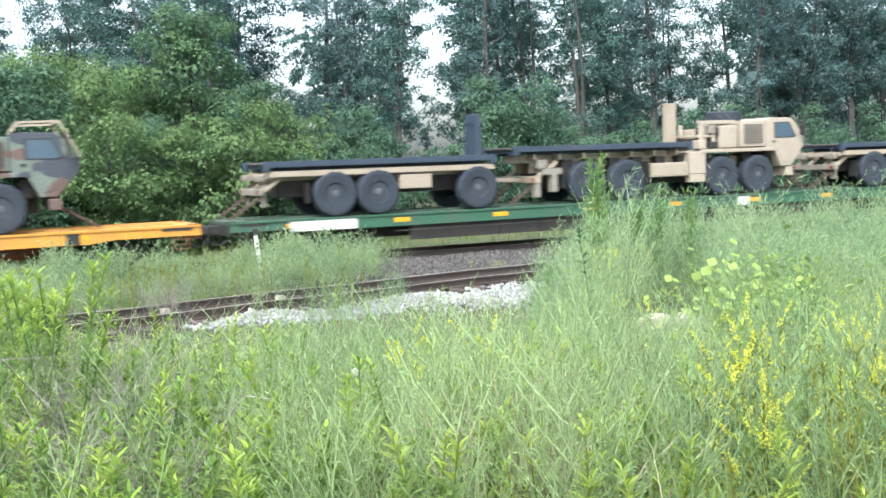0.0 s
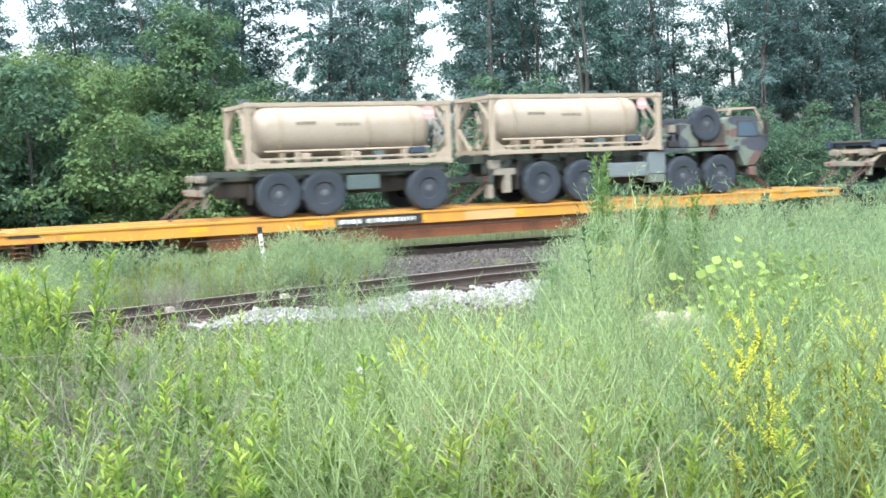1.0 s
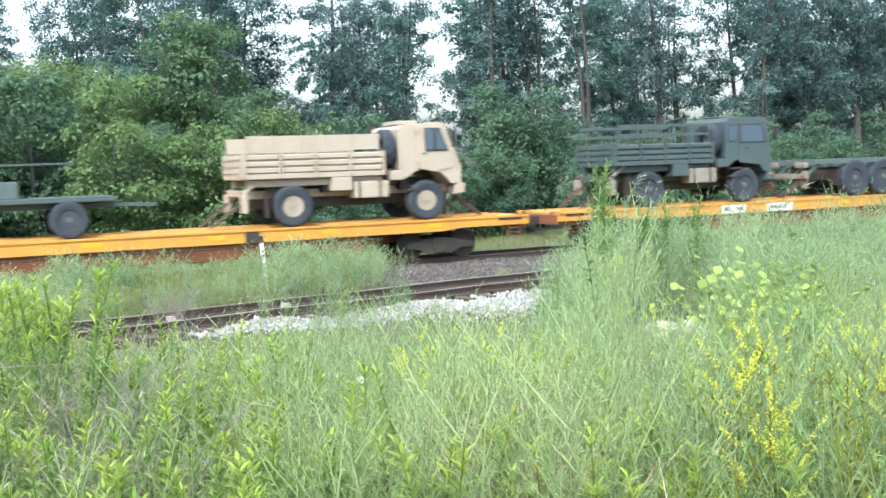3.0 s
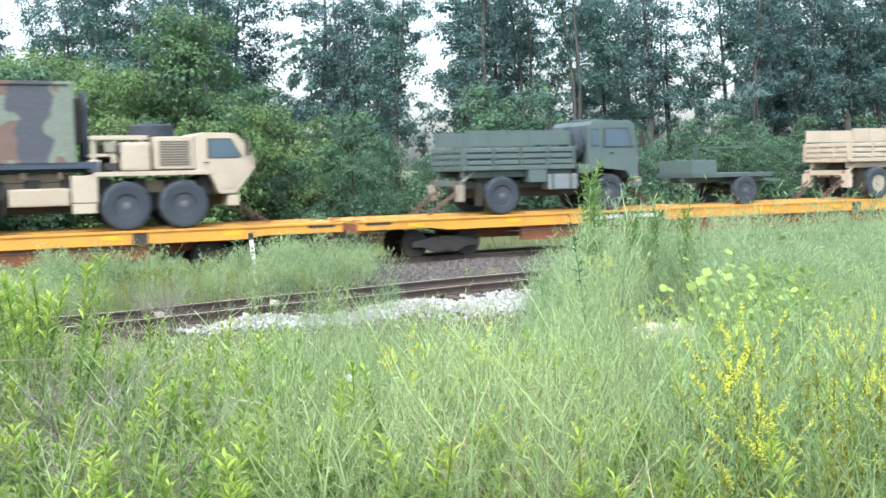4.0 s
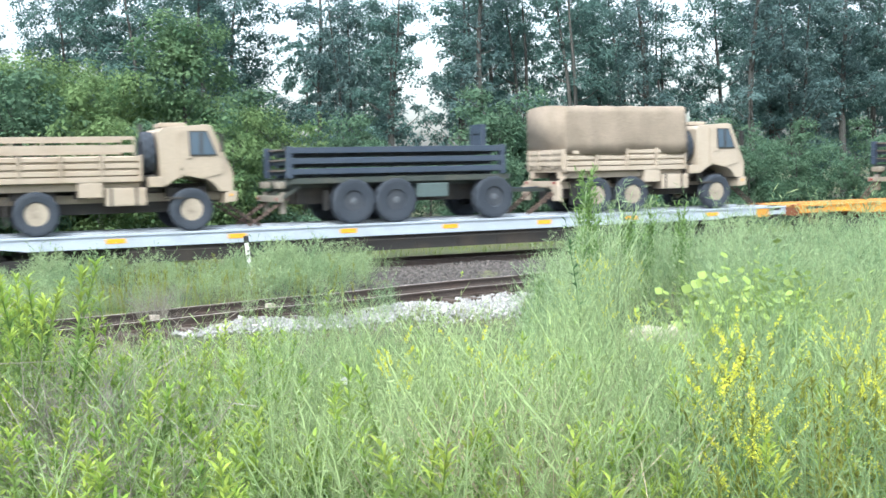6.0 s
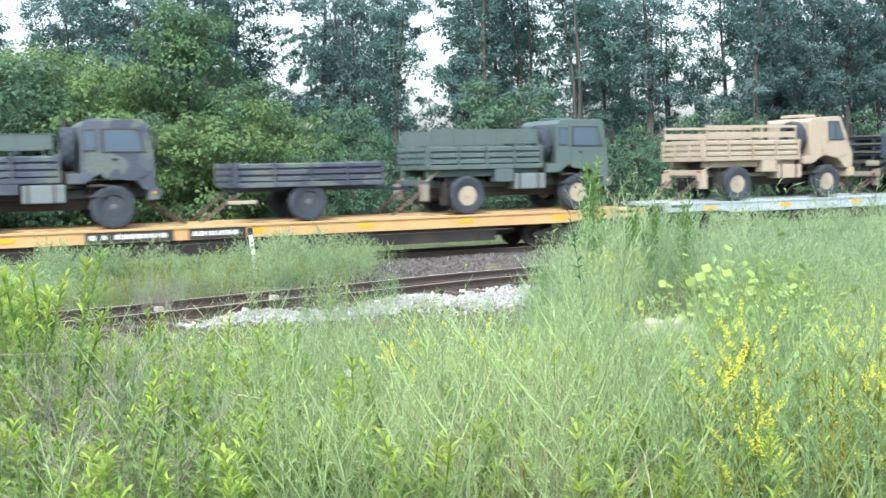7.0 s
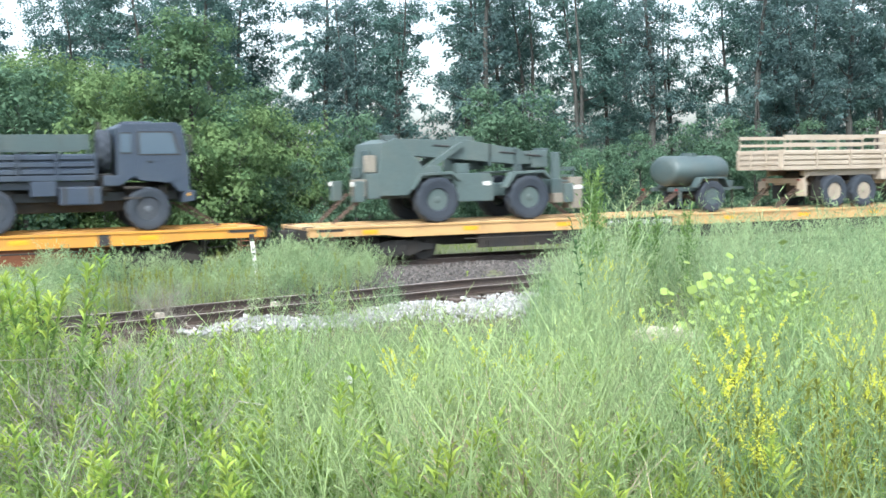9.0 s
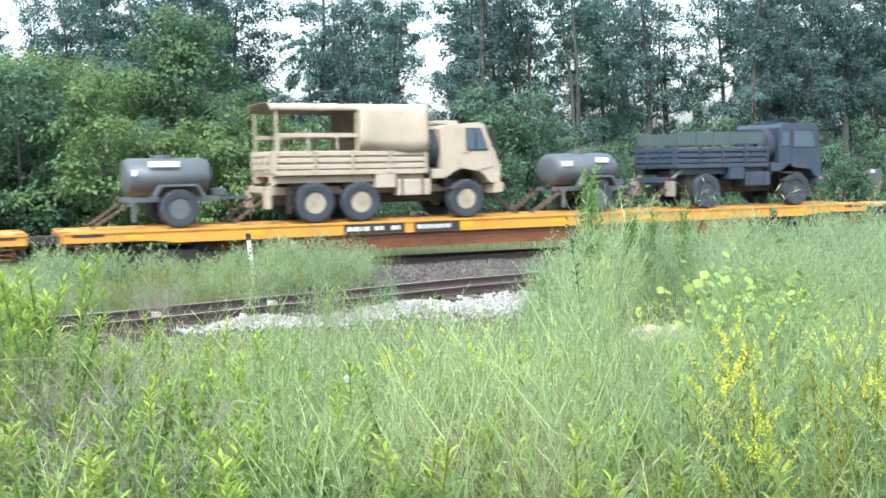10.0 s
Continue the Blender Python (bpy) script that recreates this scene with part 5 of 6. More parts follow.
# ---- one-axle trailers ----
def bowser(s, mat_, label, panels):
    t = thing("tank_trailer", label, "trailer", "tank trailers on the train")
    axle_set(t, (0,), 0.54, 0.3, mat_, 0.5, 0.95)
    bm = B()
    L = 2.35
    lathe(bm, [(0.02, 0), (0.4, 0.02), (0.60, 0.07), (0.66, 0.16), (0.66, L - 0.16), (0.60, L - 0.07), (0.4, L - 0.02), (0.02, L)], Matrix.Translation((-1.34, 0, 1.42)) @ Matrix.Rotation(radians(90), 4, "Y") @ Matrix.Diagonal((0.78, 1.25, 1, 1)), 36)
    for f in bm.faces:
        f.smooth = True
    tank = part("tank", bm, M[mat_], t)
    bm = B()
    rod(bm, (-0.2, 0, 1.88), (-0.2, 0, 2.02), 0.28, seg=18)
    part("hatch", bm, M[mat_], tank)
    frame_rails(t, -1.4, 1.2, 0.72, 0.86, mat_, 0.5)
    for y in (-0.95, 0.95):
        bm = B()
        slab(bm, [(-0.72, 0.86), (-0.5, 1.2), (0.5, 1.2), (0.72, 0.86), (0.64, 0.84), (0.46, 1.14), (-0.46, 1.14), (-0.64, 0.84)], y - 0.18, y + 0.18, 0.01)
        part("fender", bm, M[mat_], t)
        bm = B()
        bar(bm, (1.0, y * 0.5, 0.8), (2.15, 0, 0.78), 0.09, 0.1)
        part("drawbar_arm", bm, M[mat_], t)
        one(t, "tail_light", "lamp", -1.43, -1.4, y - 0.06, y + 0.06, 0.74, 0.82, bevel=0.004)
    one(t, "front_locker", mat_, 1.02, 1.42, -0.4, 0.4, 0.86, 1.06, bevel=0.03)
    bm = B()
    rod(bm, (1.6, -0.1, 0.05), (1.6, -0.1, 0.95), 0.04)
    part("landing_leg", bm, M["dark"], t)
    one(t, "rear_leg", mat_, -1.25, -1.15, -0.9, -0.8, 0.2, 0.74, bevel=0.01)
    for x, w_, z in panels:
        bm = B()
        box(bm, x, x + w_, -0.86, -0.80, z, z + 0.16)
        part("label_panel", bm, M["white"], tank, "white label panel")
    chains(t, ((-1.3, 0.7, -2.3),))
    rides(t, s)


bowser(-192.87, "olive", "drab green one-axle water tank trailer", ())
bowser(-219.77, "slate", "slate-blue tank trailer with white panels", ((-1.2, 0.35, 1.52), (0.05, 0.45, 1.62)))
bowser(-233.19, "slate", "slate-blue tank trailer behind the covered truck", ((-1.2, 0.12, 1.45), (-0.75, 0.8, 1.68)))

g = thing("generator_trailer", "sand-coloured generator on a one-axle trailer", "trailer")
axle_set(g, (0,), 0.54, 0.3, "navy", 0.5, 0.95)
bm = B()
slab(bm, [(-1.38, 0.78), (-1.38, 2.16), (-1.3, 2.22), (0.5, 2.22), (0.55, 2.16), (0.55, 1.1), (0.62, 0.95), (0.62, 0.85), (-0.7, 0.85), (-0.8, 0.72)], -0.95, 0.95, 0.02)
body = part("generator_body", bm, M["tan2"], g)
for x0, x1, z0, z1 in ((-1.28, -0.72, 0.95, 2.1), (-0.66, -0.1, 1.2, 2.1), (-0.04, 0.48, 1.2, 1.5)):
    one(body, "access_panel", "tan2", x0, x1, -0.968, -0.951, z0, z1, bevel=0.004)
one(body, "control_recess", "rust", -0.04, 0.46, -0.966, -0.951, 1.55, 2.08, bevel=0.004, label="rusty open control recess")
one(body, "gauge_panel", "white", 0.2, 0.42, -0.978, -0.967, 1.8, 2.02, bevel=0.004)
one(g, "trailer_frame", "tan2", -1.3, 1.3, -0.6, 0.6, 0.66, 0.78, bevel=0.015)
one(g, "tool_box", "tan2", 0.7, 1.2, -0.5, 0.5, 0.8, 1.0, bevel=0.02)
for y in (-0.95, 0.95):
    bm = B()
    slab(bm, [(-0.72, 0.78), (-0.5, 1.18), (0.5, 1.18), (0.72, 0.78), (0.64, 0.76), (0.46, 1.12), (-0.46, 1.12), (-0.64, 0.76)], y - 0.16, y + 0.16, 0.01)
    part("fender", bm, M["tan2"], g)
    bm = B()
    bar(bm, (1.2, y * 0.5, 0.74), (2.1, 0, 0.76), 0.09, 0.1)
    part("drawbar_arm", bm, M["tan2"], g)
chains(g, ((-1.3, 0.7, -2.2), (1.7, 0.7, 2.3)))
rides(g, -175.67)

c = thing("cargo_trailer", "dark drop-side one-axle cargo trailer", "trailer")
axle_set(c, (0,), 0.56, 0.34, "navy", 0.5, 0.98)
bed_sides(c, -2.12, 2.3, 1.14, 1.68, "camo_dark")
frame_rails(c, -2.1, 2.3, 0.86, 1.0, "navy")
for y in (-0.5, 0.5):
    bm = B()
    bar(bm, (2.2, y, 0.9), (3.6, 0, 0.8), 0.1)
    part("drawbar_arm", bm, M["navy"], c)
one(c, "rear_step", "tan", -2.3, -1.5, -1.1, -0.9, 0.55, 0.65, bevel=0.01)
chains(c, ((-2.0, 0.8, -3.0),))
rides(c, -162.11)

c = thing("chassis_trailer", "small drab green chassis trailer with a rear rack", "trailer")
axle_set(c, (0,), 0.5, 0.28, "navy", 0.5, 0.95)
frame_rails(c, -2.2, 1.3, 0.78, 0.96, "olive")
one(c, "trailer_bed", "olive", -2.2, 1.2, -1.05, 1.05, 0.96, 1.1, bevel=0.02)
one(c, "rack_box", "olive2", -2.2, -1.2, -1.0, 0.9, 1.1, 1.55, bevel=0.03)
bm = B()
bar(bm, (-2.0, -0.9, 1.5), (-2.0, -0.9, 2.0), 0.06)
bar(bm, (-2.0, -0.9, 1.98), (0.2, -0.9, 1.98), 0.05)
part("rack_frame", bm, M["olive"], c)
bm = B()
bar(bm, (1.2, 0, 0.85), (2.4, 0, 0.8), 0.1)
part("drawbar", bm, M["olive"], c)
rides(c, -78.9)

# ---- the mobile crane ----
k = thing("mobile_crane", "grey-green rough-terrain crane with its boom lowered", "crane")
axle_set(k, (0, -3.14), 0.70, 0.5, "olive2", 0.45, 1.0)
bm = B()
slab(bm, [(-4.95, 0.85), (-5.0, 1.6), (-4.86, 2.4), (-4.4, 2.55), (-4.28, 2.5), (-3.6, 1.72), (-3.5, 1.5), (-3.72, 1.42), (-3.98, 1.0), (-4.05, 0.85)], -1.15, 1.15, 0.03)
part("engine_body", bm, M["olive2"], k, "slab-sided engine housing")
bm = B()
slab(bm, [(-4.0, 1.38), (-3.7, 1.5), (-2.5, 1.5), (-2.3, 1.2), (-2.3, 0.95), (-2.45, 0.95), (-2.62, 1.3), (-3.7, 1.36)], -1.12, 1.12, 0.02)
part("deck_frame", bm, M["olive2"], k)
one(k, "rear_box", "olive2", -5.35, -4.96, -1.15, 0.3, 0.78, 1.52, bevel=0.03)
for x0_, x1_, y0_, z0_, z1_, m_ in ((-5.75, -5.38, -1.1, 0.85, 1.35, "dusty"), (-5.6, -5.4, -0.7, 1.4, 1.7, "olive"), (-5.3, -5.02, -1.0, 1.55, 2.05, "dusty"), (-5.25, -5.0, -0.5, 1.6, 2.2, "olive"), (-4.7, -4.3, -0.9, 2.5, 2.64, "olive")):
    one(k, "rear_fitting", m_, x0_, x1_, y0_, y0_ + 0.34, z0_, z1_, bevel=0.03)
bm = B()
slab(bm, [(-2.5, 0.62), (-2.5, 1.48), (-1.4, 1.48), (-1.25, 1.3), (-1.25, 0.62)], -1.18, -0.2, 0.03)
lk = part("side_locker", bm, M["olive2"], k)
one(lk, "label_panel", "white", -1.6, -1.35, -1.195, -1.182, 1.1, 1.22, bevel=0)
one(k, "chassis", "olive", -5.2, 1.2, -0.5, 0.5, 0.75, 1.15, bevel=0.03)
bm = B()
slab(bm, [(-4.35, 2.2), (-4.3, 2.55), (-1.7, 2.5), (0.15, 2.2), (0.15, 1.72), (-1.7, 1.88), (-3.9, 2.06)], -0.36, 0.36, 0.02)
boom = part("boom", bm, M["olive2"], k, "long box-section boom")
bm = B()
bar(bm, (-3.35, -0.5, 1.55), (-1.95, -0.42, 2.38), 0.16)
bar(bm, (-3.35, 0.5, 1.55), (-1.95, 0.42, 2.38), 0.16)
part("lift_cylinder", bm, M["olive2"], boom)
one(boom, "inner_boom", "olive2", 0.15, 0.62, -0.28, 0.28, 1.74, 2.14, bevel=0.015)
one(boom, "boom_head", "olive2", 0.55, 1.15, -0.34, 0.34, 1.62, 2.16, bevel=0.03)
one(boom, "sheave_block", "olive", 0.95, 1.2, -0.3, 0.3, 2.1, 2.24, bevel=0.03)
one(boom, "top_block", "olive2", -2.1, -1.5, -0.3, 0.3, 2.48, 2.62, bevel=0.02)
for x in (-1.0, -0.1):
    one(boom, "boom_collar", "olive", x, x + 0.1, -0.36, 0.36, 1.62 - 0.08 * x, 2.26 - 0.11 * x, bevel=0.01)
for x in (0, -3.14):
    for y in (-1.05, 1.05):
        bm = B()
        slab(bm, [(x - 0.86, 1.02), (x - 0.55, 1.5), (x + 0.5, 1.54), (x + 0.78, 1.3), (x + 0.72, 1.24), (x + 0.44, 1.46), (x - 0.5, 1.42), (x - 0.8, 1.0)], y - 0.22, y + 0.22, 0.012)
        part("fender", bm, M["olive2"], k)
one(k, "front_frame", "olive", 0.9, 1.3, -1.0, 1.0, 0.8, 1.25, bevel=0.03)
for y in (-1.0, 1.0):
    one(k, "outrigger", "olive2", 1.3, 1.62, y - 0.14, y + 0.14, 0.5, 1.1, bevel=0.03)
    one(k, "rear_outrigger", "olive2", -5.75, -5.45, y - 0.16, y + 0.16, 0.7, 1.3, bevel=0.03)
    one(k, "headlight", "white", -5.8, -5.75, y - 0.08, y + 0.08, 1.15, 1.28, bevel=0.01)
bm = B()
slab(bm, [(0.55, 1.3), (0.7, 1.95), (1.0, 1.9), (1.25, 1.25)], 0.35, 1.1, 0.02)
part("winch_housing", bm, M["olive2"], k)
bm = B()
for z in (1.35, 1.6):
    bar(bm, (1.3, -0.9, z), (1.75, -0.9, z), 0.04)
bar(bm, (1.75, -0.9, 0.6), (1.75, -0.9, 1.65), 0.05)
part("front_rail", bm, M["olive2"], k)
for x, y, z, sx, sy, sz in ((-3.2, -0.75, 1.5, 0.6, 0.5, 0.22), (-2.1, -0.6, 1.48, 0.4, 0.4, 0.3)):
    one(k, "deck_box", "olive2", x - sx / 2, x + sx / 2, y - sy / 2, y + sy / 2, z, z + sz, bevel=0.03)
bm = B()
rod(bm, (-4.2, 0.7, 2.3), (-4.2, 0.7, 2.75), 0.06)
part("exhaust", bm, M["dark"], k)
one(k, "front_mast", "olive2", 1.02, 1.24, -0.95, -0.7, 0.75, 2.1, bevel=0.025)
one(k, "mast_foot", "dusty", 0.95, 1.3, -1.05, -0.6, 0.5, 0.8, bevel=0.025)
f_ = one(k, "front_box", "dusty", 1.55, 2.0, -1.05, -0.5, 0.3, 1.3, bevel=0.03, label="dusty box on the front frame")
one(f_, "box_band", "white", 1.54, 2.01, -1.06, -1.0, 0.92, 1.04, bevel=0.005)
for z in (0.8, 1.15, 1.5):
    one(k, "front_rung", "olive", 1.24, 1.8, -0.95, -0.9, z, z + 0.06, bevel=0.008)
bm = B()
slab(bm, [(-1.9, 1.55), (-1.85, 2.28), (-1.0, 2.2), (-0.75, 1.6)], 0.4, 1.1, 0.03)
kc = part("operator_cab", bm, M["olive2"], k)
one(k, "hook_block", "black", 1.0, 1.2, -0.12, 0.12, 1.25, 1.6, bevel=0.03)
for x in (-2.9, -0.6, 0.35):
    bm = B()
    rod(bm, (x, -0.36, 2.36 - 0.1 * (x + 3)), (x + 0.55, -0.36, 2.32 - 0.1 * (x + 3)), 0.03)
    part("boom_hose", bm, M["black"], boom)
chains(k, ((-5.3, 0.9, -6.3), (1.5, 0.8, 2.4)))
rides(k, -200.01)

# ---- trees and shrubs ----
def rand_unit(rng, n):
    v = rng.normal(size=(n, 3))
    return v / np.linalg.norm(v, axis=1)[:, None]


def leaf_quads(base, way, length, width, rng, fold=0.25):
    """One folded, pointed leaf a row: points (n*4) and quads."""
    n = len(base)
    side = np.cross(way, rand_unit(rng, n))
    side /= np.linalg.norm(side, axis=1)[:, None] + 1e-9
    up = np.cross(side, way)
    l, w = np.broadcast_to(length, n)[:, None], np.broadcast_to(width, n)[:, None]
    mid = base + way * l * 0.45 + up * w * fold
    v = np.stack([base, mid + side * w * 0.5, base + way * l, mid - side * w * 0.5], 1)
    return v.reshape(-1, 3), np.arange(n * 4).reshape(n, 4)


def facing_leaves(base, nrm, length, width, rng, fold=0.12):
    """One folded, pointed leaf a row whose upper side turns to nrm, drooping a little at the tip."""
    n = len(base)
    nrm = nrm / (np.linalg.norm(nrm, axis=1)[:, None] + 1e-9)
    way = np.cross(nrm, rand_unit(rng, n))
    way /= np.linalg.norm(way, axis=1)[:, None] + 1e-9
    side = np.cross(nrm, way)
    l, w = length[:, None], width[:, None]
    mid = base + way * l * 0.45 + nrm * w * fold
    tip = base + way * l - np.array([0, 0, 0.15]) * l
    return np.stack([base, mid + side * w * 0.5, tip, mid - side * w * 0.5], 1).reshape(-1, 3)


def crown_mesh(name, rng, lobes, per_lobe, leaf, material):
    """Leaves in flat sprays, the sprays in uneven clumps round the ends of limbs. lobes: centre and radius."""
    cs, rs, out = [], [], []
    for c, r in lobes:
        k = max(3, int(per_lobe * r * r / 14))
        d = rand_unit(rng, k)
        d[:, 2] = np.where(rng.random(k) < 0.62, np.abs(d[:, 2]), d[:, 2])
        cs.append(np.array(c)[None] + d * (r * rng.uniform(0.45, 1.0, k))[:, None] * np.array([1, 1, 0.8]))
        out.append(d)
        rs.append(rng.uniform(0.3, 0.6, k) * (0.7 + 0.3 * r))
    cs, rs, out = np.concatenate(cs), np.concatenate(rs), np.concatenate(out)
    each = 21
    q = rand_unit(rng, len(cs) * each) * (rng.random(len(cs) * each) ** 0.4)[:, None]
    base = np.repeat(cs, each, 0) + q * np.repeat(rs, each)[:, None] * np.array([1, 1, 0.75])
    nrm = np.array([0, -0.1, 0.55]) + np.repeat(out, each, 0) * 0.45 + q * 0.3 + rand_unit(rng, len(base)) * 0.55
    v = facing_leaves(base, nrm, rng.uniform(0.7, 1.3, len(base)) * leaf, rng.uniform(0.6, 0.85, len(base)) * leaf, rng)
    return quad_mesh(name, v, np.arange(len(v)).reshape(-1, 4), material)


def make_tree(seed, height, spread_, low, lobes_n, per, leaf, mat, name, label, category, fork=0.0, taper=0.35):
    """A tapered stem, forked where fork is set, with limbs whose ends carry the leaf clumps."""
    rng = np.random.default_rng(seed)
    root = thing(name, label, category)
    bm = B()
    r0 = 0.0125 * height + 0.04
    stems = []
    for side in ((-1, 1) if fork else (0,)):
        lean = rng.uniform(-0.04, 0.04, 2) + np.array([side * fork, 0])
        stem = [Vector((lean[0] * max(z - 1.5, 0) + 0.02 * z * math.sin(z * 0.45 + seed), lean[1] * z + 0.02 * z * math.cos(z * 0.4 + seed), z)) for z in np.linspace(0, height * 0.95, 14)]
        limb(bm, stem, r0 * (0.8 if fork else 1), 0.03, 9)
        stems.append(stem)
    lobes = []
    for k in range(lobes_n):
        stem = stems[k % len(stems)]
        f = low + (1 - low) * (k + rng.uniform(0, 1)) / lobes_n
        i = min(int(f * 13), 13)
        a = rng.uniform(0, 6.283)
        reach = spread_ * (1.15 - taper * abs(f - low) / (1 - low)) * rng.uniform(0.3, 1.0)
        p0 = stem[i]
        p2 = p0 + Vector((math.cos(a) * reach, math.sin(a) * reach, reach * rng.uniform(0.2, 0.8)))
        p1 = (p0 + p2) / 2 + Vector((0, 0, -0.12 * reach))
        if k % 2 == 0:
            limb(bm, [p0, p1, p2], max(0.02, r0 * 0.34 * (1.1 - f)), 0.012, 5)
        lobes.append((p2, rng.uniform(0.5, 1.0) * (0.35 + 0.28 * spread_)))
        if rng.random() < 0.55:
            lobes.append((p1 + Vector(rng.normal(0, 0.3, 3)), rng.uniform(0.4, 0.8) * (0.3 + 0.22 * spread_)))
    part("trunk", bm, M["bark"], root)
    c = crown_mesh("crown", rng, lobes, per, leaf, M[mat])
    c.parent = root
    return root


TREES = [make_tree(11, 15, 2.9, 0.20, 56, 175, 0.18, "leaf_tree", "tree", "tall cottonwood with loose grey-green leaves", "tree", taper=0.2),
         make_tree(12, 17, 2.7, 0.22, 58, 175, 0.18, "leaf_dark", "tree", "tall deep green tree in the wood", "tree"),
         make_tree(13, 15, 2.9, 0.24, 52, 165, 0.18, "leaf_haze", "tree", "broad cottonwood with haze painted into its leaves and a pale forked trunk", "tree", 0.09),
         make_tree(14, 18, 2.3, 0.34, 46, 165, 0.18, "leaf_haze", "tree", "tall bare-stemmed poplar with haze painted into its foliage", "tree"),
         make_tree(17, 16, 2.2, 0.30, 44, 165, 0.18, "leaf_tree", "tree", "slender forked cottonwood with an airy crown", "tree", 0.06),
         make_tree(18, 17, 3.3, 0.10, 80, 175, 0.18, "leaf_dark", "tree", "broad dense tree leafed down to its foot", "tree")]
FAR_TREES = [make_tree(15, 17, 2.8, 0.3, 44, 80, 0.32, "leaf_tree", "tree", "cottonwood deep in the wood", "tree"),
             make_tree(16, 16, 2.6, 0.3, 44, 80, 0.32, "leaf_haze", "tree", "poplar deep in the wood with haze painted into its leaves", "tree")]
SHRUBS = [make_tree(21, 4.6, 2.2, 0.04, 38, 225, 0.165, "leaf_bush", "shrub", "dense yellow-green shrub at the edge of the wood", "shrub", taper=0.25),
          make_tree(22, 4.0, 2.0, 0.03, 34, 225, 0.165, "leaf_bush", "shrub", "leafy bright green shrub behind the railway", "shrub", taper=0.25),
          make_tree(23, 5.2, 2.0, 0.03, 38, 225, 0.165, "leaf_shrub", "shrub", "tall dull green bush behind the railway", "shrub", taper=0.25),
          make_tree(24, 8.4, 2.2, 0.06, 64, 215, 0.165, "leaf_young", "tree", "young light green tree in front of the wood", "tree", taper=0.5),
          make_tree(25, 6.4, 3.2, 0.02, 58, 200, 0.165, "leaf_bush", "shrub", "large rounded green bush with yellow-green top", "shrub", taper=0.25)]


def plant(root, x, y, size, turn, used=[]):
    z = float(land(x, y)) - 0.05
    m = pose(x, y, z, 0, 0, turn)
    if root.name in used:
        o = copy_thing(root, m)
    else:
        used.append(root.name)
        o = root
        o.matrix_basis = m
    o.scale = (size * random.uniform(0.9, 1.1), size * random.uniform(0.9, 1.1), size)
    return o


rt = random.Random(4)
# tall trees: bearing (metres sideways for each metre ahead), distance, kind, size
for bearing, dist, kind, size in (
        (-0.70, 40, 0, 0.95), (-0.635, 44, 1, 0.9), (-0.515, 41, 5, 0.85), (-0.455, 44, 1, 0.95), (-0.41, 40, 0, 1.0), (-0.365, 44, 5, 1.0), (-0.32, 38, 1, 0.95), (-0.278, 42, 5, 0.9),
        (-0.156, 43, 3, 1.0), (-0.125, 39, 2, 0.85), (-0.098, 42, 0, 0.85), (-0.060, 37, 4, 0.85),
        (0.037, 42, 4, 1.0), (0.062, 39, 3, 1.0), (0.085, 44, 1, 0.9), (0.119, 42, 4, 0.95), (0.112, 47, 1, 0.8), (0.193, 41, 4, 0.95),
        (0.232, 43, 0, 0.85), (0.262, 47, 1, 0.9), (0.294, 41, 3, 1.05), (0.323, 47, 4, 0.9), (0.40, 45, 0, 1.0), (0.445, 42, 3, 1.05), (0.47, 48, 1, 1.05), (0.505, 45, 2, 1.0),
        (0.535, 50, 5, 1.05), (0.575, 48, 3, 1.1), (0.615, 52, 5, 1.1), (0.66, 54, 2, 1.15), (0.72, 56, 1, 1.1)):
    plant(TREES[kind], bearing * dist, dist * DEEP, size, rt.uniform(0, 360))
for k in range(29):
    b = -0.78 + k * 0.055 + rt.uniform(-0.015, 0.015)
    if min(abs(b - g) for g in (-0.575, -0.208, -0.015, 0.16, 0.36)) < 0.036:
        continue
    d = rt.uniform(54, 66)
    plant(FAR_TREES[rt.choice((0, 1))], b * d, d * DEEP, rt.uniform(0.85, 1.1), rt.uniform(0, 360))
# lower trees far behind, in the openings between the crowns
for b, d, size in ((-0.208, 60, 0.52), (-0.575, 58, 0.5), (-0.022, 62, 0.4), (0.16, 60, 0.58), (0.36, 62, 0.72)):
    plant(FAR_TREES[1], b * d, d * DEEP, size, rt.uniform(0, 360))
for k in range(34):
    u = -21 + k * 1.9 + rt.uniform(-0.5, 0.5)
    w = rt.uniform(6.0, 10.5)
    p = on_track(u, w)
    size = 1.0 if u < -3 else 0.6
    if u > 14:
        size = 0.62
    plant(SHRUBS[rt.choice((0, 0, 1, 2) if u < -4 else (2, 2, 2))], p.x, p.y, size * rt.uniform(0.85, 1.15), rt.uniform(0, 360))
for k in range(13):
    u = -26 + k * 5.0 + rt.uniform(-0.8, 0.8)
    p = on_track(u, rt.uniform(12, 17))
    plant(SHRUBS[rt.choice((1, 2, 2) if u < -4 else (2, 2, 2))], p.x, p.y, rt.uniform(1.0, 1.35) * (1.0 if u < 0 else 0.7), rt.uniform(0, 360))

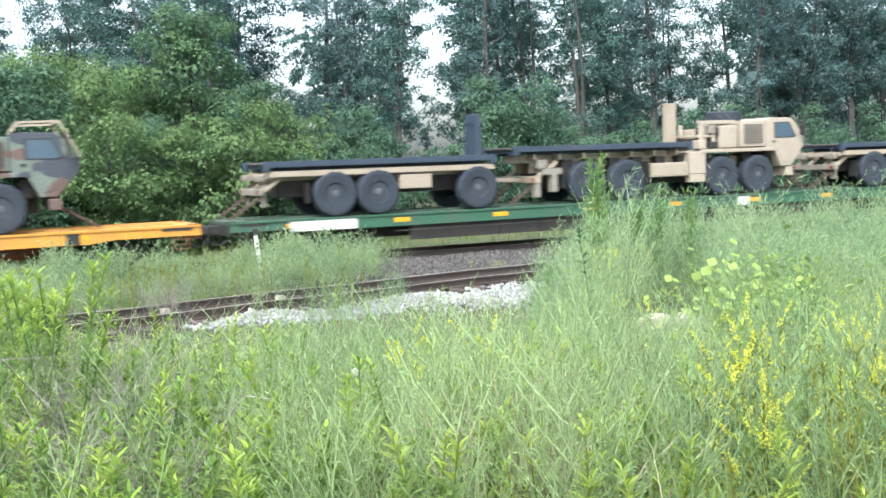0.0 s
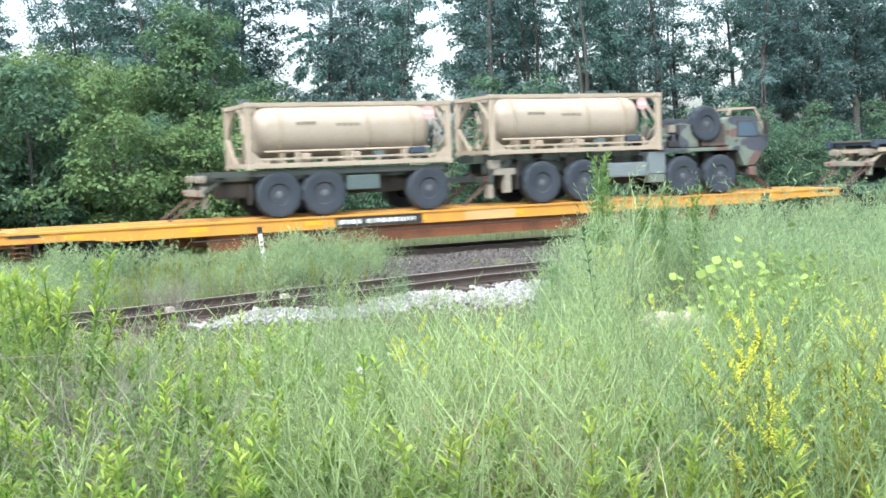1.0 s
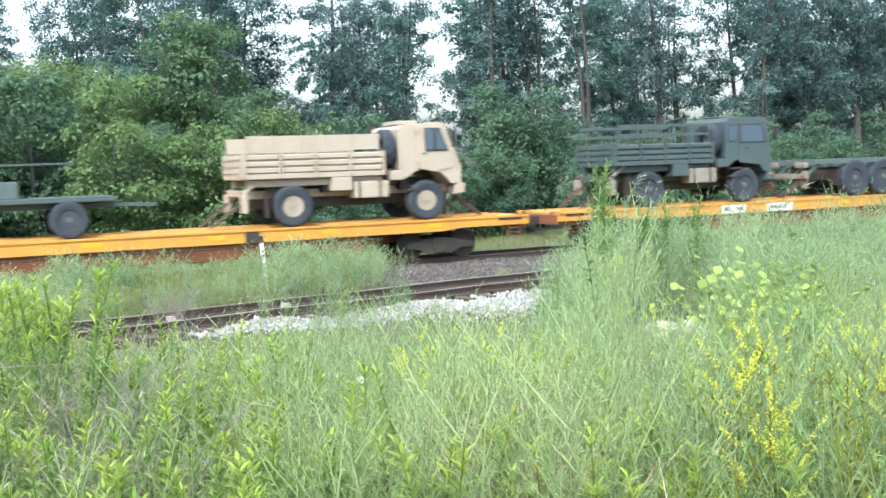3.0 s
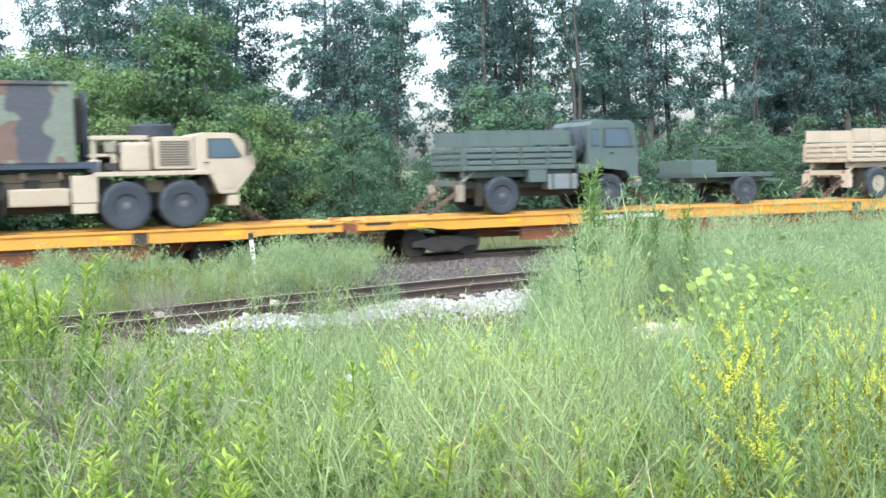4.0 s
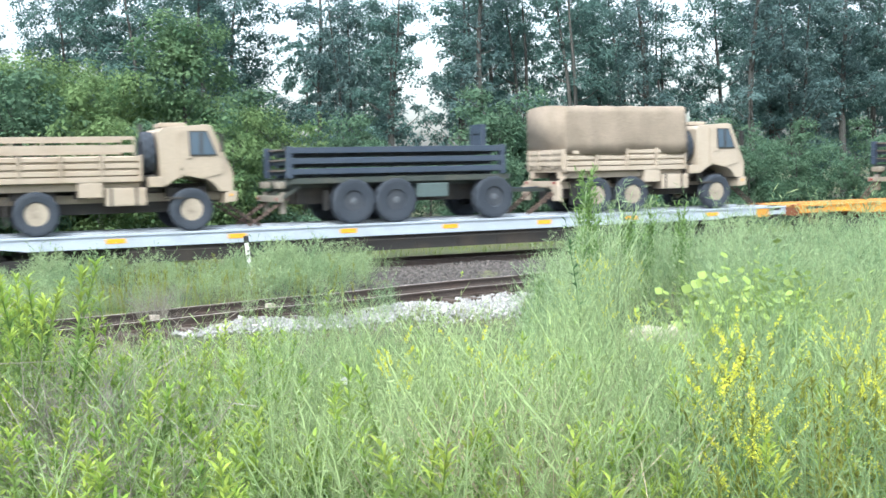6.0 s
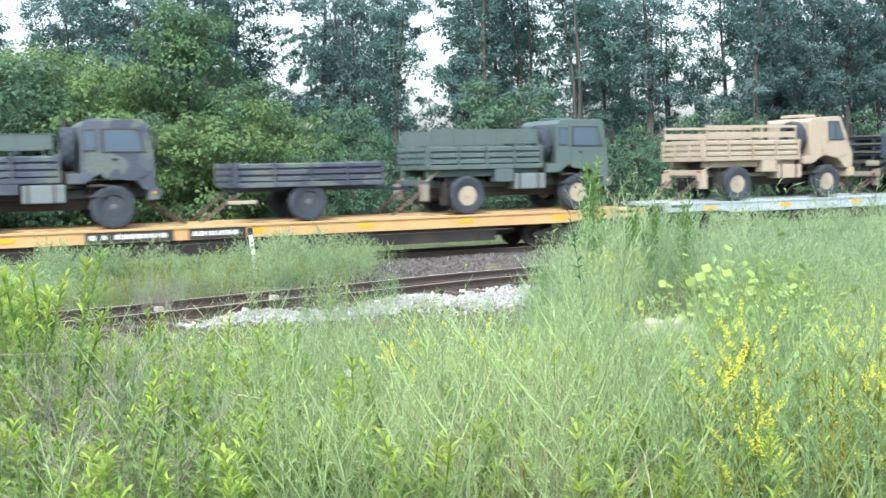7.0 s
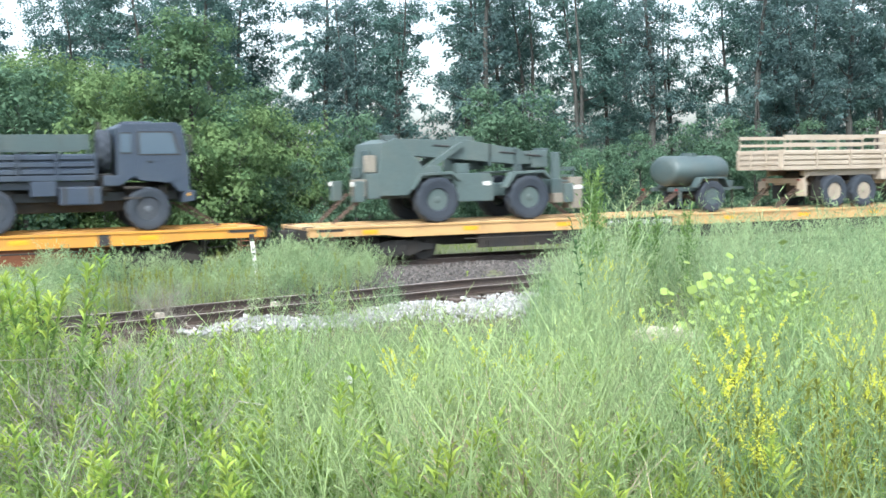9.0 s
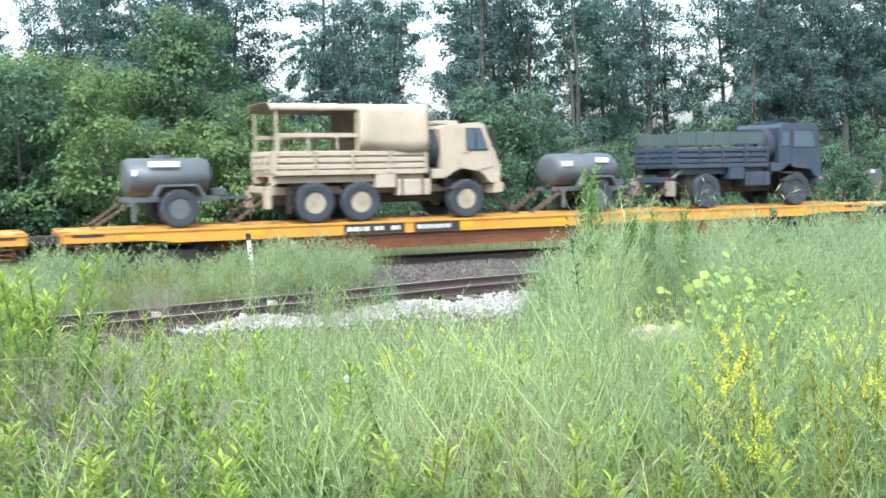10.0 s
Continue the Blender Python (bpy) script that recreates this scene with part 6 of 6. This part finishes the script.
# the big bushes and young trees that stand out of the edge of the wood
for bearing, dist, kind, size in ((-0.655, 28, 4, 1.05), (-0.565, 27.5, 0, 1.2), (-0.48, 27.5, 1, 1.2), (-0.60, 29, 4, 1.08), (-0.53, 29, 4, 1.0), (-0.345, 28.5, 3, 1.08), (-0.44, 29, 4, 0.95), (-0.28, 30, 0, 1.1), (-0.20, 30, 0, 0.95), (-0.13, 31, 2, 0.95), (0.095, 32, 2, 1.15), (0.13, 33, 2, 0.9), (0.37, 36, 2, 0.9)):
    plant(SHRUBS[kind], bearing * dist, dist * DEEP, size, rt.uniform(0, 360))


# ---- weeds ----
def tube(pts, r0, r1):
    """A three-sided stalk along points; quads."""
    pts = np.asarray(pts, float)
    n = len(pts)
    r = np.linspace(r0, r1, n)[:, None]
    ang = np.arange(3) * 2.094
    ring = np.stack([np.cos(ang), np.sin(ang), np.zeros(3)], 1)
    v = (pts[:, None, :] + r[:, :, None] * ring[None]).reshape(-1, 3)
    f = [[i * 3 + k, i * 3 + (k + 1) % 3, i * 3 + 3 + (k + 1) % 3, i * 3 + 3 + k] for i in range(n - 1) for k in range(3)]
    return v, np.array(f)


def ribbon(a, b, w):
    """A thin flat twig."""
    d = np.cross(b - a, [0.3, 1.0, 0.2])
    d *= w / (np.linalg.norm(d) + 1e-9)
    return np.array([a - d, a + d, b + d * 0.35, b - d * 0.35]), np.array([[0, 1, 2, 3]])


def merge(pieces):
    vs, fs, n = [], [], 0
    for v, f in pieces:
        vs.append(v)
        fs.append(f + n)
        n += len(v)
    return np.concatenate(vs), np.concatenate(fs)


def wispy(rng, h, branches=15, leaves=9, leaf=0.042, width=0.0045, slim=1.0):
    """A feathery grey-green weed: many thin upright branches with needle leaves."""
    bend = rng.uniform(-0.12, 0.12, 2) * h
    stem = lambda f: np.array([bend[0] * f * f, bend[1] * f * f, h * f])
    pieces = [tube([stem(f) for f in (0, 0.35, 0.7, 1)], 0.004, 0.0012)]
    bases, ways = [], []
    for k in range(branches):
        f = 0.15 + 0.8 * (k + rng.uniform(0, 1)) / branches
        a, reach = k * 2.4 + rng.uniform(-0.5, 0.5), h * rng.uniform(0.16, 0.34) * (1.2 - 0.8 * f)
        d = np.array([math.cos(a) * slim, math.sin(a) * slim, rng.uniform(0.9, 1.9)])
        p0 = stem(f)
        p1, p2 = p0 + d * reach * 0.5, p0 + d * reach + np.array([0, 0, reach * 0.2])
        pieces.append(ribbon(p0, p2, 0.0022))
        t = rng.uniform(0.1, 1.0, leaves)[:, None]
        bases.append(p0 + (p2 - p0) * t)
        w = rand_unit(rng, leaves) * 0.8 + d[None] * 0.5
        ways.append(w / np.linalg.norm(w, axis=1)[:, None])
    b, w = np.concatenate(bases), np.concatenate(ways)
    pieces.append(leaf_quads(b, w, rng.uniform(0.6, 1.3, len(b)) * leaf, width, rng))
    return merge(pieces)


def leafy(rng, h, leaves=58, leaf=0.12, width=0.018, tuft=True, cut=None):
    """An upright weed with lance-shaped leaves up the stalk and a tuft at the top; with cut, returns what is below and above it."""
    bend = rng.uniform(-0.1, 0.1, 2) * h
    stem = lambda f: np.array([bend[0] * f * f, bend[1] * f * f, h * f])
    stalk = tube([stem(f) for f in (0, 0.33, 0.66, 1)], 0.006, 0.0025)
    f = np.sort(rng.uniform(0.12, 1.0, leaves) ** (0.7 if tuft else 1.0))
    a = np.arange(leaves) * 2.4
    lift = 0.25 + 0.9 * f ** 3
    way = np.stack([np.cos(a), np.sin(a), lift], 1)
    way /= np.linalg.norm(way, axis=1)[:, None]
    base = np.array([stem(x) for x in f])
    ln = leaf * (1.15 - 0.55 * f) * rng.uniform(0.8, 1.2, leaves)
    side = np.stack([-np.sin(a), np.cos(a), np.zeros(leaves)], 1)
    up = np.cross(side, -way)
    w = width * (1.1 - 0.4 * f)
    m1, m2, tip = base + way * (ln * 0.35)[:, None] + up * 0.004, base + way * (ln * 0.72)[:, None] - np.array([0, 0, 1]) * (ln * 0.05)[:, None], base + way * ln[:, None] - np.array([0, 0, 1]) * (ln * 0.2)[:, None]
    v = np.stack([base - side * 0.001, base + side * 0.001, m1 - side * w[:, None] * 0.5, m1 + side * w[:, None] * 0.5,
                  m2 - side * w[:, None] * 0.36, m2 + side * w[:, None] * 0.36, tip - side * 0.001, tip + side * 0.001], 1)
    q = np.array([[0, 1, 3, 2], [2, 3, 5, 4], [4, 5, 7, 6]])
    some = lambda on: (v[on].reshape(-1, 3), (q[None] + 8 * np.arange(on.sum())[:, None, None]).reshape(-1, 4))
    if cut is None:
        return merge([stalk, some(f > -1)])
    return merge([stalk, some(f <= cut)]), some(f > cut)


def grassy(rng, h, blades=9, width=0.004):
    v_, f_ = [], []
    for k in range(blades):
        a, l, out = rng.uniform(0, 6.283), h * rng.uniform(0.6, 1.1), rng.uniform(0.15, 0.6)
        side = np.array([-math.sin(a), math.cos(a), 0]) * width
        b = rng.normal(0, 0.03, 3) * [1, 1, 0]
        p = [b + np.array([math.cos(a) * out * l * t * t, math.sin(a) * out * l * t * t, l * (t - 0.25 * out * t ** 3)]) for t in (0, 0.35, 0.7, 1.0)]
        v = np.array([q + s * side * k_ for q, k_ in zip(p, (0.8, 1.0, 0.7, 0.08)) for s in (-1, 1)])
        v_.append((v, np.array([[0, 1, 3, 2], [2, 3, 5, 4], [4, 5, 7, 6]])))
    return merge(v_)


def blossom(rng, h, spikes=12, florets=44):
    """Short dense yellow flower spikes over thin stalks: returns the green and the yellow parts."""
    green, base, ways = [], [], []
    for k in range(spikes):
        a, f = rng.uniform(0, 6.283), rng.uniform(0.45, 1.0)
        p0 = np.array([0, 0, h * f * 0.8])
        out = rng.uniform(0.15, 0.7)
        d = np.array([math.cos(a) * out, math.sin(a) * out, 1.0])
        p1 = p0 + d * rng.uniform(0.08, 0.16)
        p2 = p1 + (d * [1.3, 1.3, 0.8]) * rng.uniform(0.05, 0.11)
        green.append(ribbon(p0, p1, 0.0018))
        t = rng.uniform(0.0, 1.0, florets)
        base.append(p1 + (p2 - p1) * t[:, None] + rng.normal(0, 0.0035, (florets, 3)) * (1.2 - t)[:, None])
        ways.append(rand_unit(rng, florets) + np.array([0, 0, -0.3]))
    green.append(tube([[0, 0, 0], [0, 0, h * 0.5], [0, 0, h * 0.8]], 0.004, 0.002))
    b, w = np.concatenate(base), np.concatenate(ways)
    w /= np.linalg.norm(w, axis=1)[:, None]
    return merge(green), leaf_quads(b, w, 0.0085, 0.006, rng)


def lanky(rng, h):
    """A long bare stem that leans, with a few thin side stems and small pods."""
    a = rng.uniform(0, 6.283)
    lean = np.array([math.cos(a), math.sin(a), 0]) * h * rng.uniform(0.1, 0.45)
    stem = lambda f: lean * f ** 1.6 + np.array([0, 0, h * f])
    pieces = [tube([stem(f) for f in (0, 0.4, 0.75, 1)], 0.0026, 0.001)]
    for k in range(7):
        p = stem(rng.uniform(0.4, 0.95))
        d = np.array([rng.normal(0, 0.5), rng.normal(0, 0.5), 1.0]) * h * rng.uniform(0.1, 0.25)
        pieces.append(ribbon(p, p + d, 0.0016))
        b = p + d * rng.uniform(0.3, 1.0, 5)[:, None]
        w = rand_unit(rng, 5) + np.array([0, 0, 0.8])
        pieces.append(leaf_quads(b, w / np.linalg.norm(w, axis=1)[:, None], 0.03, 0.004, rng))
    return merge(pieces)


def dead(rng, h, stalks=6, arch=0.35):
    """Last year's stalks: arching, brittle, with broken twigs."""
    pieces = []
    for k in range(stalks):
        a = rng.uniform(0, 6.283)
        l = h * rng.uniform(0.6, 1.1)
        out = arch * rng.uniform(0.4, 1.5)
        d = np.array([math.cos(a) * out, math.sin(a) * out, 1])
        p1, p2 = d * [0.6, 0.6, 1] * l * 0.45, d * [0.9, 0.9, 1] * l * 0.75
        p3 = d * [1.35, 1.35, 0.95] * l + rng.normal(0, 0.05, 3)
        pieces.append(tube([[0, 0, 0], p1, p2, p3], 0.0034, 0.0012))
        for j in range(4):
            p = p1 + (p3 - p1) * rng.uniform(0.0, 0.95)
            pieces.append(ribbon(p, p + rng.normal(0, 0.1, 3) + [0, 0, 0.07], 0.0013))
    return merge(pieces)


def vine(rng, r=0.26, leaves=40):
    """Round lobed leaves on a low tangle."""
    pieces = []
    for k in range(leaves):
        c = rng.normal(0, r, 3) * [1, 1, 0.6] + [0, 0, 0.68]
        nrm = rand_unit(rng, 1)[0] * 0.5 + np.array([0, -0.7, 1.0])
        nrm /= np.linalg.norm(nrm)
        t = np.cross(nrm, [1, 0.2, 0])
        t /= np.linalg.norm(t)
        s = np.cross(nrm, t)
        R = rng.uniform(0.022, 0.042)
        ang = np.arange(8) * math.pi / 4
        rad = R * np.array([0.75, 1, 0.8, 1, 0.9, 1, 0.8, 1])
        rim = c + np.cos(ang)[:, None] * t * rad[:, None] + np.sin(ang)[:, None] * s * rad[:, None] - nrm * R * 0.15
        v = np.concatenate([[c], rim])
        pieces.append((v, np.array([[0, 1, 2, 3], [0, 3, 4, 5], [0, 5, 6, 7], [0, 7, 8, 1]])))
        pieces.append(tube([[c[0] * 0.4, c[1] * 0.4, 0.0], c - nrm * R * 0.2], 0.0018, 0.001))
    return merge(pieces)


def sow(name, kinds, spots, sizes, material, label, category, rng, tilt=0.12):
    """Plants of some kinds at many spots, as one stand."""
    V, F, n = [], [], 0
    for (x, y), s in zip(spots, sizes):
        if -0.45 < x / y * DEEP < 0.115 and 6.8 < y / DEEP < 13:
            s *= 0.5
        elif 0.255 < x / y * DEEP < 0.395 and 6.3 < y / DEEP < 8.4:
            s *= 0.2
        elif 0.25 < x / y * DEEP < 0.36 and 3.6 < y / DEEP < 8.3:
            s *= 0.42
        v, f = kinds[rng.integers(len(kinds))]
        a, tx, ty = rng.uniform(0, 6.283), rng.normal(0, tilt), rng.normal(0, tilt)
        c, q = math.cos(a), math.sin(a)
        w = np.empty_like(v)
        w[:, 0] = (v[:, 0] * c - v[:, 1] * q) * s + v[:, 2] * s * tx + x
        w[:, 1] = (v[:, 0] * q + v[:, 1] * c) * s + v[:, 2] * s * ty + y
        w[:, 2] = v[:, 2] * s + float(land(x, y)) - 0.02
        V.append(w)
        F.append(f + n)
        n += len(v)
    return tagged(quad_mesh(name, np.concatenate(V), np.concatenate(F), material), label, category, kind="stuff")


def clear_of_gravel(x, y):
    """False on the rails, the gravel and the open ballast."""
    p = np.stack([x - SPUR_A.x, y - SPUR_A.y], -1)
    off = p @ np.array([SN.x, SN.y])
    t = p @ np.array([SD.x, SD.y])
    w = (np.stack([x, y - BASE.y], -1)) @ np.array([NL.x, NL.y])
    b = x / y * DEEP
    open_ = (off > -0.35 - 0.19 * np.clip(t, 0, 12) - 0.4 * np.sin(t * 1.7)) & (b > -0.2 + 0.07 * np.sin(2.3 * x)) & (b < 0.115 + 0.012 * np.sin(3 * y)) & (off < 1.5)
    shoulder = (off >= 0.5) & (b > -0.085 + 0.02 * np.sin(5 * x + 3 * y) + 0.012 * np.sin(17 * y)) & (b < 0.115)
    rails = (off > -0.95) & (off < 1.45)
    return ~(open_ | shoulder | rails | (w > -2.1))


rw = np.random.default_rng(9)


def field(n, b0, b1, d0, d1, power=1.0):
    """Spots between two bearings and two distances."""
    d = d0 + (d1 - d0) * rw.random(n) ** power
    b = rw.uniform(b0, b1, n)
    return np.stack([b * d, d * DEEP], 1)


def keep(spots):
    return spots[clear_of_gravel(spots[:, 0], spots[:, 1])]


WISPY = [wispy(rw, 0.85, 15, 10, 0.032, 0.0036) for _ in range(9)]
WISPY_FAR = [wispy(rw, 1.0, 16, 8, 0.065, 0.0065) for _ in range(6)]
WISPY_MID = [wispy(rw, 1.0, 15, 8, 0.085, 0.014, 1.35) for _ in range(6)]
LEAFY = [leafy(rw, rw.uniform(0.6, 0.85)) for _ in range(8)]
GRASS = [grassy(rw, 0.55) for _ in range(8)]
DEAD = [dead(rw, 0.7) for _ in range(6)]
BRUSH = [dead(rw, 0.7, 14, 0.45) for _ in range(5)]
LANKY = [lanky(rw, rw.uniform(0.8, 1.05)) for _ in range(9)]
SPLIT = [leafy(rw, rw.uniform(0.6, 0.85), 74, 0.098, 0.0165, cut=0.84) for _ in range(9)]
FINE = [leafy(rw, rw.uniform(0.65, 0.85), 105, 0.085, 0.013, cut=0.84) for _ in range(8)]
VINE = [vine(rw) for _ in range(5)]

s = keep(field(2300, -0.72, 0.72, 1.9, 10, 1.25))
s = s[(s[:, 0] / s[:, 1] * DEEP > -0.24 + 0.08 * np.sin(s[:, 1])) | (rw.random(len(s)) < 0.3)]
sow("weed_stand", WISPY, s, rw.uniform(0.7, 1.15, len(s)), M["weed_near"], "feathery grey-green weeds covering the near bank", "weeds", rw)
s = keep(field(1150, 0.13, 0.85, 6.0, 13.5))
sow("weed_stand", WISPY_FAR, s, rw.uniform(0.75, 1.2, len(s)) + 0.4 * (rw.random(len(s)) > 0.93), M["weed"], "tall feathery weeds on the mound", "weeds", rw)
s = keep(field(1250, -0.66, -0.06, 13.2, 20.6))
sow("weed_stand", WISPY_MID, s, (rw.uniform(0.5, 0.9, len(s)) + 0.22 * (s[:, 1] > 25.0)) * (0.9 + 0.2 * np.sin(1.3 * s[:, 0]) + 0.16 * np.sin(4.1 * s[:, 0] + 2.0 * s[:, 1])), M["weed"], "grey-green weeds between the spur and the main track", "weeds", rw)
s = keep(field(190, -0.5, -0.1, 13.6, 18))
sow("goldenrod_patch", LEAFY, s, rw.uniform(0.9, 1.2, len(s)), M["yellowish"], "yellowing leafy weeds between the tracks", "weeds", rw)
def sow_leafy(s, sizes, text, seed, kinds=SPLIT):
    """Lance-leaved weeds: darker full-grown leaves below, a fresh yellow-green tuft above."""
    for which, m_, words in ((0, "lower", "full-grown lower leaves of "), (1, "fresh", "fresh yellow-green tops of ")):
        sow("goldenrod_patch", [p[which] for p in kinds], s, sizes, M[m_], words + text, "weeds", np.random.default_rng(seed))


s = keep(field(330, -0.75, -0.22, 1.8, 7.0, 1.1))
sow_leafy(s, rw.uniform(0.75, 1.15, len(s)), "lance-leaved weeds in the near patch", 31)
s = keep(field(300, -0.75, -0.2, 2.2, 7.0, 1.0))
sow_leafy(s, rw.uniform(0.8, 1.2, len(s)), "fine-leaved weeds in the near patch", 34, FINE)
s = field(75, -0.68, -0.54, 2.8, 5.5)
sow_leafy(s, rw.uniform(1.05, 1.6, len(s)), "tall fine-leaved weeds", 32, FINE)
s = field(22, 0.24, 0.40, 1.9, 2.4)
sow("goldenrod_patch", [leafy(rw, 0.75, 80, 0.11, 0.014) for _ in range(5)], s, rw.uniform(0.75, 1.0, len(s)), M["fresh"], "fresh bright green weeds at the foot of the bank", "weeds", rw)
s = field(460, -0.45, 0.75, 1.9, 3.1)
sow("long_grass", GRASS, s, rw.uniform(0.8, 1.3, len(s)), M["pale_grass"], "pale green grass filling the near bank", "grass", rw, 0.2)
s = field(75, 0.42, 0.72, 1.9, 3.1)
sow("goldenrod_patch", [leafy(rw, 0.75, 60, 0.08, 0.012) for _ in range(5)], s, rw.uniform(0.95, 1.25, len(s)), M["yellowish"], "yellowing weeds among the flowers", "weeds", rw)
s = keep(np.concatenate([field(200, -0.3, 0.7, 2.0, 6.0, 1.2), field(150, -0.35, 0.7, 1.9, 3.0)]))
sow_leafy(s, rw.uniform(0.7, 1.1, len(s)), "scattered leafy weeds", 33)
s = keep(field(150, -0.45, 0.75, 3.2, 8.5, 1.0))
sow("lanky_stems", LANKY, s, rw.uniform(0.6, 0.92, len(s)), M["pale_stem"], "long pale green stems with small pods", "weeds", rw, 0.1)
s = keep(field(110, -0.38, -0.27, 4.6, 6.6))
sow("long_grass", GRASS, s, rw.uniform(0.9, 1.3, len(s)), M["fresh"], "bright green tuft of upright grass before the gravel", "grass", rw, 0.06)
s = keep(field(380, -0.75, 0.75, 1.9, 11.5, 1.3))
sow("long_grass", GRASS, s, rw.uniform(0.5, 1.0, len(s)), M["grass"], "long arching grass among the weeds", "grass", rw)
s = keep(field(700, -0.8, 0.8, 11.0, 16.0))
sow("long_grass", GRASS, s, rw.uniform(0.5, 0.9, len(s)), M["grass"], "rough grass by the rails", "grass", rw)
s = np.array([on_track(u_, w_).xy for u_, w_ in zip(rw.uniform(-20, 40, 1300), rw.uniform(1.9, 8, 1300))])
sow("verge_grass", GRASS, s, rw.uniform(0.5, 1.0, len(s)), M["grass"], "green verge grass beyond the main track", "grass", rw)
s = keep(field(150, -0.75, 0.7, 2.0, 7.0))
sow("dry_stalks", DEAD, s, rw.uniform(0.6, 1.1, len(s)), M["dry"], "dry brown stalks of last year", "weeds", rw)
s = field(90, 0.22, 0.45, 2.1, 3.3)
sow("dry_grass", GRASS, s, rw.uniform(1.0, 1.35, len(s)), M["dry"], "straw-coloured dry grass among the flowers", "grass", rw, 0.3)
s = field(60, 0.02, 0.16, 2.0, 2.6)
sow("dry_grass", GRASS, s, rw.uniform(1.2, 1.6, len(s)), M["dry"], "tuft of straw-coloured dry grass", "grass", rw, 0.3)
s = np.concatenate([field(24, -0.545, -0.455, 2.4, 3.6), field(4, -0.55, -0.47, 2.1, 2.5), field(9, -0.42, -0.35, 13.6, 14.6)])
sow("dry_stalks", BRUSH, s, rw.uniform(1.0, 1.45, len(s)), M["dead"], "grey tangle of dead brush", "weeds", rw, 0.4)
s = field(22, 0.40, 0.51, 4.9, 6.2)
sow("vine_tangle", VINE, s, rw.uniform(0.8, 1.1, len(s)), M["vine"], "pale green round-leaved vine over the weeds", "vine", rw)
for count, b0, b1, d0, d1, lo, hi, text in ((10, 0.405, 0.46, 2.1, 2.9, 1.0, 1.25, "dense yellow sweet clover in flower"), (16, 0.575, 0.665, 2.1, 3.4, 1.0, 1.25, "tall yellow sweet clover in flower"), (36, -0.06, 0.62, 2.8, 7.5, 0.85, 1.1, "scattered yellow flower spikes"), (20, 0.12, 0.3, 7.0, 9.5, 1.05, 1.3, "yellow flower spikes in the tall weeds")):
    pairs = [blossom(rw, 0.85) for _ in range(6)]
    s = field(count, b0, b1, d0, d1)
    size = rw.uniform(lo, hi, len(s))
    for which, m_, nm in ((0, "weed", "clover_stalks"), (1, "bloom", "clover_blossom")):
        r2 = np.random.default_rng(count)
        sow(nm, [p[which] for p in pairs], s, size, M[m_], text, "flowers", r2)

# plants that stand out singly
for name, bearing, dist, h, n_, leaf_, label in (
        ("tall_mugwort", 0.213, 8.6, 1.85, 190, 0.13, "tall pale green mugwort standing above the mound's weeds"),
        ("tall_mugwort", 0.262, 9.0, 1.3, 90, 0.10, "slender mugwort spike above the weeds"),
        ("tall_mugwort", 0.29, 9.3, 1.35, 90, 0.10, "slender mugwort spike above the weeds"),
        ("tall_mugwort", 0.345, 9.0, 1.4, 90, 0.10, "slender mugwort spike above the weeds"),
        ("tall_mugwort", 0.135, 9.5, 1.15, 80, 0.10, "slender mugwort spike above the weeds"),
        ("leafy_stalk", 0.207, 5.2, 1.45, 36, 0.13, "single dark green stalk with long narrow leaves"),
        ("leafy_stalk", -0.17, 5.4, 1.2, 30, 0.12, "single fresh green leafy stalk before the gravel"),
        ("leafy_stalk", -0.46, 4.4, 1.3, 34, 0.13, "single fresh green leafy stalk at the bank's edge")):
    if n_ > 50:
        v, f = wispy(rw, h, n_ // 2, 12, leaf_ * 0.6, 0.018, slim=0.42)
    else:
        v, f = leafy(rw, h, n_, leaf_, 0.03, tuft=True)
    o = quad_mesh(name, v, f, M["dark_stalk" if bearing == 0.207 else "mugwort" if bearing > 0 else "fresh"])
    x, y = bearing * dist, dist * DEEP
    o.location = (x, y, float(land(x, y)) - 0.02)
    tagged(o, label, "weed")
v, f = leafy(rw, 0.42, 46, 0.13, 0.03)
o = quad_mesh("ballast_weed", v, f, M["fresh"])
o.location = (0.62, 28.9, -0.52)
tagged(o, "small bright green weed growing in the ballast", "weed")
o = thing("white_flower", "single small white flower among the weeds", "flower")
v, f = tube([[0, 0, 0], [0.01, 0, 0.35], [0.0, 0.0, 0.7]], 0.003, 0.002)
quad_mesh("stalk", v, f, M["fresh"]).parent = o
for k in range(5):
    a = k * 1.257
    bm = B()
    bmesh.ops.create_uvsphere(bm, u_segments=8, v_segments=5, radius=1.0, matrix=Matrix.Translation((0.01 * math.cos(a), -0.006, 0.7 + 0.01 * math.sin(a))) @ Matrix.Diagonal((0.009, 0.004, 0.009, 1)))
    part("petal", bm, M["white"], o)
x, y = -0.135 * 3.05, 3.05 * DEEP
o.location = (x, y, float(land(x, y)))


def motions():
    """The whole train rolls past at one steady speed."""
    for ob, s, z in MOVERS:
        walk(ob, [(t, Matrix.Translation(on_track(s + SPEED * t, 0, z)) @ Matrix.Rotation(radians(TURN), 4, "Z")) for t in (0.0, 2.5, 5.0, 7.5, 10.0)])


motions()
